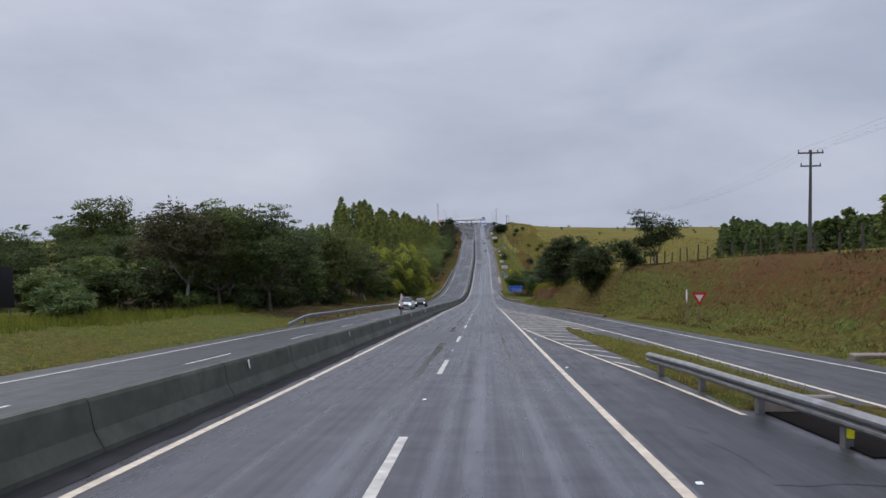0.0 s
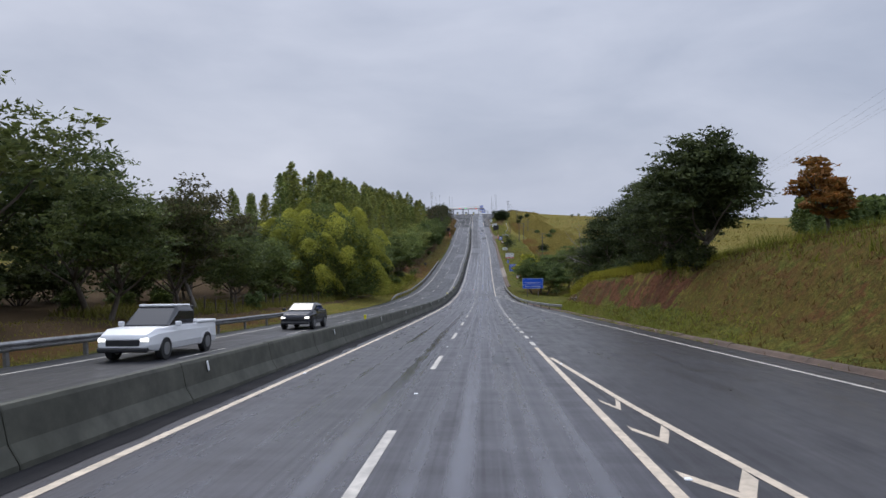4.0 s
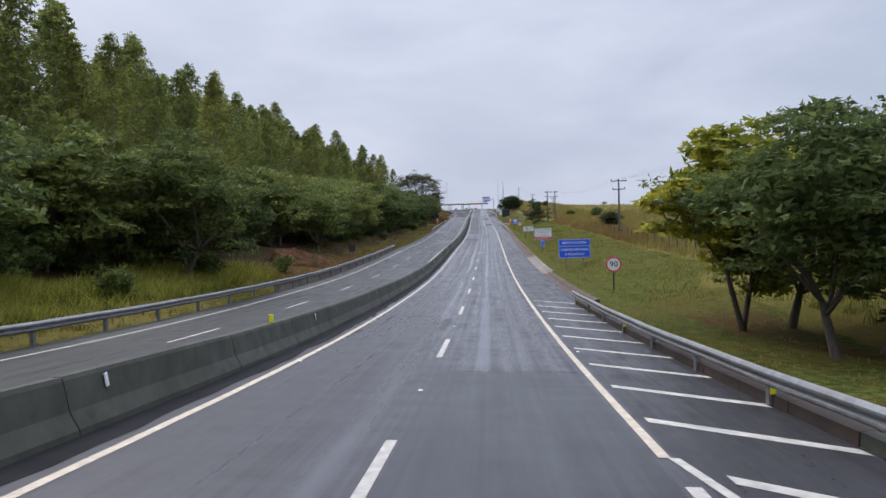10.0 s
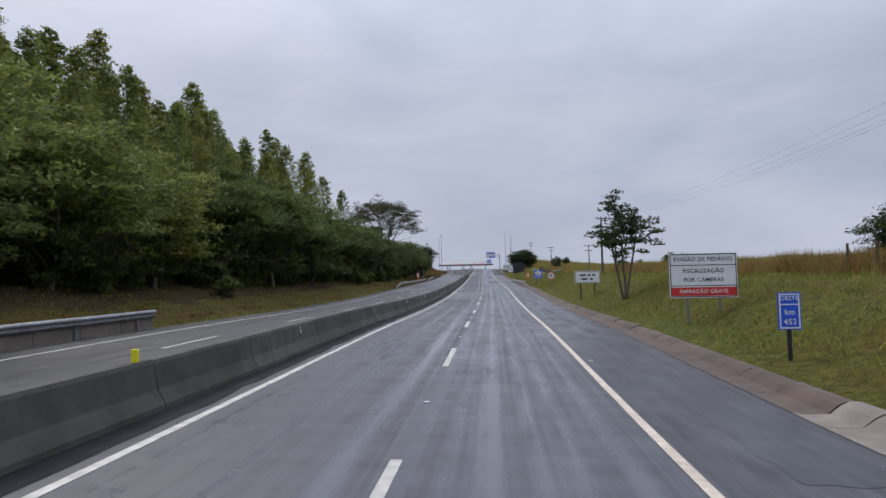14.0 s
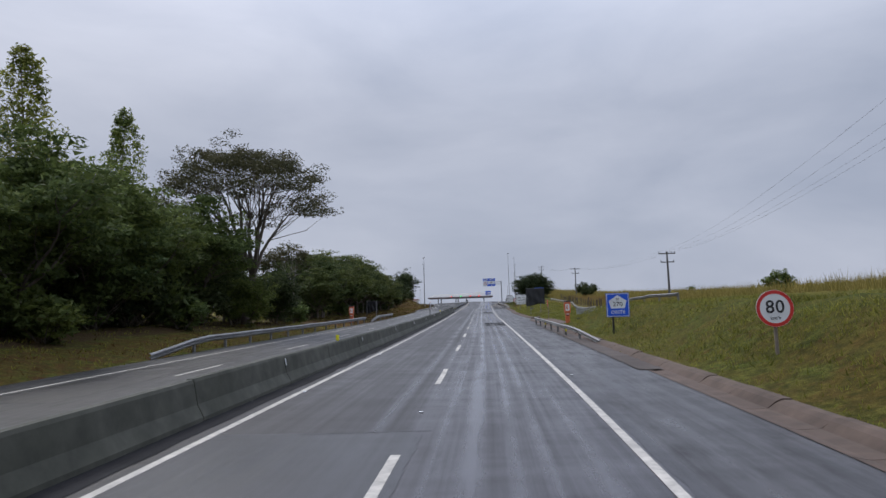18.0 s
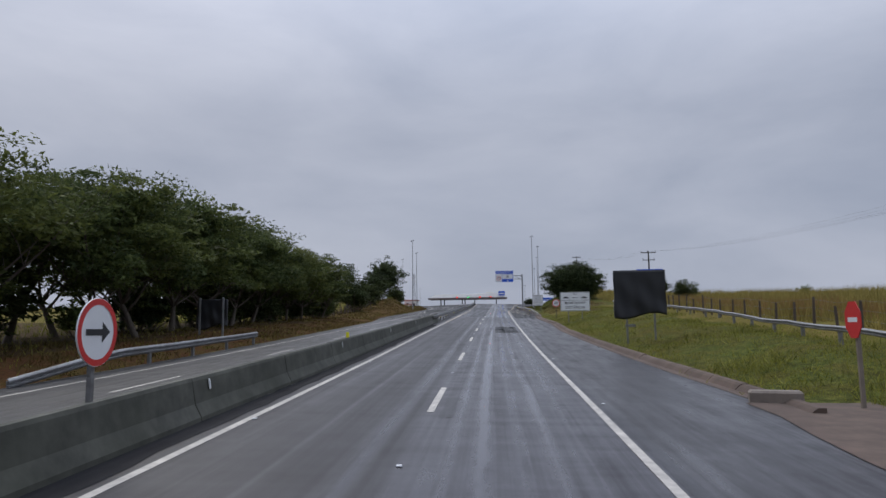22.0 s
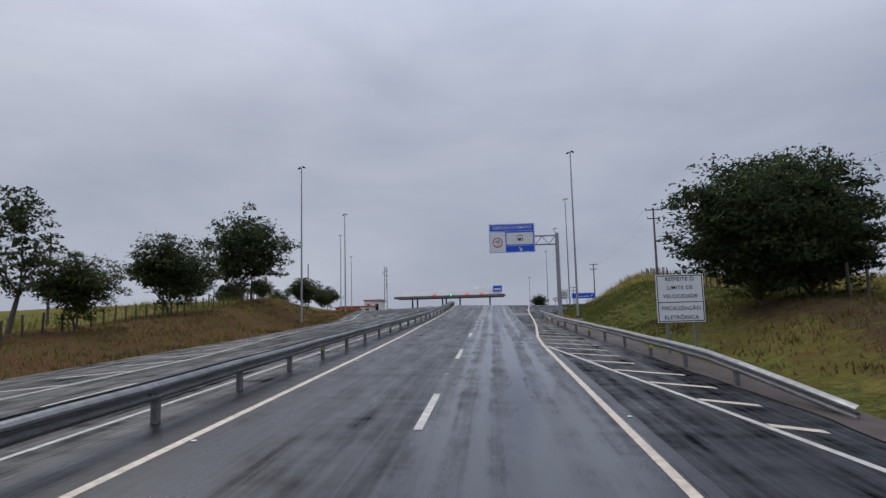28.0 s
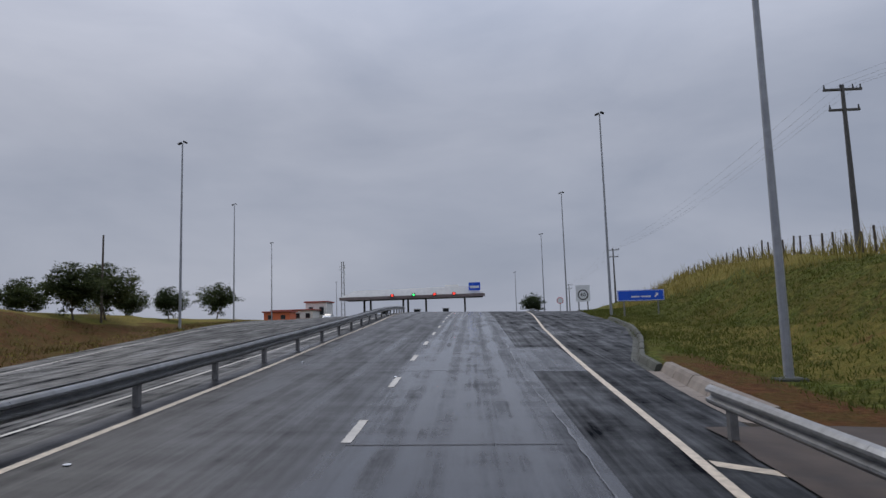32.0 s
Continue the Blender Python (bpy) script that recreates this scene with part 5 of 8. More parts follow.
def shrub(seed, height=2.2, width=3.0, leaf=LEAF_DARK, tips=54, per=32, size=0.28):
    rng = np.random.default_rng(seed)
    limbs, pts = [], []
    for k in range(9):
        an = k * 0.7 + rng.uniform(-0.3, 0.3)
        limbs.append(limb_path(rng, (0, 0, -0.2), (math.cos(an) * 0.7, math.sin(an) * 0.7, 1), height * 0.8, 0.035 * height / 2, 0.01, 4, 0.3))
        pts.append(tuple(limbs[-1][-1][0]))
    while len(pts) < tips:
        v = rng.normal(size=3)
        v /= np.linalg.norm(v)
        lump = 0.75 + 0.35 * math.sin(2.3 * math.atan2(v[1], v[0]) + seed) * v[2]
        r = rng.uniform(0.35, 1.0) ** 0.5 * lump
        pts.append((v[0] * width * 0.47 * r, v[1] * width * 0.47 * r, height * 0.5 + v[2] * height * 0.47 * r))
    c, d = clumps(rng, pts, per, width * 0.085, 0.8)
    c[:, 2] = np.maximum(c[:, 2], 0.05)
    return tubes("stems", limbs, BARK, 5), leaf_mesh("crown", c, d, size * rng.uniform(0.6, 1.3, len(c)), leaf, rng, bunch=per)


def dead_tree(seed, height=6.0, lean=0.2, rise=0.25, r0=0.13):
    rng = np.random.default_rng(seed)
    limbs = [limb_path(rng, (0, 0, -0.3), (lean, 0, 1), height * 0.5, r0, r0 * 0.6, 5, 0.3)]
    level = [limbs[0]]
    for gen in range(4):
        nxt = []
        for br in level:
            for _ in range(3):
                k = int(rng.integers(2, len(br)))
                d = (br[k][0] - br[max(0, k - 2)][0]).normalized() + Vector(rng.normal(size=3)) * 0.55 + Vector((0, 0, rise))
                r = br[k][1]
                nxt.append(limb_path(rng, br[k][0], d, height * 0.34 * 0.68 ** gen, r * 0.65, r * 0.28, 4, 0.4, 0.1))
        limbs += nxt
        level = nxt
    return tubes("trunk", limbs, BARK_PALE, 5), None


def plant(meshes, name, x, y, label, category="tree", group="", turn=0.0, scale=1.0, sink=0.1, tall=1.0, lift=0.0):
    e = new(name)
    e.empty_display_size = 0.5
    px, py, pz = at_ground(x, y, sink)
    e.matrix_basis = pose(px, py, pz + lift, 0, 0, turn) @ Matrix.Diagonal((scale, scale, scale * tall, 1))
    tagged(e, label, category, group)
    for me in meshes:
        if me is not None:
            o = new("culm" if me.name.startswith("culm") else "trunk" if me.name.startswith(("trunk", "stems")) else "crown", me)
            o.parent = e
    return e


R = random.Random(11)
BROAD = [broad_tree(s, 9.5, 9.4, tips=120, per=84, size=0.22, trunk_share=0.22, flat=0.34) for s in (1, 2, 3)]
BROAD_LITE = [broad_tree(s, 9.5, 9.0, leaf=LEAF_EDGE, tips=100, per=40, size=0.36, trunk_share=0.14, flat=0.42) for s in (4, 5)]
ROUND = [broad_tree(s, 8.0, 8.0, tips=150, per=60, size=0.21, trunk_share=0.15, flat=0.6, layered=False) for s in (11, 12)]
EUC = [eucalyptus(s, 20, 6.6, tips=170, per=44, size=0.24, low=0.10) for s in (21, 22, 23, 24)]
EUC_LITE = [eucalyptus(s, 19, 7.2, tips=90, per=26, size=0.5) for s in (121, 122, 123)]
EUC_THIN = eucalyptus(27, 20, 4.2, tips=90, per=44, size=0.24, low=0.45)
SHRUB = [shrub(s) for s in (31, 32, 33)]
BIG_SHRUB = shrub(35, 6.4, 6.4, LEAF_DEEP, tips=230, per=90, size=0.26)
EDGE = [broad_tree(s, 9.5, 9.6, leaf=LEAF_EDGE, tips=130, per=62, size=0.22, trunk_share=0.12, flat=0.4) for s in (8, 9)]
BIG_LITE = shrub(36, 6.8, 7.0, tips=70, per=20, size=0.6)
AIRY = [broad_tree(s, 8.0, 7.0, leaf=LEAF_BRONZE, tips=150, per=42, size=0.2, trunk_share=0.32, flat=0.5, barkm=BARK_PALE, core=0.04) for s in (41, 42)]
YELLOW_TREE = broad_tree(51, 8.5, 7.0, leaf=LEAF_YELLOW, tips=120, per=50, size=0.32, trunk_share=0.32, stems=2)
DEEP = [broad_tree(s, 8.0, 8.6, leaf=LEAF_DEEP, tips=185, per=58, size=0.23, trunk_share=0.2, flat=0.6, layered=False) for s in (13, 14)]
DENSE = [broad_tree(s, 8.0, 8.8, leaf=LEAF_DEEP, tips=280, per=84, size=0.21, trunk_share=0.05, flat=0.6, layered=False) for s in (15, 16)]
DEEP_BROAD = [broad_tree(s, 9.5, 9.0, leaf=LEAF_ROADSIDE, tips=130, per=66, size=0.20, trunk_share=0.22, flat=0.34) for s in (6, 7)]
BANK = [broad_tree(s, 9.5, 9.0, leaf=LEAF_DEEP, tips=150, per=76, size=0.20, trunk_share=0.2, flat=0.36) for s in (17, 18)]
DEEP_AIRY = broad_tree(44, 8.0, 6.0, leaf=LEAF_DEEP, tips=110, per=34, size=0.2, trunk_share=0.35, flat=0.35, core=0.05)
FAR = [shrub(s, 8.0, 7.0, tips=40, per=20, size=0.8) for s in (61, 62)]
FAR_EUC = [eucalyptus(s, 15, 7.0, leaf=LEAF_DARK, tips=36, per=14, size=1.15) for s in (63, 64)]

# ---- left side: woodland edge before the bamboo
DARK_LABEL = "dark green spreading tree at the edge of the wood"
for x, y, s in ((-24.5, 63, 1.12), (-20.5, 66, 1.12), (-27, 72, 1.25), (-22, 78, 1.1), (-32, 84, 1.3), (-25, 88, 1.15), (-21.3, 98, 1.3), (-28, 101, 1.2),
                (-20, 109, 1.0), (-25, 115, 1.15), (-31, 112, 1.3), (-22, 122, 0.95), (-34, 126, 1.3), (-27, 131, 1.1), (-37, 68, 0.9), (-42, 75, 1.3), (-40, 95, 1.4), (-44, 115, 1.4)):
    plant(R.choice(DEEP_BROAD), "wood_tree", x, y, DARK_LABEL, group="woodland trees", turn=R.uniform(0, 360), scale=s * R.uniform(0.92, 1.08))
for x, y, s in ((-29.5, 64, 1.25), (-26.0, 58.5, 1.3)):
    plant(R.choice(AIRY), "airy_tree", x, y, "thin-leaved greyish tree standing above the wood edge", turn=R.uniform(0, 360), scale=s)
plant(AIRY[0], "airy_tree", -21.0, 123, "tall bare-stemmed tree with a thin flat crown", turn=40, scale=1.25, tall=1.1)
for x, y, s in ((-22.5, 142, 1.0), (-30, 140, 1.1)):
    plant(ROUND[0], "round_tree", x, y, "dark rounded tree beside a bamboo clump", turn=R.uniform(0, 360), scale=s)
for x, y, s in ((-26.5, 150, 0.9), (-31, 158, 1.0), (-25.5, 157, 0.72), (-34, 150, 1.1), (-30, 166, 1.05), (-21.8, 133, 0.75), (-25, 140, 0.95)):
    plant(R.choice(DEEP_BROAD), "wood_tree", x, y, "dark tree in the shade behind the bamboo", "tree", "woodland trees", R.uniform(0, 360), s)
plant(bamboo_clump(71), "bamboo_clump", -22.6, 169.0, "large yellow-green arching bamboo clump", "bamboo")
for x, y, s in ((-25, 40, 1.4), (-28, 43, 1.6), (-22.5, 37, 1.0), (-33, 38, 1.5), (-38, 44, 1.8), (-24, 80, 1.0), (-19, 130, 0.8), (-20, 178, 1.2), (-18.5, 184, 1.0), (-24, 150, 0.9),
                (-17.5, 214, 0.8), (-18.5, 227, 1.0), (-16.5, 238, 0.7), (-17.5, 300, 0.8), (-17, 345, 1.0), (-18, 366, 1.2), (-18, 392, 1.0), (-19, 420, 1.0), (-17.5, 352, 1.1)):
    plant(R.choice(SHRUB), "shrub", x, y, "leafy green roadside shrub", "shrub", "roadside shrubs", R.uniform(0, 360), s * R.uniform(0.9, 1.1))
# ---- left side: eucalyptus plantation with a dark lower edge
for y0 in np.arange(180, 372, 5.4):
    for x0, s0 in ((-26.5, 0.82), (-32, 0.92), (-38.5, 0.98), (-46, 1.0), (-60, 1.10)):
        y = y0 + R.uniform(-2.2, 2.2)
        x = x0 + R.uniform(-2.0, 2.0)
        if (y > 348 and x0 < -40) or (y < 190 and x0 > -30) or (y < 222 and x0 < -42) or (y < 206 and x0 < -35) or (y < 192 and x0 < -30):
            continue
        plant(R.choice(EUC if x0 > -35 else EUC_LITE), "eucalyptus_tree", x, y, "tall dense eucalyptus tree in a plantation", "tree", "eucalyptus plantation", R.uniform(0, 360), s0 * R.uniform(0.84, 1.10) * (0.60 if y < 224 or (x0 < -42 and y < 262) else 1.0))
for x, y, s in ((-30.9, 349, 1.0), (-27, 338, 0.95), (-33, 228, 0.95), (-29, 230, 0.84)):
    plant(EUC_THIN, "eucalyptus_tree", x, y, "thin-crowned eucalyptus rising above the others", "tree", "eucalyptus plantation", R.uniform(0, 360), s)
for y0 in np.arange(180, 374, 6.2):
    for x0 in (-20.6, -24.6):
        y, x = y0 + R.uniform(-2, 2), x0 + R.uniform(-1.3, 1.3)
        if 196 < y < 226 and x0 > -22 and R.random() < 0.5:
            continue
        if 234 < y < 260 and x0 > -22:
            continue
        # between y 250 and 300 paler EDGE leaves stand in for distance haze
        plant(R.choice(EDGE if x0 > -22 and 250 < y < 300 else BROAD if x0 > -22 else BROAD_LITE), "edge_tree", x, y, "low dark flat-crowned tree along the plantation edge", "tree", "edge trees", R.uniform(0, 360), R.uniform(0.86, 1.12))
for y0 in np.arange(176, 372, 6.5):
    for x0 in (-23.6, -27.5):
        plant(R.choice((SHRUB[0], BIG_LITE, BIG_LITE)), "understory_shrub", x0 + R.uniform(-1.6, 1.6), y0 + R.uniform(-2, 2), "dark leafy undergrowth beneath the plantation trees", "shrub", "undergrowth", R.uniform(0, 360), R.uniform(0.75, 1.0))
SKIRT = [broad_tree(s, 5.6, 6.4, leaf=LEAF_DARK, tips=70, per=56, size=0.22, trunk_share=0.04, flat=0.55, layered=False, stems=2) for s in (19, 20)]
for y0 in np.arange(184, 372, 4.6):
    x0 = -20.9 + R.uniform(-1.0, 0.8)
    if 190 < y0 < 264:
        x0 -= 4.6
    plant(R.choice(SKIRT), "understory_tree", x0, y0 + R.uniform(-1.6, 1.6), "low leafy tree filling the foot of the plantation", "tree", "undergrowth", R.uniform(0, 360), R.uniform(0.72, 1.1))
for y0 in np.arange(50, 135, 5.0):
    plant(R.choice((SHRUB[0], SHRUB[2], BIG_LITE)), "understory_shrub", -27 + R.uniform(-4, 4), y0, "dark leafy undergrowth beneath the woodland trees", "shrub", "undergrowth", R.uniform(0, 360), R.uniform(0.7, 1.0))
# ---- left side: the lone umbrella tree and the trees after it
def umbrella_tree(seed, height=16.5, width=14.5):
    """Limbs fan out from a short trunk to a domed crown of flat leaf clusters with gaps."""
    rng = np.random.default_rng(seed)
    trunk = limb_path(rng, (0, 0, -0.4), (0.05, 0.05, 1), 5.2, 0.42, 0.34, 5, 0.12)
    limbs, pts, top = [trunk], [], trunk[-1][0]
    mains = []
    for k in range(9):
        an = k * math.tau / 9 + rng.uniform(-0.2, 0.2)
        out = (0.75 if k % 2 else 0.40) * width * 0.5 * rng.uniform(0.85, 1.05)
        end = Vector((math.cos(an) * out, math.sin(an) * out, height * (0.72 if k % 2 else 0.84) * rng.uniform(0.95, 1.05)))
        path = []
        for j in range(8):
            u = j / 7
            p = top.lerp(end, u) + Vector((0, 0, 1.3 * math.sin(u * math.pi) * 0.4)) + Vector(rng.normal(size=3)) * 0.10
            path.append((p, 0.17 * (1 - u) + 0.035))
        limbs.append(path)
        mains.append(path)
    for k in range(110):
        an, rr = k * 2.39996, math.sqrt((k + 0.5) / 110)
        z = height * (0.50 + 0.47 * math.sqrt(max(0.0, 1 - rr * rr * 0.93))) + rng.normal() * 0.5
        p = Vector((math.cos(an) * rr * width * 0.5, math.sin(an) * rr * width * 0.5, z)) * 1.0
        m = min(mains, key=lambda q: (q[5][0] - p).length)
        s = m[int(rng.integers(3, 7))][0]
        mid = s.lerp(p, 0.55) + Vector(rng.normal(size=3)) * 0.3 + Vector((0, 0, -0.25))
        limbs.append([(s, 0.042), (mid, 0.028), (p, 0.01)])
        pts.append(tuple(p))
        for _ in range(2):
            pts.append(tuple(p + Vector(rng.normal(size=3)) * Vector((0.75, 0.75, 0.25)).length * 0.55))
    c, d = clumps(rng, pts, 84, 0.60, 0.5)
    return tubes("trunk", limbs, BARK, 6), leaf_mesh("crown", c, d, 0.23 * rng.uniform(0.6, 1.3, len(c)), LEAF_BRONZE, rng, 0.1)


plant(umbrella_tree(81), "umbrella_tree", -19.2, 380.5, "tall umbrella-crowned tree with dark forking limbs", turn=20, tall=0.94)
plant(DEEP[0], "edge_tree", -18.4, 386.3, "dense dark roadside tree", "tree", "edge trees", 130, 0.70)
for x, y, s in ((-23, 376, 0.86), (-26.5, 381, 0.8), (-21.5, 371, 0.84), (-24, 366, 0.95), (-19.5, 378.5, 0.55), (-24, 388, 0.8), (-22, 384, 0.72), (-28, 391, 0.9)):
    plant(R.choice(DEEP_BROAD), "edge_tree", x, y, "dark green tree crowding round the umbrella tree", "tree", "edge trees", R.uniform(0, 360), s)
for x, y, s in ((-20, 384, 0.62), (-17.5, 377, 0.55), (-22, 372, 0.8), (-21, 366, 0.9)):
    plant(R.choice(ROUND), "edge_tree", x, y, "dense dark roadside tree", "tree", "edge trees", R.uniform(0, 360), s)
for y0 in np.arange(406, 470, 5.0):
    for x0 in (-19.5, -24.5):
        plant(R.choice(DEEP_BROAD), "roadside_tree", x0 + R.uniform(-1, 1), y0 + R.uniform(-1.6, 1.6), "dark green flat-crowned roadside tree", "tree", "roadside trees", R.uniform(0, 360),
              R.uniform(0.92, 1.02) * (0.72 if y0 < 408 else 0.92 if y0 < 416 else 1.06 if y0 < 452 else 0.92))
# low shrubs in the shade-darkened leaf colour close the gaps under the crowns
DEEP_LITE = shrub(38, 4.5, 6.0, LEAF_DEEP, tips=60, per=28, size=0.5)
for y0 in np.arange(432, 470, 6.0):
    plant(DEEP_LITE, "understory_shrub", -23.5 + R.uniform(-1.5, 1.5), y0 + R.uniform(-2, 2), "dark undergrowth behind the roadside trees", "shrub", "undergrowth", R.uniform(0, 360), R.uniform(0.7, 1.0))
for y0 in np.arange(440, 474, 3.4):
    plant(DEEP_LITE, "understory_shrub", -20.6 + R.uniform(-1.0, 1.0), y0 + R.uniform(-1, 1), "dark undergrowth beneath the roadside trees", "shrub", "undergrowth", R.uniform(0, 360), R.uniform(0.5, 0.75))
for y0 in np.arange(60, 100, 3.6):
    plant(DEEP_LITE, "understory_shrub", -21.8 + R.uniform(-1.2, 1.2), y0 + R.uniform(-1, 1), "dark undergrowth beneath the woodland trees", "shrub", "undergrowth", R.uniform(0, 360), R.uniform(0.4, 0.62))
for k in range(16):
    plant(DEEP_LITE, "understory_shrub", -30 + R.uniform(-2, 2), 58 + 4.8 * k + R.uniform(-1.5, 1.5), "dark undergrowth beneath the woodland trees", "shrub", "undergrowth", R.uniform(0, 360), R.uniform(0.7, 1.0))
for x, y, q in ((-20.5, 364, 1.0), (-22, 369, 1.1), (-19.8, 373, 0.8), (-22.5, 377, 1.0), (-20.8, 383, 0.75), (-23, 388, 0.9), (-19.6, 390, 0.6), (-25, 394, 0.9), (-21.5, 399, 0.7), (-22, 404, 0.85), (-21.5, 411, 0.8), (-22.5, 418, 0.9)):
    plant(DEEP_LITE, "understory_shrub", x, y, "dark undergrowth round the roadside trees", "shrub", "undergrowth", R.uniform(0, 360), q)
plant(AIRY[1], "airy_tree", -25.5, 413, "sparse tree standing above the roadside trees", turn=10, scale=1.35)
plant(dead_tree(91, 8.5), "bare_tree", -19.5, 396, "leafless grey tree beside the road", turn=60)
plant(DEEP_BROAD[1], "roadside_tree", -20.5, 467, "dark green tree at the end of the row", turn=100, scale=0.82)
for me, x, y, s, tl, lab in ((DEEP[0], -26, 499, 1.02, 1.0, "dark leafy tree above the fence"), (DEEP_AIRY, -26.9, 512, 1.1, 1.05, "slim open tree with bare forking stem"), (DEEP[1], -22.0, 511, 0.58, 1.0, "small dark tree on the verge"),
                             (DEEP[1], -24.4, 526.5, 0.86, 1.0, "wide dark tree by the fence posts"), (DEEP[0], -25.5, 545.7, 1.12, 1.2, "tall dark tree on top of the cutting"), (DEEP[1], -29.5, 541, 0.6, 1.0, "small dark tree by the fence posts"),
                             (DEEP[0], -33, 484, 0.9, 1.0, "dark tree in the field edge"), (DEEP[1], -27, 487, 0.9, 1.0, "dark tree in the field edge")):
    plant(me, "verge_tree", x, y, lab, "tree", "verge trees", R.uniform(0, 360), s, tall=tl)
plant(shrub(37, 5.0, 5.4, LEAF_DEEP, tips=150, per=46, size=0.28), "dark_bush", -22.6, 500, "dense dark bush beside the wooden fence", "bush", turn=20)
for x, y, s in ((-27, 572, 0.55), (-28, 578, 0.6), (-29.2, 592, 0.45), (-49, 598, 0.68), (-31, 566, 0.42), (-37, 572, 0.5), (-36, 622, 0.7), (-44, 612, 0.6)):
    plant(DEEP[1], "verge_tree", x, y, "small dark rounded tree near the toll plaza", "tree", "verge trees", R.uniform(0, 360), s)
for x, y, s in ((-44, 58, 0.8), (-40, 73, 0.95), (-50, 80, 1.05), (-33, 55, 0.55), (-47, 66, 0.85), (-56, 70, 0.95), (-36.5, 62, 0.7)):
    plant(R.choice(DEEP_BROAD), "wood_tree", x, y, "dark tree of the wood behind the pasture", "tree", "woodland trees", R.uniform(0, 360), s)
for k in range(14):
    plant(DEEP_LITE, "shrub", -27 - 2.2 * k + R.uniform(-0.8, 0.8), 50 + 0.5 * k + R.uniform(-2, 2), "dark overgrown hedge along the pasture", "shrub", "hedge shrubs", R.uniform(0, 360), R.uniform(0.5, 0.85))
# ---- right side
plant(broad_tree(92, 6.6, 6.0, leaf=LEAF_DEEP, tips=120, per=70, size=0.16, trunk_share=0.22, flat=0.6, layered=False, stems=3, core=0.12), "field_tree", 19.6, 72, "many-stemmed open dark tree on top of the cutting", turn=15)
plant(broad_tree(93, 4.6, 4.8, leaf=LEAF_DEEP, tips=100, per=66, size=0.16, trunk_share=0.18, flat=0.6, layered=False, stems=3, core=0.14), "field_tree", 18.2, 78.5, "small dark tree beside a taller one", turn=45)
plant(BIG_SHRUB, "large_bush", 15.3, 87, "large dense dark green bush on the cutting slope", "bush", turn=30, scale=1.0)
plant(broad_tree(95, 8.5, 8.0, leaf=LEAF_DEEP, tips=190, per=58, size=0.25, trunk_share=0.16, flat=0.5), "dark_tree", 15.2, 114, "dark blue-green layered tree on the bank", turn=10, scale=1.0)
plant(broad_tree(97, 5.4, 3.4, leaf=LEAF_ORANGE, tips=46, per=44, size=0.2, trunk_share=0.3), "orange_flowering_tree", 17.6, 104, "small tree covered in orange blossom")
for x, y, s, k in ((15.0, 124, 0.95, 0), (16.2, 132, 1.0, 1), (19.5, 129, 1.1, 2), (17.5, 141, 0.95, 2), (19, 147, 0.9, 0), (21, 140, 1.0, 1), (16, 156, 0.72, 1), (20, 152, 0.85, 0), (14.6, 119, 0.8, 1)):
    plant(BANK[k % 2], "bank_tree", x, y, "tall dark green tree on top of the red bank", "tree", "bank trees", R.uniform(0, 360), s * 0.9)
plant(broad_tree(96, 12.0, 10.5, leaf=LEAF_DEEP, tips=260, per=60, size=0.21, trunk_share=0.26, flat=0.5), "bank_tree", 16.6, 150.5, "tall open-crowned dark tree overhanging the bank", "tree", "bank trees", 30, 0.74)
plant(dead_tree(105, 9.0, 0.85, 0.05, 0.22), "bare_tree", 16.4, 156, "bare grey leafless tree leaning from the bank", turn=178)
for x, y, s in ((18.6, 179.5, 1.05), (21.5, 184, 1.0), (23.5, 177, 1.1)):
    plant(DEEP_BROAD[0], "verge_tree", x, y, "bushy green tree on the grass verge", "tree", "verge trees", R.uniform(0, 360), s)
for x, y, s in ((14.2, 118, 0.5), (14.0, 127, 0.42), (14.3, 136, 0.5), (14.5, 145, 0.4), (14.8, 156, 0.55), (15.4, 162, 0.6)):
    plant(R.choice(SHRUB), "shrub", x, y, "small leafy shrub on the crest of the red bank", "shrub", "crest shrubs", R.uniform(0, 360), s)
for k in range(17):
    plant(R.choice((DEEP_LITE, SHRUB[2], DEEP_LITE)), "shrub", 14.7 + R.uniform(-0.4, 0.8), 114 + 3.1 * k + R.uniform(-1, 1), "dark leafy shrub overhanging the red bank", "shrub", "crest shrubs", R.uniform(0, 360), R.uniform(0.28, 0.46))
plant(YELLOW_TREE, "yellowing_tree", 10.8, 207.0, "tree with yellowing leaves and slim twin stems", turn=70, scale=0.96)
for x, y, s, k in ((10.6, 200.0, 0.78, 0), (13.6, 203.5, 0.84, 2), (16.5, 207, 0.95, 1), (18.5, 210, 1.0, 2), (12.9, 208.0, 0.92, 1), (21.5, 209, 0.95, 0), (15, 198.5, 0.72, 2)):
    plant(BROAD[k], "ditch_tree", x, y, "dark green tree in the hollow behind a road sign", "tree", "hollow trees", R.uniform(0, 360), s)
for x, y, s in ((20.7, 287, 0.44),):
    plant(DEEP[0], "field_tree", x, y, "small dense round tree in the field", turn=0, scale=s)
for x, y, s, tl in ((52, 300, 0.62, 1.2), (62, 318, 0.7, 1.0), (68, 322, 0.8, 1.0)):
    plant(ROUND[1], "field_tree", x, y, "distant tree in the dry field", "tree", "field trees", R.uniform(0, 360), s, tall=tl)
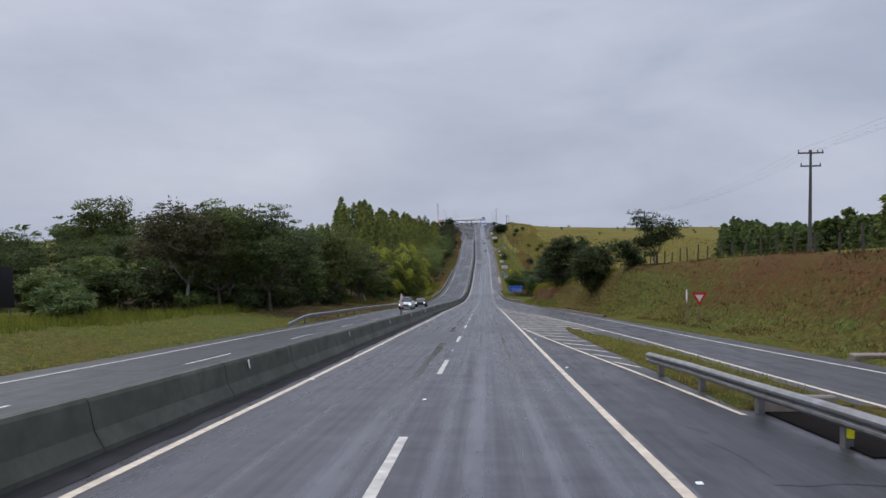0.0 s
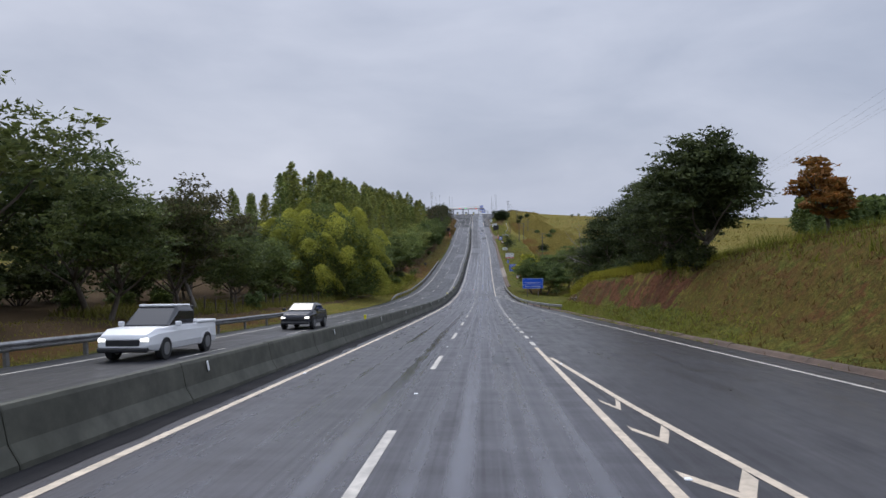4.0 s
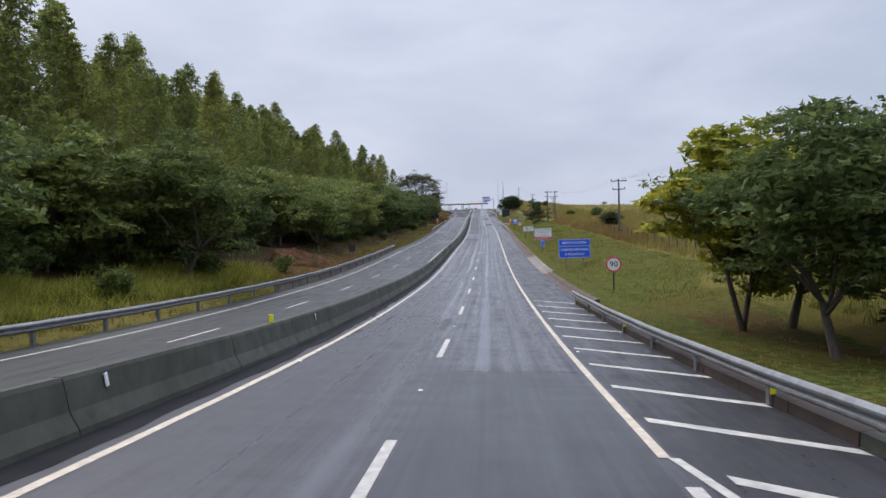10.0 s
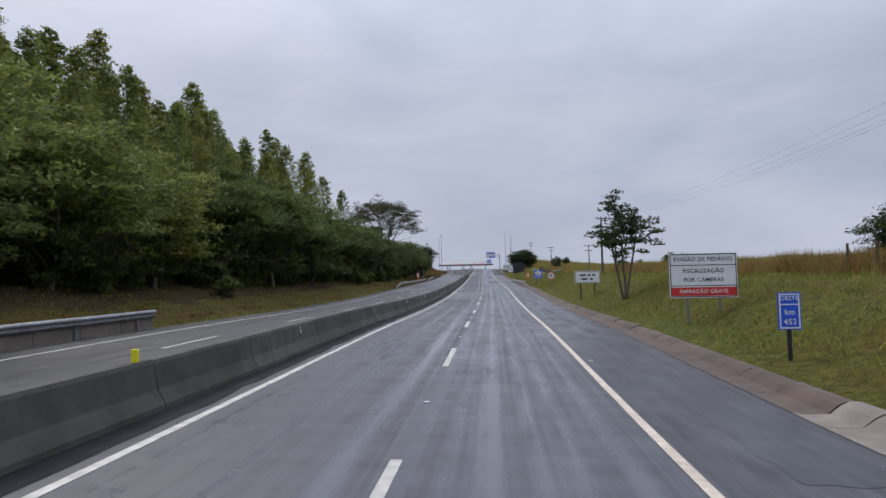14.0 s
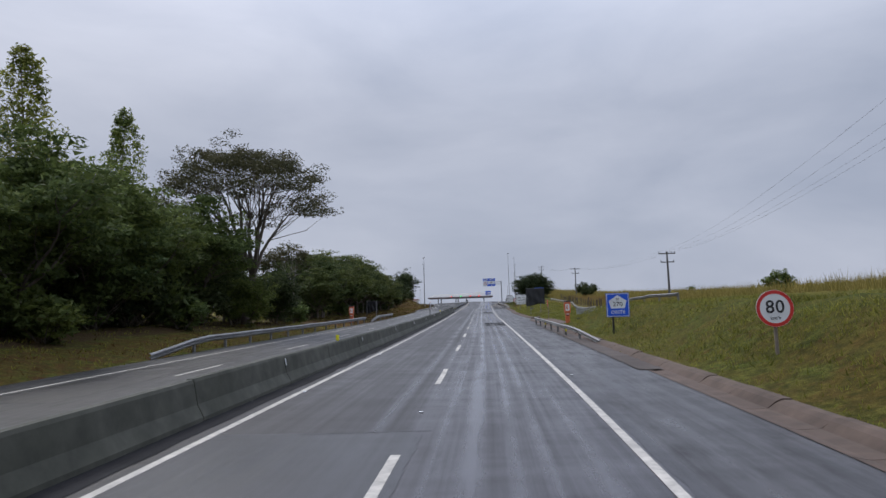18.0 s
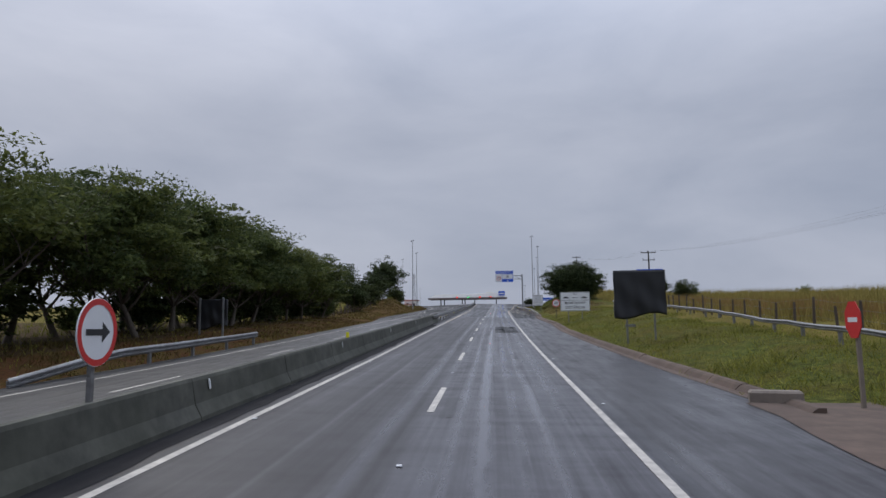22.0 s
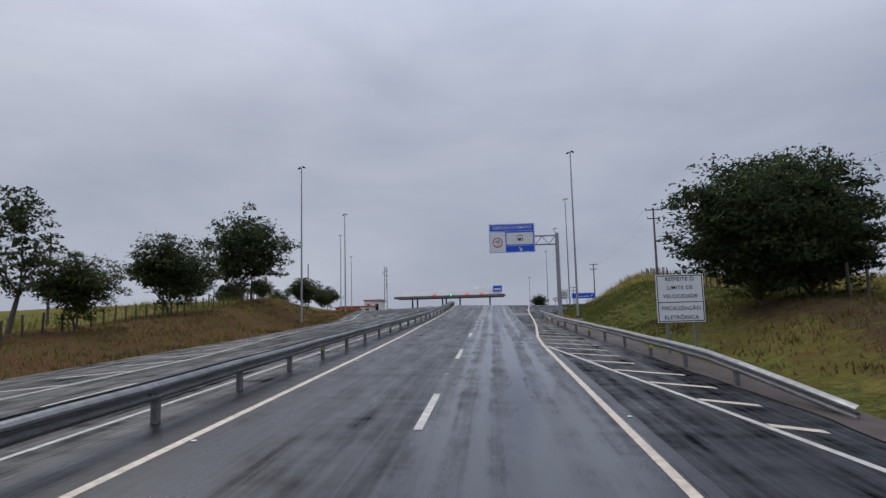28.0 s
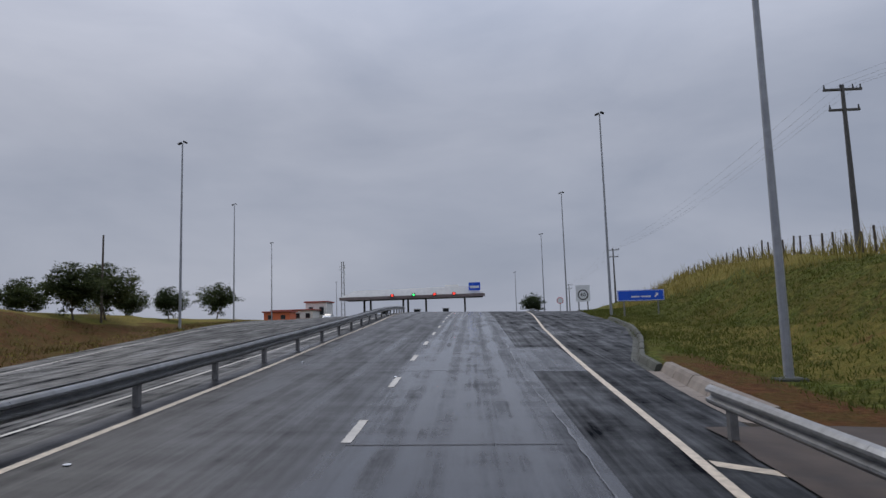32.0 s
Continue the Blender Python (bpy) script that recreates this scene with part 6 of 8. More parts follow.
plant(broad_tree(111, 7.2, 4.4, leaf=LEAF_DEEP, tips=62, per=44, size=0.16, trunk_share=0.5, flat=0.32, stems=3, core=0.05), "windswept_tree", 9.75, 297.9, "small leaning tree with several bare stems and a flat dark crown", turn=60, scale=1.05, tall=1.1)
for x, y, s in ((27, 384, 0.35), (33, 372, 0.4), (29, 352, 0.33)):
    plant(SHRUB[1], "shrub", x, y, "low green shrub in the dry field", "shrub", "field shrubs", R.uniform(0, 360), s * 3)
for x, y, s, k in ((13.3, 506.0, 0.86, 0), (16.0, 507.5, 0.90, 1), (17.6, 511, 0.76, 0)):
    plant(DENSE[k], "verge_tree", x, y, "dense dark spreading tree on the cutting slope", "tree", "cutting trees", R.uniform(0, 360), s)
for x, y, s in ((27, 497, 0.5), (24, 470, 0.38), (33, 520, 0.45)):
    plant(DEEP[1], "field_tree", x, y, "small dark tree behind the dry grass", "tree", "field trees", R.uniform(0, 360), s)
plant(EUC[1], "verge_tree", -43, 602, "slim pointed tree near the toll plaza", "tree", "verge trees", 0, 0.34)
plant(DEEP[0], "verge_tree", 13.4, 650, "dark rounded tree beside the toll road", "tree", "verge trees", 0, 0.55)
for k in range(26):
    plant(R.choice(SHRUB), "shrub", R.uniform(24, 60), R.uniform(95, 190), "scattered shrub on the hillside", "shrub", "hillside shrubs", R.uniform(0, 360), R.uniform(0.5, 1.1))
# ---- distant woods
for k in range(210):
    far_x = R.uniform(78, 128)
    plant(R.choice(FAR_EUC), "distant_tree", far_x, far_x * R.uniform(1.62, 2.8), "small green tree of a distant plantation", "tree", "distant plantation", R.uniform(0, 360), R.uniform(0.78, 1.0), tall=0.9)
for k in range(60):
    plant(R.choice(FAR), "distant_tree", R.uniform(-150, -52), R.uniform(60, 230), "dark green tree of a distant wood", "tree", "distant woodland", R.uniform(0, 360), R.uniform(1.0, 1.6))
for k in range(26):
    plant(R.choice(FAR), "distant_tree", R.uniform(60, 260), R.uniform(430, 720), "far hedge tree on the ridge", "tree", "ridge trees", R.uniform(0, 360), R.uniform(0.22, 0.4))

# ---------------------------------------------------------------- road signs
def sign(name, x, y, label, category="road sign", turn=0.0, on_ground=True, lift=0.0):
    at = at_ground(x, y) if on_ground else at_road(x, y)
    return thing(name, (at[0], at[1], at[2] + lift), label, category, turn=turn)


def panel(s, name, x0, x1, z0, z1, material, y=0.0, depth=0.03, label=""):
    return part(name, box_bm(x0, x1, y, y + depth, z0, z1, 0.004), material, s, label)


def frame_line(s, x0, x1, z0, z1, w, material, y):
    """A thin painted border."""
    bm = bmesh.new()
    o = [bm.verts.new((a, y, b)) for a, b in ((x0, z0), (x1, z0), (x1, z1), (x0, z1))]
    i = [bm.verts.new((a, y, b)) for a, b in ((x0 + w, z0 + w), (x1 - w, z0 + w), (x1 - w, z1 - w), (x0 + w, z1 - w))]
    for k in range(4):
        bm.faces.new((o[k], o[(k + 1) % 4], i[(k + 1) % 4], i[k]))
    return part("border", bm, material, s)


def strip(s, x0, x1, z0, z1, material, y, name="rule"):
    bm = bmesh.new()
    bm.faces.new([bm.verts.new((a, y, b)) for a, b in ((x0, z0), (x1, z0), (x1, z1), (x0, z1))])
    return part(name, bm, material, s)


def posts(s, xs, z1, material=STEEL_DULL, w=0.045, y=0.06, z0=-0.8):
    for x in xs:
        p = part("post", box_bm(-w, w, -w, w, z0, z1, 0.008), material, s)
        p.matrix_basis = pose(x, y + w * 0.6, 0)


def board(name, x, y, w, h, bottom, ground, ink, rows, label, post_x, turn=0.0, rules=(), post_mat=STEEL_DULL, bands=()):
    """A rectangular board with a border and rows of lettering (text, height in the board, size)."""
    s = sign(name, x, y, label, turn=turn)
    panel(s, "panel", -w / 2, w / 2, bottom, bottom + h, ground)
    frame_line(s, -w / 2 + 0.03, w / 2 - 0.03, bottom + 0.03, bottom + h - 0.03, 0.035, ink, -0.004)
    for z0, z1, m in bands:
        strip(s, -w / 2 + 0.065, w / 2 - 0.065, bottom + z0 * h, bottom + z1 * h, m, -0.005, "band")
    for r in rules:
        strip(s, -w / 2 + 0.065, w / 2 - 0.065, bottom + r * h - 0.015, bottom + r * h + 0.015, ink, -0.006)
    for text, cz, size, *m in rows:
        letters(text, size, m[0] if m else ink, s, 0, bottom + cz * h, -0.009, w * 0.86)
    posts(s, post_x, bottom + h - 0.1, post_mat)
    return s


def round_sign(name, x, y, r, centre, label, number="", sub="", post=STEEL_DULL, on_ground=True, arrow=False, lift=0.0, turn=0.0):
    s = sign(name, x, y, label, turn=turn, on_ground=on_ground, lift=lift)
    part("panel", disc_bm(r, 0.012, 0, centre, 32, 0.02), SIGN_WHITE, s)
    part("red_ring", disc_bm(r * 0.985, -0.003, 0, centre, 40, 0.004, r * 0.80), SIGN_RED, s, "red painted ring")
    if number:
        letters(number, r * 0.98, SIGN_BLACK, s, 0, centre + (0.03 if sub else 0), -0.006, r * 1.25)
    if sub:
        letters(sub, r * 0.26, SIGN_BLACK, s, 0, centre - r * 0.52, -0.006)
    if arrow:
        a = r * 0.6
        part("arrow", poly_bm([(-a, centre - 0.045), (a * 0.35, centre - 0.045), (a * 0.35, centre - 0.15), (a, centre), (a * 0.35, centre + 0.15), (a * 0.35, centre + 0.045), (-a, centre + 0.045)], -0.006, 0.002), SIGN_BLACK, s)
    posts(s, (0,), centre + r * 0.6, post, 0.04)
    return s


# yield sign and the oval sign beside it on the ramp
s = sign("yield_sign", 15.0, 43.3, "red and white yield triangle on a steel post")
part("panel", poly_bm([(-0.5, 1.95), (0.5, 1.95), (0.0, 1.08)], 0.0, 0.02), SIGN_RED, s)
part("white_field", poly_bm([(-0.27, 1.80), (0.27, 1.80), (0.0, 1.34)], -0.004, 0.003), SIGN_WHITE, s)
posts(s, (0,), 1.7, CONCRETE_LIGHT, 0.04)
round_sign("prohibition_sign", 14.1, 43.0, 0.45, 1.9, "round red-edged sign turned edge-on to the road", post=CONCRETE_LIGHT, turn=-101)
s = sign("delineator_post", 14.1, 22.5, "low pale roadside marker slab", "marker")
part("slab", box_bm(-0.9, 0.4, -0.2, 0.2, -0.2, 0.14, 0.03), CONCRETE_LIGHT, s)
# keep-right discs on the barrier
round_sign("arrow_sign", BAR_X, 46.2, 0.5, 0.98, "round red-edged arrow sign turned sideways on the barrier", arrow=True, on_ground=False, lift=0.8, post=BARK, turn=86)
round_sign("arrow_sign", BAR_X, 398.2, 0.5, 1.0, "round red-edged arrow sign standing on the barrier", arrow=True, on_ground=False, lift=0.8, post=STEEL_DULL, turn=91)

g = -ground_h(10.04, 189.9)
board("blue_direction_sign", 10.04, 189.9, 3.64, 1.82, 1.52 + g, SIGN_BLUE, SIGN_WHITE, [("CARGAS ESPECIAIS", 0.56, 0.30), ("FAIXA DA DIREITA", 0.19, 0.30)],
      "large blue road sign for special loads on two posts", (-0.95, 0.95), rules=(0.38,))
g = -ground_h(9.55, 245.8)
board("blue_direction_sign", 9.55, 245.8, 3.1, 1.82, 1.27 + g, SIGN_BLUE, SIGN_WHITE, [("MOTOCICLETAS", 0.81, 0.30), ("CABINES MANUAIS", 0.44, 0.30), ("\u00c0 ESQUERDA", 0.20, 0.30)],
      "blue road sign for motorcycles and manual booths", (-0.85, 0.85), turn=8, rules=(0.63,))
g = -ground_h(9.24, 224.4)
round_sign("speed_limit_sign", 9.24, 224.4, 0.5, 1.80 + g, "round ninety speed limit sign on a dark post", "90", post=BLACK)
g = -ground_h(9.47, 281.1)
board("white_warning_board", 9.47, 281.1, 2.62, 1.76, 1.36 + g, SIGN_WHITE, SIGN_BLACK,
      [("EVAS\u00c3O DE PED\u00c1GIO", 0.86, 0.22), ("FISCALIZA\u00c7\u00c3O", 0.60, 0.22), ("POR C\u00c2MERAS", 0.40, 0.22), ("INFRA\u00c7\u00c3O GRAVE", 0.14, 0.21, SIGN_WHITE)],
      "white toll evasion warning board with a red band", (-0.62, 0.62), rules=(0.73, 0.27), bands=((0.045, 0.235, SIGN_RED),))
g = -ground_h(8.6, 271.6)
board("kilometre_sign", 8.6, 271.6, 0.56, 0.93, 0.92 + g, SIGN_BLUE, SIGN_WHITE, [("OESTE", 0.84, 0.15), ("km", 0.47, 0.2), ("453", 0.21, 0.2)], "small blue kilometre sign on a black post", (0,), rules=(0.68,), post_mat=BLACK)
g = -ground_h(9.06, 310)
s = board("white_notice_sign", 9.06, 310, 2.05, 1.0, 1.6 + g, SIGN_WHITE, SIGN_BLACK, [], "white roadside sign with two lines of black lettering", (-0.55, 0.55), post_mat=BLACK)
for zz, xs in ((0.66, (-0.62, 0.02, 0.40)), (0.33, (-0.50, 0.20))):
    for k, x0 in enumerate(xs):
        strip(s, x0, x0 + (0.5 if k == 0 else 0.24), 1.6 + g + zz - 0.07, 1.6 + g + zz + 0.07, SIGN_BLACK, -0.008, "text_bar")
g = -ground_h(9.18, 343.4)
round_sign("speed_limit_sign", 9.18, 343.4, 0.5, 1.74 + g, "round eighty speed limit sign on a pale post", "80", "km/h", post=CONCRETE_LIGHT)
# dark sign back on the pasture
s = sign("covered_board", -30.4, 41.4, "black-backed roadside board at the pasture hedge", "sign board")
panel(s, "panel", -1.2, 1.2, 0.5, 3.2, TARP)
posts(s, (-0.8, 0.8), 3.0)
# route shield
g = -ground_h(9.2, 364.6)
s = sign("route_sign", 9.2, 364.6, "blue square route sign with a white shield")
b0 = 1.06 + g
panel(s, "panel", -0.67, 0.67, b0, b0 + 1.4, SIGN_BLUE)
frame_line(s, -0.64, 0.64, b0 + 0.03, b0 + 1.37, 0.03, SIGN_WHITE, -0.004)
part("shield", poly_bm([(-0.40, b0 + 0.50), (0.40, b0 + 0.50), (0.52, b0 + 0.94), (0.0, b0 + 1.28), (-0.52, b0 + 0.94)], -0.005, 0.003), SIGN_WHITE, s, "white pentagonal shield")
letters("SP", 0.2, SIGN_BLACK, s, 0, b0 + 1.03, -0.009)
letters("270", 0.36, SIGN_BLACK, s, 0, b0 + 0.74, -0.009)
letters("OESTE", 0.27, SIGN_WHITE, s, 0, b0 + 0.27, -0.009)
posts(s, (-0.3,), b0 + 1.2, BLACK, 0.05)
# covered sign
g = -ground_h(9.42, 426.2)
s = sign("covered_sign", 9.42, 426.2, "large road sign wrapped in black plastic sheet")
b0 = 1.56 + g


def draped(w, h, base):
    bm = bmesh.new()
    nx, nz = 26, 22
    grid = {}
    for side, yy in ((0, -0.06), (1, 0.10)):
        for i in range(nx + 1):
            for j in range(nz + 1):
                u, v = i / nx, j / nz
                sag = 0.16 * math.sin(u * math.pi * 1.7 + 0.5) * (1 - v) ** 2 + 0.10 * abs(u - 0.5) * (1 - v)
                fold = (0.035 * math.sin(u * 23 + 4 * v) + 0.03 * math.sin(9 * (u + v))) * (1 - v) ** 0.7
                grid[side, i, j] = bm.verts.new(((u - 0.5) * w * (1 + 0.03 * (1 - v) * math.sin(v * 9)), yy + fold * (-1 if side == 0 else 1), base + v * h - sag * (1 if v < 0.9 else 0)))
    for side in (0, 1):
        for i in range(nx):
            for j in range(nz):
                q = (grid[side, i, j], grid[side, i + 1, j], grid[side, i + 1, j + 1], grid[side, i, j + 1])
                bm.faces.new(q if side == 0 else q[::-1])
    for i in range(nx):
        bm.faces.new((grid[0, i, nz], grid[0, i + 1, nz], grid[1, i + 1, nz], grid[1, i, nz]))
        bm.faces.new((grid[1, i, 0], grid[1, i + 1, 0], grid[0, i + 1, 0], grid[0, i, 0]))
    for j in range(nz):
        bm.faces.new((grid[1, 0, j], grid[0, 0, j], grid[0, 0, j + 1], grid[1, 0, j + 1]))
        bm.faces.new((grid[0, nx, j], grid[1, nx, j], grid[1, nx, j + 1], grid[0, nx, j + 1]))
    return bm


part("sheet", draped(2.8, 2.5, b0 + 0.05), TARP, s, "wrinkled black plastic sheet", True)
panel(s, "panel", -0.12, 1.3, b0 + 2.50, b0 + 2.60, SIGN_BLUE, -0.02, 0.06, "blue strip of the sign left uncovered")
posts(s, (-0.75, 0.75), b0 + 2.2, STEEL_DULL, 0.045, 0.0)
part("crossbar", box_bm(-0.85, -0.3, -0.05, 0.05, b0 - 0.55, b0 - 0.42, 0.01), STEEL_DULL, s)
# dark covered sign boards of the opposite side, seen from behind
s = sign("wrapped_sign", -16.2, 429, "sign board wrapped in dark plastic on two pale posts")
part("sheet", draped(1.9, 1.7, 0.7), TARP, s, "dark plastic sheet", True)
posts(s, (-0.75, 0.75), 2.5, STEEL, 0.05, -0.18)
s = sign("opposite_sign", -15.6, 263, "small dark back of a roadside sign on two posts")
panel(s, "panel", -0.35, 0.35, 0.6, 1.4, BLACK)
posts(s, (-0.12, 0.14), 1.4, STEEL, 0.03, -0.08)
# red stop-like post sign
g = -ground_h(8.97, 403.8)
s = sign("no_entry_sign", 8.97, 403.8, "small red octagonal sign on a pale post", turn=-86)
part("panel", poly_bm([(0.30 * math.cos(radians(22.5 + 45 * k)), 1.88 + g + 0.42 * math.sin(radians(22.5 + 45 * k))) for k in range(8)], 0.0, 0.02), SIGN_RED, s)
strip(s, -0.17, 0.17, 1.83 + g, 1.93 + g, SIGN_WHITE, -0.006, "text_bar")
posts(s, (0,), 1.8 + g, CONCRETE_LIGHT, 0.04)
# keep distance board
g = -ground_h(9.5, 456.7)
s = board("keep_distance_board", 9.5, 456.7, 2.95, 1.92, 1.26 + g, SIGN_WHITE, SIGN_BLACK, [("30 m", 0.89, 0.22), ("MANTENHA", 0.42, 0.36), ("DIST\u00c2NCIA", 0.18, 0.36)],
          "white keep distance board with two car drawings", (-0.68, 0.68), rules=(0.56,))
zc = 1.26 + g + 0.70 * 1.92
for cx in (-0.9, 0.9):
    part("car_drawing", poly_bm([(cx - 0.30, zc - 0.07), (cx + 0.30, zc - 0.07), (cx + 0.30, zc + 0.02), (cx + 0.17, zc + 0.03), (cx + 0.10, zc + 0.11), (cx - 0.10, zc + 0.11), (cx - 0.18, zc + 0.03), (cx - 0.30, zc + 0.01)], -0.007, 0.002), SIGN_BLACK, s)
part("double_arrow", poly_bm([(-0.30, zc), (-0.20, zc - 0.07), (-0.20, zc - 0.02), (0.20, zc - 0.02), (0.20, zc - 0.07), (0.30, zc), (0.20, zc + 0.07), (0.20, zc + 0.02), (-0.20, zc + 0.02), (-0.20, zc + 0.07)], -0.007, 0.002), SIGN_BLACK, s)
g = -ground_h(8.4, 466)
round_sign("speed_limit_sign", 8.4, 466, 0.45, 1.95 + g, "round sixty speed limit sign on a dark post", "60", "km/h", post=BLACK)
g = -ground_h(8.35, 501.1)
s = board("speed_check_board", 8.35, 501.1, 1.75, 1.80, 1.17 + g, SIGN_WHITE, SIGN_BLACK, [("RESPEITE O", 0.90, 0.20), ("LIMITE DE", 0.72, 0.20), ("VELOCIDADE", 0.54, 0.20), ("FISCALIZA\u00c7\u00c3O", 0.29, 0.20), ("ELETR\u00d4NICA", 0.10, 0.20)],
          "white electronic speed check board on two posts", (-0.5, 0.5), rules=(0.42,))
# small blue sign with an arrow, its lettering too small to read
s = sign("blue_side_sign", 15.0, 576.5, "narrow blue sign with an arrow on a post")
zb = 1.13 - ground_h(15.0, 576.5)
panel(s, "panel", -1.78, 1.78, zb, zb + 0.84, SIGN_BLUE)
frame_line(s, -1.75, 1.75, zb + 0.03, zb + 0.81, 0.03, SIGN_WHITE, -0.004)
for x0, x1 in ((-0.75, -0.1), (0.0, 0.75)):
    strip(s, x0, x1, zb + 0.26, zb + 0.38, SIGN_WHITE, -0.008, "text_bar")
part("arrow", poly_bm([(1.02, zb + 0.3), (1.09, zb + 0.24), (1.25, zb + 0.42), (1.32, zb + 0.36), (1.32, zb + 0.58), (1.10, zb + 0.58), (1.17, zb + 0.51)], -0.008, 0.002), SIGN_WHITE, s)
posts(s, (-1.3, 1.3), zb + 0.6, STEEL_DULL, 0.05)
s = sign("speed_limit_board", 14.5, 600, "white board with a round forty limit")
zs = 1.05 - ground_h(14.5, 600)
panel(s, "panel", -0.8, 0.8, zs, zs + 1.85, SIGN_WHITE)
part("dark_ring", disc_bm(0.6, -0.006, 0, zs + 0.75, 32, 0.004, 0.46), SIGN_BLACK, s)
letters("40", 0.6, SIGN_BLACK, s, 0, zs + 0.75, -0.008)
posts(s, (-0.5, 0.5), zs + 1.5, STEEL_DULL, 0.06)
round_sign("no_parking_sign", 15.2, 625, 0.5, 1.9, "round red-edged sign near the toll plaza")

# ---------------------------------------------------------------- gantry with the automatic toll sign
s = sign("gantry_sign", 6.95, 531.5, "overhead blue and white automatic toll sign on a steel cantilever", "gantry")
gz = s.matrix_basis.translation.z - RZ(531.5)


def zz(h):
    return h - gz


part("column", cyl_bm(0.19, 0.15, -0.5, zz(7.24), 14), POLE_GREY, s)
part("base_plate", box_bm(-0.35, 0.35, -0.35, 0.35, -0.1, 0.06, 0.02), POLE_GREY, s)
for h in (6.28, 7.02):
    part("chord", box_bm(-3.6, 0.1, -0.06, 0.06, zz(h) - 0.06, zz(h) + 0.06, 0.015), POLE_GREY, s)
for k in range(6):
    bm = bmesh.new()
    a, b = Vector((-3.5 + 0.56 * k, 0, zz(6.31 if k % 2 else 6.99))), Vector((-3.5 + 0.56 * (k + 1), 0, zz(6.99 if k % 2 else 6.31)))
    m = Matrix.Translation((a + b) / 2) @ (b - a).to_track_quat("Z", "Y").to_matrix().to_4x4()
    bmesh.ops.create_cone(bm, segments=6, radius1=0.035, radius2=0.035, depth=(b - a).length, cap_ends=True, matrix=m)
    part("brace", bm, POLE_GREY, s)
x0, x1, z0, z1 = -5.70, -1.87, zz(5.67), zz(8.12)
panel(s, "panel", x0, x1, z0, z1, SIGN_BLUE, -0.12, 0.05)
frame_line(s, x0 + 0.03, x1 - 0.03, z0 + 0.03, z1 - 0.03, 0.03, SIGN_WHITE, -0.125)
strip(s, x0 + 0.06, x1 - 0.06, z1 - 0.62, z1 - 0.59, SIGN_WHITE, -0.126)
letters("COBRAN\u00c7A AUTOM\u00c1TICA", 0.36, SIGN_WHITE, s, (x0 + x1) / 2, z1 - 0.32, -0.13, 3.35)
strip(s, x0 + 0.05, x0 + 1.36, z0 + 0.06, z1 - 0.66, SIGN_WHITE, -0.127, "white_field")
strip(s, x0 + 1.45, x1 - 0.14, z0 + 0.68, z1 - 0.76, SIGN_WHITE, -0.127, "white_field")
strip(s, x0 + 1.42, x1 - 0.06, z0 + 0.56, z0 + 0.59, SIGN_WHITE, -0.127)
cx, cz = x0 + 0.70, z0 + 0.88
part("red_ring", disc_bm(0.43, -0.131, cx, cz, 36, 0.004, 0.34), SIGN_RED, s)
letters("40", 0.40, SIGN_BLACK, s, cx, cz + 0.05, -0.132, 0.6)
letters("km/h", 0.13, SIGN_BLACK, s, cx, cz - 0.21, -0.132)
cx, cz = (x0 + 1.45 + x1 - 0.14) / 2, z0 + 1.20
part("booth_symbol", poly_bm([(cx - 0.26, cz - 0.25), (cx - 0.21, cz - 0.25), (cx - 0.19, cz + 0.20), (cx + 0.19, cz + 0.20), (cx + 0.21, cz - 0.25), (cx + 0.26, cz - 0.25), (cx + 0.22, cz + 0.26), (cx - 0.22, cz + 0.26)], -0.131, 0.002), SIGN_BLACK, s)
part("car_symbol", poly_bm([(cx - 0.13, cz - 0.22), (cx + 0.13, cz - 0.22), (cx + 0.14, cz - 0.08), (cx + 0.09, cz + 0.02), (cx - 0.09, cz + 0.02), (cx - 0.14, cz - 0.08)], -0.131, 0.002), SIGN_BLACK, s)
ax, az = cx + 0.05, z0 + 0.30
part("arrow", poly_bm([(ax - 0.16, az + 0.11), (ax - 0.09, az + 0.17), (ax + 0.06, az + 0.0), (ax + 0.14, az + 0.08), (ax + 0.14, az - 0.17), (ax - 0.11, az - 0.17), (ax - 0.03, az - 0.08)], -0.131, 0.002), SIGN_WHITE, s)

# ---------------------------------------------------------------- emergency telephones
def phone(x, y, turn=0.0):
    s = sign("emergency_phone", x, y, "orange roadside emergency telephone column", "telephone", turn=turn)
    part("column", box_bm(-0.19, 0.19, -0.17, 0.17, -0.1, 0.95, 0.03), ORANGE, s)
    part("casing", box_bm(-0.28, 0.28, -0.24, 0.2, 0.95, 1.95, 0.04), ORANGE, s)
    part("cap", box_bm(-0.33, 0.33, -0.30, 0.26, 1.95, 2.04, 0.03), BLACK, s)
    part("recess", box_bm(-0.18, 0.18, -0.255, -0.245, 1.15, 1.75), SIGN_WHITE, s, "white receiver symbol panel")
    part("receiver", poly_bm([(-0.07, 1.25), (0.03, 1.25), (-0.01, 1.45), (0.03, 1.65), (-0.07, 1.65), (-0.12, 1.45)], -0.262, 0.003), ORANGE, s)
    for k, zc in enumerate((0.86, 0.74)):
        strip(s, -0.13, 0.13, zc - 0.04, zc + 0.03, SIGN_BLACK if k else SIGN_WHITE, -0.178, "text_bar")
    return s


phone(9.0, 386.2)
phone(-14.6, 404.5)
s = sign("kerb_block", 10.2, 386.6, "dark concrete block on the grass", "block")
part("block", box_bm(-0.3, 0.5, -0.2, 0.5, -0.1, 0.35, 0.05), CONCRETE, s)
# stacked spare rails on the grass
s = sign("rail_stack", 13.0, 398, "stack of spare galvanised guard rail beams", "rail stack")
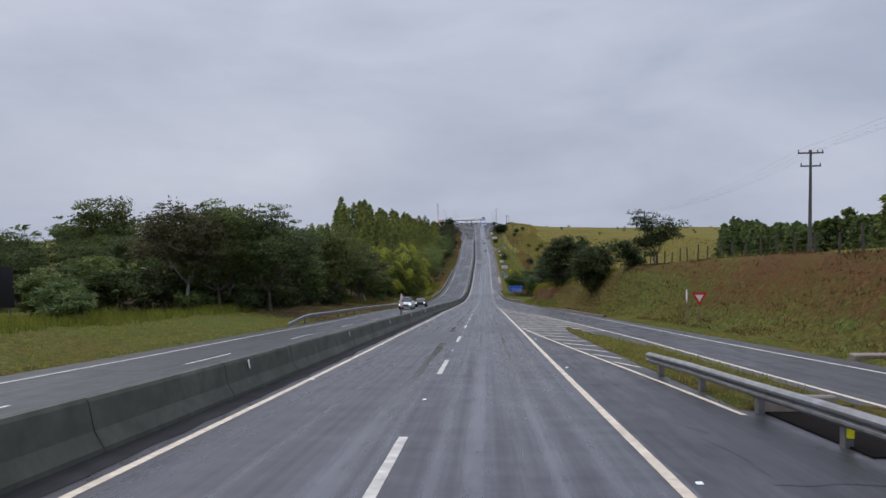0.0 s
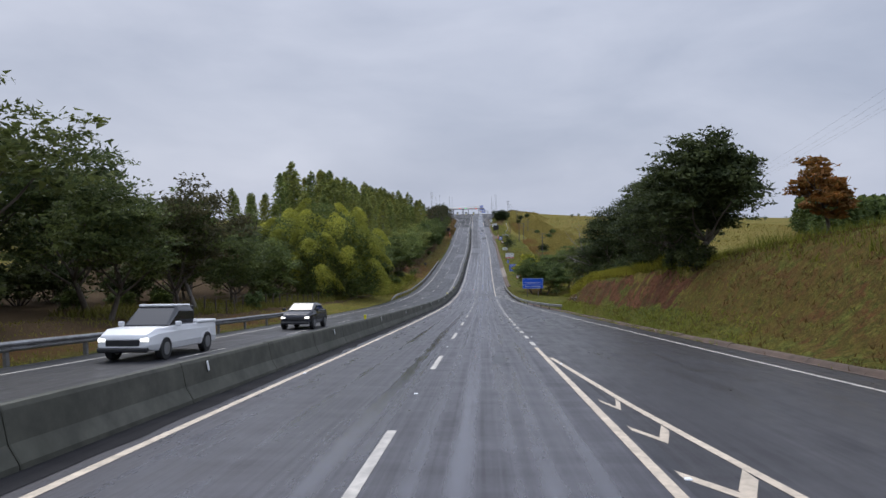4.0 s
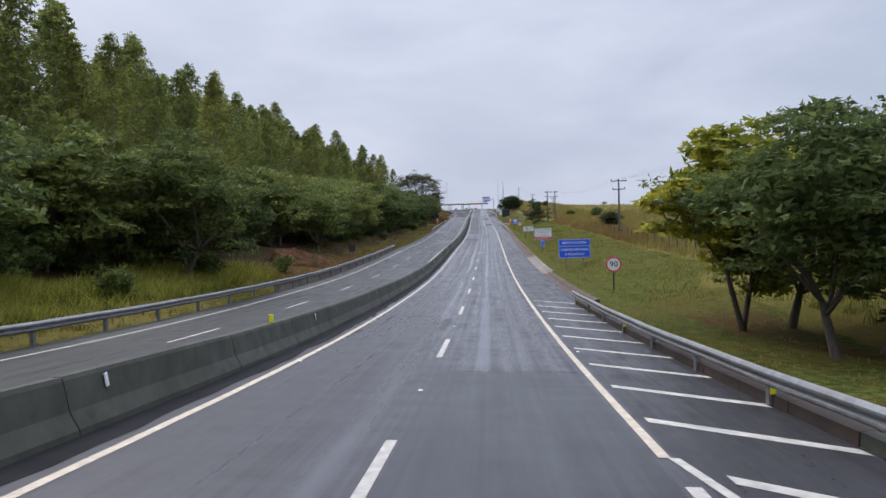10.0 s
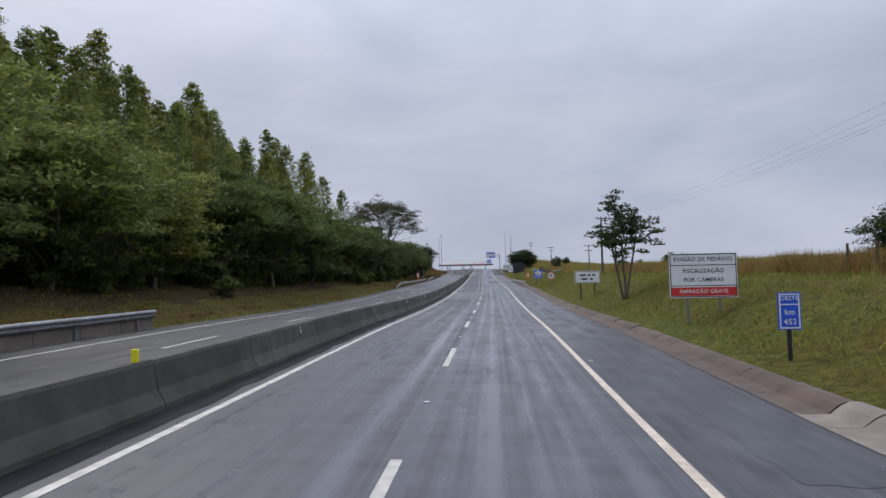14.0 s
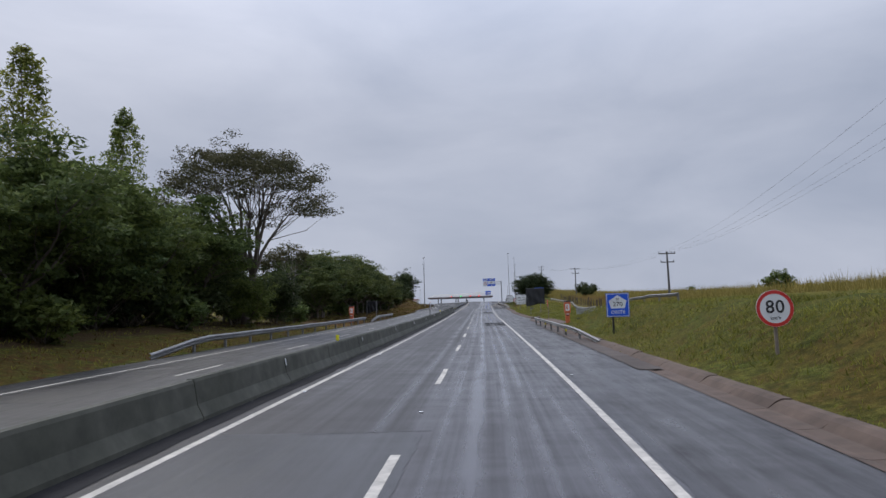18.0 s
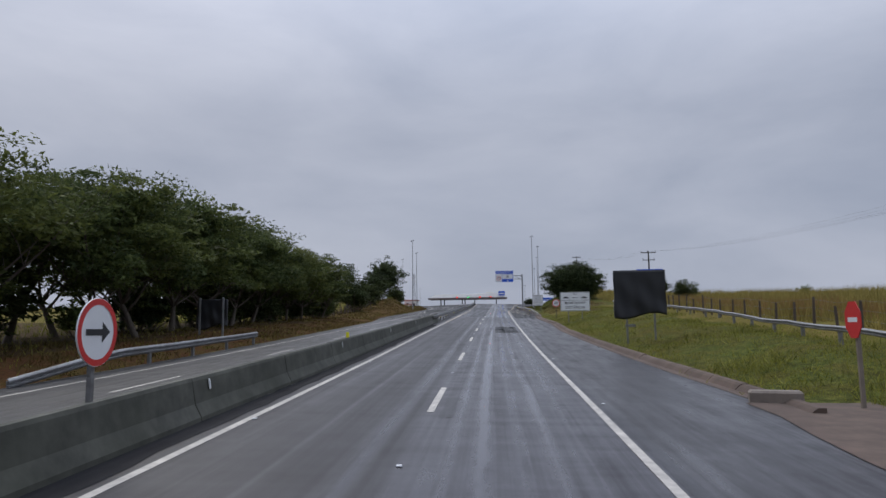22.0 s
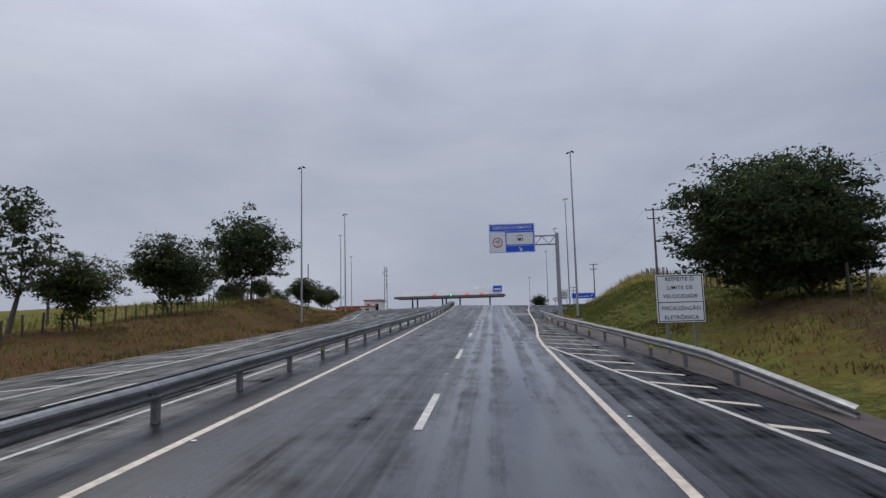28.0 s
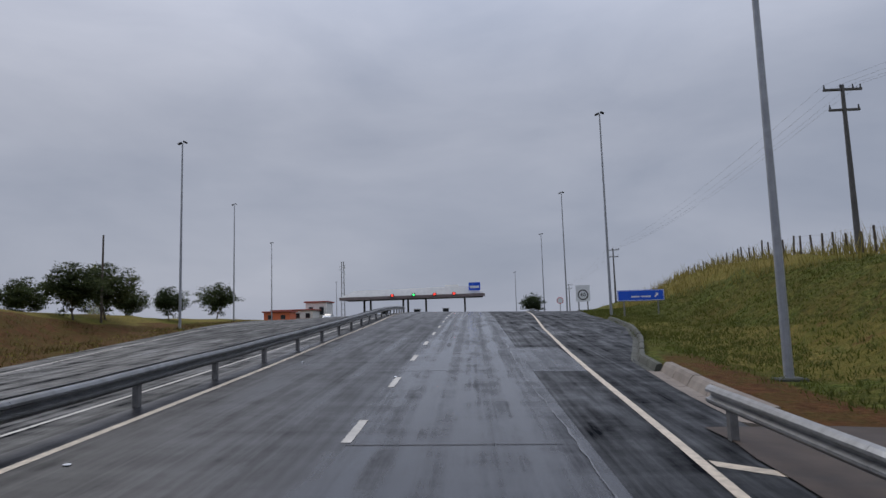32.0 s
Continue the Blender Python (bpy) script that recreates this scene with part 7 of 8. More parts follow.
for k in range(5):
    part("beam", box_bm(-1.5, 2.4, -0.16 + 0.03 * k, 0.16 + 0.03 * k, 0.1 + 0.13 * k, 0.2 + 0.13 * k, 0.03), STEEL, s)

# ---------------------------------------------------------------- power line
INS = bpy.data.meshes.new("insulator")
bm_ins = cyl_bm(0.05, 0.03, 0, 0.22, 8)
bm_ins.to_mesh(INS)
bm_ins.free()
INS.materials.append(BLACK)
ends = []


def power_pole(x, y, height, arms, double=False, r=0.15, base=None):
    s = sign("power_pole", x, y, "weathered concrete power pole with crossarms and wires", "power pole")
    top = height
    for dx in ((-0.9, 0.9) if double else (0,)):
        p = part("pole", cyl_bm(r * 1.15, r * 0.62, -0.6, top, 10), CONCRETE_POLE, s)
        p.matrix_basis = pose(dx, 0, 0)
    spots = []
    for k, (z, w) in enumerate(arms):
        a = part("crossarm", box_bm(-w, w, -0.06, 0.06, z - 0.06, z + 0.06, 0.01), CONCRETE_POLE, s)
        xs = (-w + 0.06, -w * 0.1, w * 0.55, w - 0.06) if k == 0 else (-w + 0.06, w - 0.06)
        for px in xs:
            o = new("insulator", INS)
            o.parent = a
            o.matrix_basis = pose(px, 0, z + 0.06)
            if k == 0:
                spots.append(s.matrix_basis @ Vector((px, 0, z + 0.28)))
    ends.append(spots)
    return s


def gy(x, y):
    return ground_h(x, y)


for x, y, top, w, dbl in ((29.1, -28, 14.5, 1.0, False), (29.1, 58.5, 14.1, 1.05, False), (26.6, 106, 15.0, 1.1, False), (32.0, 190, 13.0, 1.0, False), (18.95, 272.0, 9.85, 1.05, False), (16.9, 343.5, 9.5, 1.55, True),
                     (25.0, 410.2, 8.0, 1.05, False), (24.3, 489.4, 9.4, 1.1, False), (21.9, 559.5, 12.6, 1.0, False), (25.0, 632, 9.9, 1.0, False), (30.5, 720, 9.5, 1.0, False)):
    h = top - gy(x, y)
    power_pole(x, y, h, [(h - 0.25, w), (h - 1.35, w * (1.0 if dbl else 0.8))], dbl)


def wire(a, b, sag):
    pts = []
    for k in range(13):
        u = k / 12
        p = a.lerp(b, u)
        pts.append((p - Vector((0, 0, sag * 4 * u * (1 - u))), 0.0045))
    return pts


for k in range(len(ends) - 1):
    for i in range(4):
        me = tubes("power_wire", [wire(ends[k][i], ends[k + 1][i], 1.1)], CABLE, 4)
        tagged(new("power_wire", me), "thin black wire strung between power poles", "wire", "power wires")

# ---------------------------------------------------------------- street lamps
def street_lamp(x, y, top, group="street lamps"):
    s = sign("street_lamp", x, y, "tall grey street lamp with twin floodlights", "street lamp")
    h = top - (s.matrix_basis.translation.z - RZ(y))
    part("pole", cyl_bm(0.12, 0.055, -0.3, h, 12), POLE_GREY, s)
    part("base", box_bm(-0.35, 0.35, -0.3, 0.3, -0.2, 0.06, 0.03), CONCRETE, s)
    for sx in (-1, 1):
        l = part("floodlight", box_bm(-0.18, 0.18, -0.13, 0.13, -0.07, 0.07, 0.03), BLACK, s, "dark floodlight head")
        l.matrix_basis = pose(sx * 0.22, 0, h + 0.05 * (1 + sx), 0, sx * 25, 0)
    s["group"] = group
    return s


for x, y, top in ((9.72, 541.8, 16.25), (13.15, 578.8, 16.3), (14.85, 615.4, 15.9), (15.75, 652, 14.9), (13.6, 700, 11.6), (-18.1, 541.9, 15.9), (-21.75, 577.9, 15.1), (-31.7, 617.3, 16.4), (-36.9, 652, 15.1), (-38.2, 720, 12.0)):
    street_lamp(x, y, top)
for x, y, h in ((-27.1, 575.8, 6.9), (-26.0, 549, 5.0), (-30, 520, 6.5)):
    s = sign("utility_post", x, y, "plain dark wooden post on the cutting", "post")
    part("pole", cyl_bm(0.10, 0.07, -0.4, h, 8), WOOD_OLD, s)
# lattice mast behind the plaza
s = sign("lattice_mast", -51.6, 798, "slender grey lattice mast with aerials at the top", "mast")
for k in range(12):
    w = 0.75 - 0.03 * k
    for dx, dy in ((-w, -w), (w, -w), (w, w), (-w, w)):
        part("leg", box_bm(dx - 0.07, dx + 0.07, dy - 0.07, dy + 0.07, k * 2.2, k * 2.2 + 2.2), STEEL_DULL, s)
    part("ring", box_bm(-w, w, -w, w, k * 2.2 + 2.12, k * 2.2 + 2.2), STEEL_DULL, s)
for k, (dx, z) in enumerate(((-1.0, 22.5), (1.0, 23.5), (0.9, 20.5))):
    part("aerial", box_bm(dx - 0.18, dx + 0.18, -1.0, -0.8, z, z + 1.9, 0.04), SIGN_WHITE, s, "white panel aerial")

# ---------------------------------------------------------------- fences
WIRE_MAT = STEEL_DULL
fpost = None


def fence(points, step, h, label, lean=0.05):
    """Wooden posts with three wires along a line over the ground."""
    global fpost
    rr = random.Random(len(points) * 7 + int(points[0][1]))
    f = thing("wire_fence", at_ground(*points[0]), label, "fence", "field fences")
    base = f.matrix_basis.translation.copy()
    tops = []
    for (xa, ya), (xb, yb) in zip(points, points[1:]):
        n = max(1, round(math.hypot(xb - xa, yb - ya) / step))
        for k in range(n):
            x, y = xa + (xb - xa) * k / n + rr.uniform(-0.1, 0.1), ya + (yb - ya) * k / n
            p = Vector(at_ground(x, y)) - base
            hh = h * rr.uniform(0.82, 1.12)
            if fpost is None:
                bm = cyl_bm(0.075, 0.06, -0.35, 1.0, 7)
                ob = part("post", bm, WOOD_OLD, f)
                fpost = ob.data
            else:
                ob = new("post", fpost)
                ob.parent = f
            ob.matrix_basis = Matrix.Translation(p) @ Euler((rr.uniform(-lean, lean), rr.uniform(-lean, lean), rr.uniform(0, 6))).to_matrix().to_4x4() @ Matrix.Diagonal((1, 1, hh, 1))
            tops.append(p)
    for hz in (0.35, 0.65, 0.95):
        me = tubes("wire", [[(p + Vector((0, 0, hz * h)), 0.006) for p in tops]], WIRE_MAT, 3)
        new("wire", me).parent = f
    return f


fence([(19.5, -20), (20.5, 20), (20.5, 50), (20, 95)], 2.6, 1.35, "old wooden post and wire fence on the cutting")
fence([(20.5, 196), (19.5, 225), (18.8, 250), (18.2, 290)], 2.5, 1.45, "leaning wooden fence posts along the dry field")
fence([(15.5, 405), (17.0, 425), (18.0, 450), (19, 478)], 2.4, 1.35, "weathered field fence before the tall dry grass")
fence([(15.5, 494), (17, 520), (20.5, 549), (24.5, 578), (29, 612)], 1.7, 1.35, "close-set wooden fence posts on top of the cutting")
fence([(-21, 466), (-22, 488), (-23.5, 512), (-26.5, 540), (-29, 560)], 1.7, 1.2, "wooden fence posts along the opposite cutting")
fence([(-19.2, 118), (-19.6, 135), (-19.4, 156)], 2.2, 1.2, "low wooden fence along the wood edge")

# ---------------------------------------------------------------- toll plaza
TY = 690.0
TZ = RZ(TY)
plaza = thing("toll_plaza", (RX(TY), TY, TZ), "white toll plaza canopy on grey columns", "toll plaza")
CAN0, CAN1, CANZ = -29.9, 4.75, 5.6
FASCIA = simple("dull_brown_fascia", (0.19, 0.15, 0.14), 0.7, 0, 0.2, 1.0, 0.05)
verts = [(CAN0 - 0.4, -5, CANZ + 0.1), (CAN1 + 0.4, -5, CANZ + 0.1), (CAN1 + 0.4, 6, CANZ + 0.1), (CAN0 - 0.4, 6, CANZ + 0.1),
         (CAN0 + 3.0, -4.0, CANZ + 1.7), (CAN1 - 3.5, -4.0, CANZ + 2.1), (CAN1 - 3.5, 5.2, CANZ + 2.1), (CAN0 + 3.0, 5.2, CANZ + 1.7)]
obj("canopy_roof", verts, [(3, 2, 1, 0), (4, 5, 6, 7), (0, 1, 5, 4), (1, 2, 6, 5), (2, 3, 7, 6), (3, 0, 4, 7)], WALL_WHITE, plaza, "low white canopy roof")
part("fascia", box_bm(CAN0 - 0.4, CAN1 + 0.4, -5.15, -5.0, CANZ - 0.65, CANZ + 0.12, 0.02), FASCIA, plaza, "dull brown canopy edge")
part("soffit", box_bm(CAN0, CAN1, -5, 5.8, CANZ - 0.5, CANZ + 0.05, 0.02), CONCRETE, plaza)
for x in (-25.0, -23.4, -15.2, -14.0, -9.5, 0.2):
    part("column", box_bm(x - 0.22, x + 0.22, -0.3, 0.3, -0.2, CANZ - 0.45, 0.04), CONCRETE, plaza)
for k, x in enumerate((-17.3, -12.1, -7.0, -2.3)):
    sgl = part("lane_signal", box_bm(x - 0.45, x + 0.45, -5.45, -5.16, CANZ - 0.1, CANZ + 0.55, 0.05), BLACK, plaza, "lane signal box")
    m, nt, b = mat("signal_red" if k != 1 else "signal_green", 0.4)
    b.inputs["Base Color"].default_value = (0.6, 0.02, 0.02, 1) if k != 1 else (0.02, 0.5, 0.06, 1)
    b.inputs["Emission Color"].default_value = (1.0, 0.05, 0.03, 1) if k != 1 else (0.05, 1.0, 0.2, 1)
    b.inputs["Emission Strength"].default_value = 2.5
    part("lamp", disc_bm(0.26, -5.47, x, CANZ + 0.22, 16, 0.02), m, sgl, "glowing signal lamp")
part("blue_panel", box_bm(1.3, 4.1, -5.4, -5.2, CANZ + 0.85, CANZ + 2.75, 0.02), SIGN_BLUE, plaza, "blue sign panel above the canopy")
part("panel_rule", box_bm(1.6, 3.8, -5.42, -5.405, CANZ + 1.35, CANZ + 1.95), SIGN_WHITE, plaza)
part("roof_tank", box_bm(-4.6, -1.3, 0, 2, CANZ + 2.0, CANZ + 2.7, 0.05), WALL_WHITE, plaza)
for x in (-19.6, -11.7, -4.6):
    bth = thing("toll_booth", (RX(TY) + x, TY, TZ), "small white toll booth with dark windows", "toll booth", "toll booths")
    part("island", box_bm(-0.9, 0.9, -9, 7, -0.1, 0.2, 0.05), CONCRETE_LIGHT, bth)
    part("body", box_bm(-0.75, 0.75, -1.4, 1.4, 0.2, 1.3, 0.03), WALL_WHITE, bth)
    part("window_band", box_bm(-0.72, 0.72, -1.36, 1.36, 1.3, 2.3, 0.01), GLASS_DARK, bth)
    part("roof", box_bm(-0.85, 0.85, -1.5, 1.5, 2.3, 2.5, 0.04), WALL_WHITE, bth)
    part("crash_post", cyl_bm(0.25, 0.25, 0.2, 1.3, 12, (0, -6)), YELLOW, bth)


def office(x, y, w, d, h, wall, label, n=4):
    s = sign("office_building", x, y, label, "building")
    part("wall", box_bm(-w / 2, w / 2, -d / 2, d / 2, -0.5, h, 0.03), wall, s)
    part("roof", box_bm(-w / 2 - 0.4, w / 2 + 0.4, -d / 2 - 0.4, d / 2 + 0.4, h, h + 0.35, 0.04), ROOF_RED, s)
    for k in range(n):
        cx = -w / 2 + w * (k + 0.5) / n
        win = part("window", box_bm(cx - 0.6, cx + 0.6, -d / 2 - 0.03, -d / 2 + 0.05, h * 0.45, h * 0.8, 0.01), GLASS_DARK, s)
        part("sill", box_bm(cx - 0.7, cx + 0.7, -d / 2 - 0.1, -d / 2, h * 0.45 - 0.1, h * 0.45, 0.01), CONCRETE_LIGHT, win)
    return s


office(-46, 704, 11, 8, 3.6, WALL_WHITE, "white office building with a red roof", 4)
office(-47, 692, 6.5, 6, 3.0, ORANGE, "low orange and white service building", 2)
office(-41.5, 712, 6, 8, 6.2, WALL_WHITE, "two-storey white building with a red roof", 2)


# ---------------------------------------------------------------- vehicles
GLASS_CAR = simple("dark_car_glass", (0.02, 0.022, 0.025), 0.1, 0, 0.1, 1.0, 0.0)
PAINT_WHITE = simple("white_car_paint", (0.70, 0.71, 0.72), 0.25, 0, 0.06, 1.0, 0.0)
PAINT_DARK = simple("dark_grey_car_paint", (0.035, 0.038, 0.045), 0.22, 0.2, 0.1, 1.0, 0.0)


def lamp_mat():
    m, nt, b = mat("lit_headlight", 0.3)
    b.inputs["Base Color"].default_value = (0.9, 0.9, 0.85, 1)
    b.inputs["Emission Color"].default_value = (1.0, 0.97, 0.9, 1)
    b.inputs["Emission Strength"].default_value = 1.5
    return m


HEADLIGHT = lamp_mat()


def loft(sections, material, name, parent, label=""):
    """A body from cross-sections along y: (y, half width, z0, z1, top half width)."""
    verts, faces = [], []
    for y, w, z0, z1, tw in sections:
        verts += [(-w * 0.94, y, z0), (-w, y, z0 + (z1 - z0) * 0.3), (-w * 0.97, y, z0 + (z1 - z0) * 0.75), (-tw, y, z1), (tw, y, z1), (w * 0.97, y, z0 + (z1 - z0) * 0.75), (w, y, z0 + (z1 - z0) * 0.3), (w * 0.94, y, z0)]
    n = len(sections)
    for j in range(n - 1):
        for i in range(8):
            faces.append((j * 8 + i, j * 8 + (i + 1) % 8, (j + 1) * 8 + (i + 1) % 8, (j + 1) * 8 + i))
    faces += [tuple(range(7, -1, -1)), tuple(range((n - 1) * 8, n * 8))]
    ob = obj(name, verts, faces, material, parent, label, smooth=False)
    md = ob.modifiers.new("soft_edges", "BEVEL")
    md.width, md.segments = 0.05, 2
    return ob


def car(name, x, y, paint, label, pickup=False, turn=180.0):
    """Front looks to +y before the turn."""
    s = thing(name, at_road(x, y), label, "car", turn=turn)
    s.matrix_basis = s.matrix_basis @ pose(0, 0, 0, math.degrees(math.atan((RZ(y + 2) - RZ(y - 2)) / 4)) * (-1 if turn else 1), 0, 0)
    L = 2.6 if pickup else 2.1
    loft([(-L, 0.86, 0.42, 0.98, 0.82), (-L + 0.1, 0.92, 0.32, 1.08, 0.86), (0.7, 0.94, 0.30, 1.08, 0.86), (L - 0.5, 0.92, 0.32, 1.02, 0.80), (L - 0.05, 0.84, 0.38, 0.86, 0.72), (L, 0.78, 0.42, 0.74, 0.66)], paint, "body", s)
    if pickup:
        loft([(-0.75, 0.80, 1.05, 1.70, 0.64), (0.35, 0.80, 1.05, 1.74, 0.64), (1.15, 0.80, 1.02, 1.10, 0.70)], GLASS_CAR, "window_band", s)
        part("roof", box_bm(-0.66, 0.66, -0.75, 0.45, 1.70, 1.78, 0.03), paint, s)
        part("bed_rail", box_bm(-0.9, 0.9, -2.55, -0.85, 1.06, 1.18, 0.04), paint, s)
        part("roll_bar", box_bm(-0.7, 0.7, -0.98, -0.86, 1.15, 1.72, 0.03), BLACK, s)
    else:
        loft([(-1.7, 0.78, 1.05, 1.15, 0.66), (-1.1, 0.80, 1.05, 1.48, 0.60), (0.15, 0.80, 1.05, 1.50, 0.60), (1.0, 0.80, 1.02, 1.10, 0.70)], GLASS_CAR, "window_band", s)
        part("roof", box_bm(-0.60, 0.60, -1.05, 0.15, 1.47, 1.53, 0.02), paint, s)
    part("grille", box_bm(-0.55, 0.55, L - 0.03, L + 0.02, 0.50, 0.70, 0.02), BLACK, s)
    part("bumper", box_bm(-0.82, 0.82, L - 0.1, L + 0.06, 0.30, 0.46, 0.04), BLACK, s)
    for sx in (-1, 1):
        part("headlight", box_bm(sx * 0.68 - 0.14, sx * 0.68 + 0.14, L - 0.12, L + 0.01, 0.62, 0.76, 0.03), HEADLIGHT, s, "lit headlight")
        part("mirror", box_bm(sx * 1.0 - 0.1, sx * 1.0 + 0.1, 0.85, 0.97, 1.05, 1.22, 0.03), paint, s)
        for yy in (-L * 0.62, L * 0.62):
            w = part("wheel", cyl_bm(0.36, 0.36, -0.11, 0.11, 18), TYRE, s)
            w.matrix_basis = pose(sx * 0.84, yy, 0.36, 0, 90, 0)
            part("rim", cyl_bm(0.21, 0.21, -0.13, 0.13, 14), STEEL, w)
    return s


car("pickup_truck", -9.9, 95.0, PAINT_WHITE, "white double-cab pickup truck with lit headlights", True)
car("car", -9.5, 112, PAINT_DARK, "dark grey car on the wet opposite lane")
car("car", -28.0, 662.0, PAINT_WHITE, "white car with lit headlights leaving the toll plaza")
# pale stones at the foot of the earth bank
for x, y in ((12.5, 152.0),):
    s = sign("stone_pile", x, y, "pale rough stones on the earth bank", "stones")
    for k in range(14):
        q = random.Random(k + int(y))
        bm = bmesh.new()
        bmesh.ops.create_icosphere(bm, subdivisions=1, radius=q.uniform(0.08, 0.19), matrix=Matrix.Diagonal((1.3, 1, 0.7, 1)))
        part("stone", bm, CONCRETE_LIGHT, s).matrix_basis = pose(q.uniform(-0.6, 0.6), q.uniform(-0.5, 0.5), q.uniform(-0.1, 0.3), 20 * k, 35 * k, 50 * k)
def earth_face_material():
    m, nt, b = mat("crumbling_red_earth", 0.95, 0, 0.05)
    v = coords(nt)
    fine, mid, big = noise_tex(nt, v, 5.0, 8, 0.7), noise_tex(nt, v, 1.1, 6, 0.65), noise_tex(nt, v, 0.35, 4, 0.6)
    col = ramp(nt, fine, [(0.30, (0.034, 0.017, 0.011)), (0.52, (0.115, 0.050, 0.028)), (0.72, (0.220, 0.112, 0.062))])
    col = mix(nt, grey(nt, mid, 0.48, 0.0, 0.60, 0.8), col, ramp(nt, fine, [(0.3, (0.026, 0.030, 0.010)), (0.75, (0.085, 0.080, 0.022))]))
    col = mix(nt, grey(nt, big, 0.46, 0.0, 0.62, 0.6), col, (0.048, 0.024, 0.015))
    nt.links.new(col, b.inputs["Base Color"])
    bump(nt, b, mix(nt, 0.5, fine, mid), 1.0, 0.10)
    return m


EARTH_FACE = earth_face_material()
# mound of red earth beside the plantation
bm = bmesh.new()
bmesh.ops.create_grid(bm, x_segments=44, y_segments=64, size=1.0)
for v in bm.verts:
    x, y = v.co.x * 2.8, v.co.y * 5.6
    q = max(0.0, 1 - (v.co.x ** 2 + v.co.y ** 2))
    rim = noise.noise(Vector((x * 0.6, y * 0.45, 2))) * 0.5 + noise.noise(Vector((x * 1.6, y * 1.6, 6))) * 0.3 + noise.noise(Vector((x * 5, y * 5, 9))) * 0.13
    steep = smooth01((x + 2.0) / 2.6)
    v.co = Vector((x, y, (1.15 * (1 - steep) + 0.45 + rim * 1.2) * smooth01(q * 1.9) * 0.9 - 0.15 - 0.9 * (1 - smooth01(q * 4))))
me = bpy.data.meshes.new("earth_mound")
bm.to_mesh(me)
bm.free()
me.shade_smooth()
me.materials.append(EARTH_FACE)
mound = new("earth_mound", me)
mound.matrix_basis = pose(*at_ground(-18.0, 248, 0.15))
tagged(mound, "mound of bare red earth under the trees", "earth mound")


def slope_x(y, share):
    """Distance from the lane line of a place a given share up the right bank."""
    foot, top = interp(BANK_RIGHT, y)[:2]
    return foot + (top - foot) * share


def rough_face(low, high, y0, y1, seed, label, amp=0.2, step=0.26):
    """A crumbling face of bare earth: clods, rills and small ledges over the smooth slope."""
    nx, ny = 9, int((y1 - y0) / step)
    verts = []
    for j in range(ny + 1):
        for i in range(nx + 1):
            y = y0 + (y1 - y0) * j / ny
            share = low + (high(y) - low) * i / nx + 0.12 * noise.noise(Vector((y * 0.35, i * 0.2, seed + 2)))
            x = slope_x(y, share)
            rim = min(i / nx, 1 - i / nx, j / ny * 4, (1 - j / ny) * 4)
            n = noise.noise(Vector((x * 0.9, y * 0.7, seed))) * 0.8 + abs(noise.noise(Vector((x * 1.2, y * 2.4, seed + 4)))) * 0.9 + noise.noise(Vector((x * 4.2, y * 4.2, seed + 7))) * 0.4
            px, py, pz = at_ground(x, y)
            verts.append((px, py, pz + (0.04 + amp * n) * min(1.0, rim * 5) - 0.10 * (1 - min(1.0, rim * 5))))
    faces = [(j * (nx + 1) + i, j * (nx + 1) + i + 1, (j + 1) * (nx + 1) + i + 1, (j + 1) * (nx + 1) + i) for j in range(ny) for i in range(nx)]
    ob = obj("earth_face", verts, faces, EARTH_FACE)
    return tagged(ob, label, "earth bank", kind="structure")


rough_face(0.27, lambda y: 0.78 - 0.26 * smooth01((y - 138) / 18), 112, 164, 3, "crumbling face of bare red earth on the cutting")

# ---------------------------------------------------------------- grass and field plants
def blades(name, places, height, width, material, label, per=3, seed=5, lean=0.35, category="grass", spread=0.22):
    """Many thin bent blades in tufts, as one mesh of triangles."""
    rng = np.random.default_rng(seed)
    base = np.repeat(np.array(places, float), per, 0)
    n = len(base)
    base[:, :2] += rng.normal(size=(n, 2)) * height * spread
    swell = np.array([1.0 + 0.75 * noise.noise(Vector((p[0] * 0.22, p[1] * 0.22, 4))) for p in places])
    h = height * rng.uniform(0.45, 1.25, n) * np.repeat(swell, per)
    an = rng.uniform(0, math.tau, n)
    side = np.stack([np.cos(an), np.sin(an), np.zeros(n)], 1) * (width * rng.uniform(0.6, 1.4, n))[:, None]
    tip = base + np.stack([rng.normal(size=n) * lean * h, rng.normal(size=n) * lean * h, h], 1)
    base[:, 2] -= 0.03
    v = np.stack([base - side, base + side, tip], 1).reshape(-1, 3)
    me = bpy.data.meshes.new(name)
    me.vertices.add(3 * n)
    me.vertices.foreach_set("co", v.astype(np.float32).ravel())
    me.loops.add(3 * n)
    me.loops.foreach_set("vertex_index", np.arange(3 * n, dtype=np.int32))
    me.polygons.add(n)
    me.polygons.foreach_set("loop_start", np.arange(0, 3 * n, 3, dtype=np.int32))
    me.update(calc_edges=True)
    me.materials.append(material)
    return tagged(new(name, me), label, category, kind="stuff")


def strew(n, x0, x1, y0, y1, seed, keep=None):
    q = random.Random(seed)
    out = []
    for _ in range(n):
        y = q.uniform(y0, y1)
        x = q.uniform(x0, x1)
        if (383 < y < 406 and 5 < x < 9.7) or (484 < y < 537 and 0 < x < interp(BANK_RIGHT, y)[0] + 0.5):
            continue
        if keep is None or keep(x, y, q):
            if ground_h(x, y) > -0.2 or abs(x) > 30:
                out.append(at_ground(x, y))
    return out


def patchy(x, y, q):
    return noise.noise(Vector((x * 0.25, y * 0.25, 2))) + q.uniform(-0.5, 0.5) > -0.1


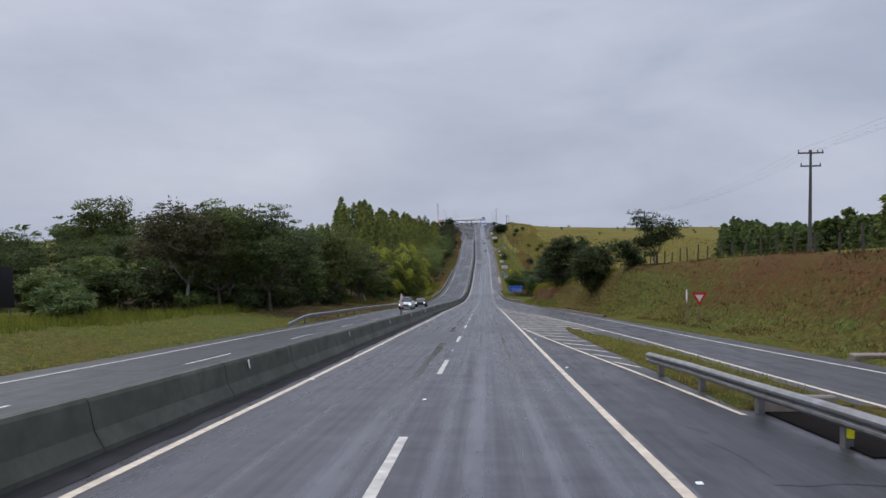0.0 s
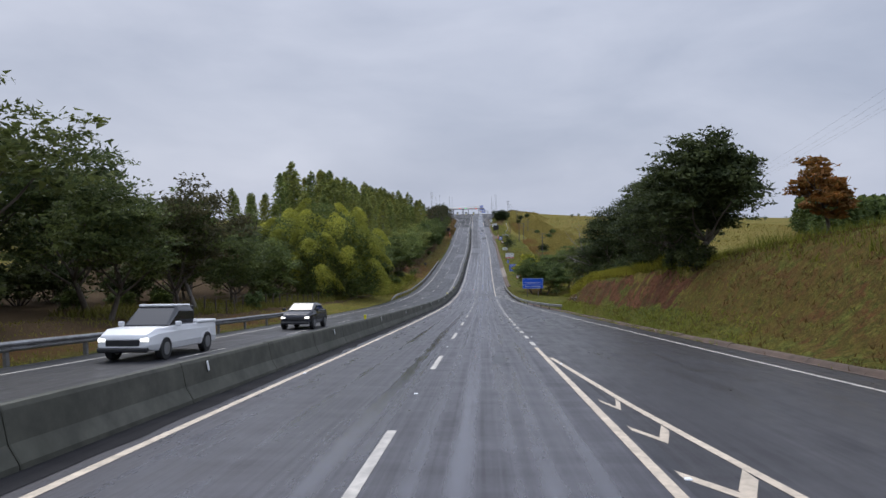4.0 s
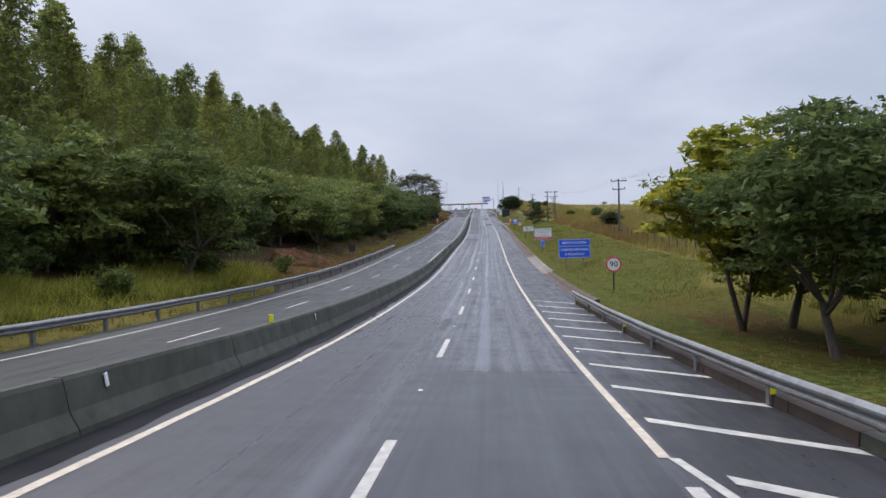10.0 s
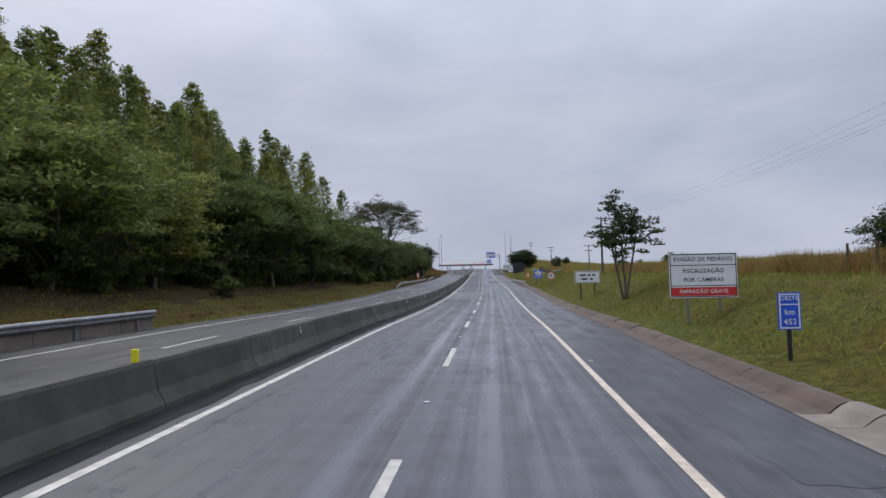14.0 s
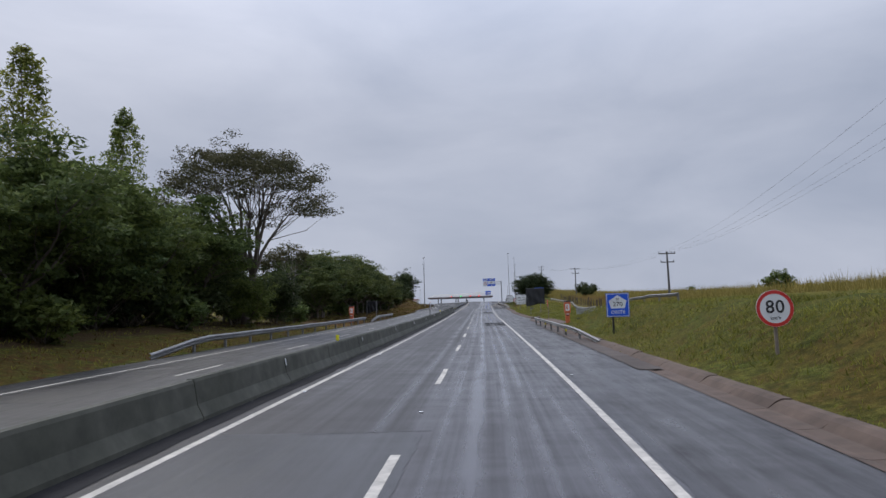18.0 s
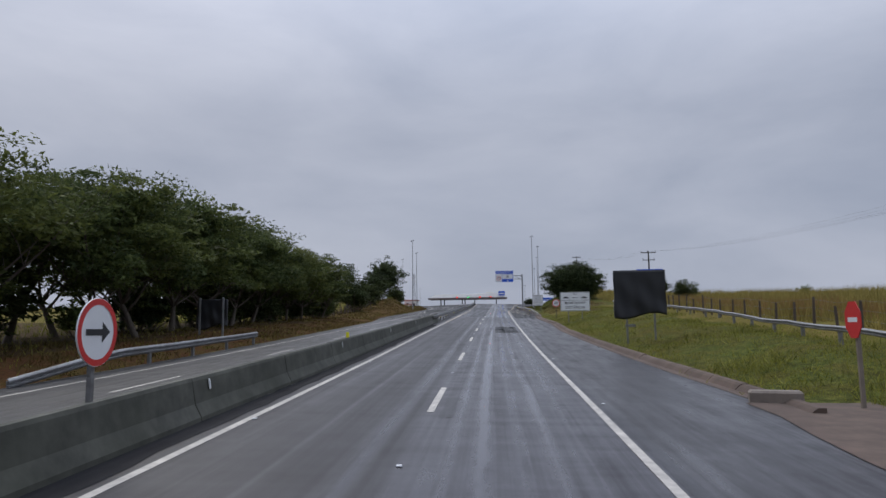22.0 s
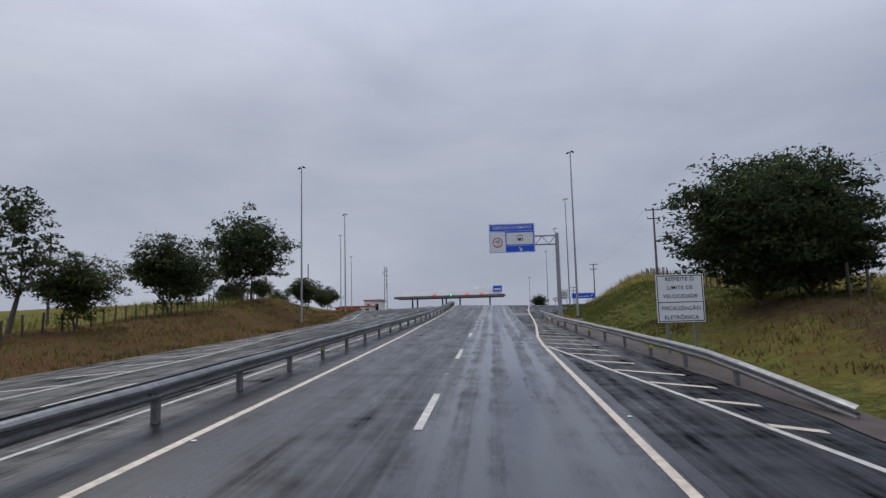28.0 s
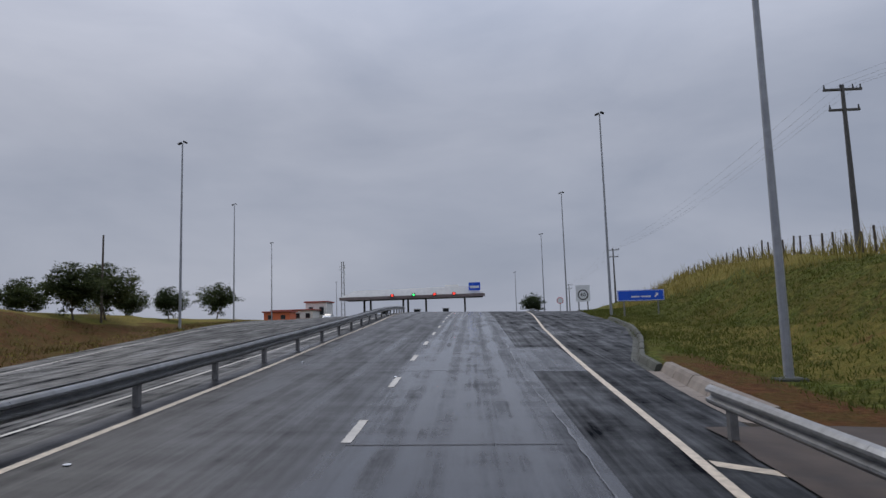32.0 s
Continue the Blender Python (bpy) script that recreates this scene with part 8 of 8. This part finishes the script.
verge_r = strew(3000, 12.5, 15.2, 10, 75, 1, patchy) + strew(5500, 7, 16.2, 75, 170, 9, patchy) + strew(18000, 7, 15, 170, 400, 2, patchy) + strew(11000, 7.5, 16, 400, 480, 3, patchy)
blades("verge_grass", verge_r, 0.08, 0.016, GRASS_BLADE, "short green roadside grass", 4, 6, 0.5, spread=2.6)
verge_l = strew(9000, -22, -13, 20, 300, 4, patchy) + strew(6000, -24, -13, 300, 600, 5, patchy)
blades("verge_grass", verge_l, 0.13, 0.022, GRASS_BLADE, "short green grass beside the opposite carriageway", 5, 7, 0.5, spread=2.2)
blades("island_grass", [at_road(x, y, 0.08) for x, y in ((random.Random(k).uniform(6.1, 8.1), random.Random(k + 9999).uniform(-10, 34)) for k in range(2600)) if interp(ISLAND_L, y)[0] + 0.1 < x < interp(ISLAND_R, y)[0] - 0.1],
       0.07, 0.016, GRASS_BLADE, "short grass on the narrow island", 5, 8, 0.6, spread=2.4)
field = strew(9000, 17.5, 34, 216, 330, 11) + strew(3500, 20, 40, 330, 400, 12) + strew(9000, 18.5, 40, 400, 490, 13) + strew(5000, 19, 45, 490, 610, 14) + strew(5000, 34, 90, 200, 520, 15)
blades("tall_dry_grass", field, 0.9, 0.03, DRY_BLADE, "tall dry yellow grass in the field", 4, 16, 0.3)
reeds = strew(3200, 17.6, 21.5, 258, 312, 17) + strew(500, 17, 22, 322, 345, 18) + strew(1400, 20, 24, 425, 470, 19)
blades("dry_cane", reeds, 0.85, 0.035, REED_BLADE, "dense brown dry cane at the field edge", 5, 20, 0.18)
mid = strew(700, 15, 18.5, 84, 118, 21) + strew(1300, 13.6, 17.5, 114, 166, 22) + strew(2500, 15, 34, 178, 222, 23) + strew(1200, -22.5, -14.8, 182, 236, 24) + strew(1500, -26, -20, 20, 60, 25) + strew(2500, -40, -24, 330, 560, 26)
blades("rank_grass", mid, 0.6, 0.022, leaves("rank_green_grass", (0.075, 0.095, 0.014), (0.19, 0.19, 0.030), toned=False), "rank yellow-green grass on banks and wood edge", 5, 27, 0.35)
toll_bank = strew(10500, 9.0, 19.5, 508, 606, 61)
blades("bank_grass", toll_bank, 0.13, 0.02, leaves("lush_bank_grass", (0.030, 0.050, 0.010), (0.085, 0.115, 0.022), (0.12, 0.10, 0.025), toned=False), "lush green grass on the cutting before the toll", 8, 62, 0.6, spread=1.4)
coarse = strew(7000, 8.6, 17, 214, 350, 71, patchy) + strew(6000, 8.0, 16, 340, 470, 72, patchy)
blades("coarse_grass", coarse, 0.22, 0.02, leaves("coarse_verge_grass", (0.060, 0.078, 0.016), (0.245, 0.235, 0.050), (0.28, 0.20, 0.06), toned=False), "coarse yellow-green tufts on the mown verge", 6, 73, 0.6, spread=1.2)
toll_left = strew(6500, -26, -13.0, 474, 606, 81, patchy) + strew(2500, -20, -13.2, 400, 474, 82, patchy) + strew(900, 9.2, 16.5, 484, 514, 84, patchy)
blades("bank_grass", toll_left, 0.22, 0.024, leaves("brown_bank_grass", (0.045, 0.030, 0.012), (0.130, 0.085, 0.030), (0.085, 0.085, 0.024), toned=False), "rough brown and yellow grass on the opposite bank", 6, 83, 0.6, spread=1.3)
q = random.Random(30)
crest = []
for _ in range(5200):
    y = q.uniform(112, 169)
    crest.append(at_ground(slope_x(y, q.uniform(0.80 - 0.26 * smooth01((y - 138) / 18), 1.45)), y))
blades("crest_grass", crest, 0.5, 0.02, leaves("yellow_crest_grass", (0.130, 0.135, 0.018), (0.300, 0.280, 0.042), toned=False), "rank yellow-green grass hanging over the red bank", 6, 32, 0.55)
low = []
for _ in range(6000):
    y = q.uniform(100, 172)
    low.append(at_ground(slope_x(y, q.uniform(-0.45, 0.34)), y))
blades("verge_grass", low, 0.16, 0.022, GRASS_BLADE, "green grass at the foot of the red bank", 6, 33, 0.6, spread=1.2)
foot = strew(5200, -22.5, -16.2, 184, 236, 91, patchy)
blades("wood_edge_grass", foot, 0.85, 0.03, leaves("tall_wood_edge_grass", (0.150, 0.165, 0.028), (0.360, 0.340, 0.070), toned=False), "tall yellow-green grass along the foot of the plantation", 6, 92, 0.6)
under = strew(1700, -25, -18.2, 110, 168, 63)
blades("wood_edge_grass", under, 0.55, 0.03, leaves("shaded_grass", (0.065, 0.075, 0.018), (0.19, 0.18, 0.045), toned=False), "tall shaded grass along the wood edge", 6, 65, 0.4)
hill = strew(15000, 24, 130, 60, 420, 28)
blades("hillside_grass", hill, 0.6, 0.07, DRY_BLADE, "dry hillside grass in rows", 4, 29, 0.35)
tufts = strew(5200, 14.0, 20.5, -10, 112, 41, patchy) + strew(2500, 11.5, 17, 60, 170, 42, patchy) + strew(1800, -20, -13.2, 300, 580, 44, patchy) + strew(1500, -19, -13.6, 180, 300, 46, patchy)
blades("bank_tufts", tufts, 0.17, 0.02, leaves("brown_green_tufts", (0.032, 0.026, 0.010), (0.105, 0.072, 0.024), (0.13, 0.065, 0.028), toned=False), "coarse brown and green tufts on the cutting banks", 9, 45, 0.6, spread=1.6)
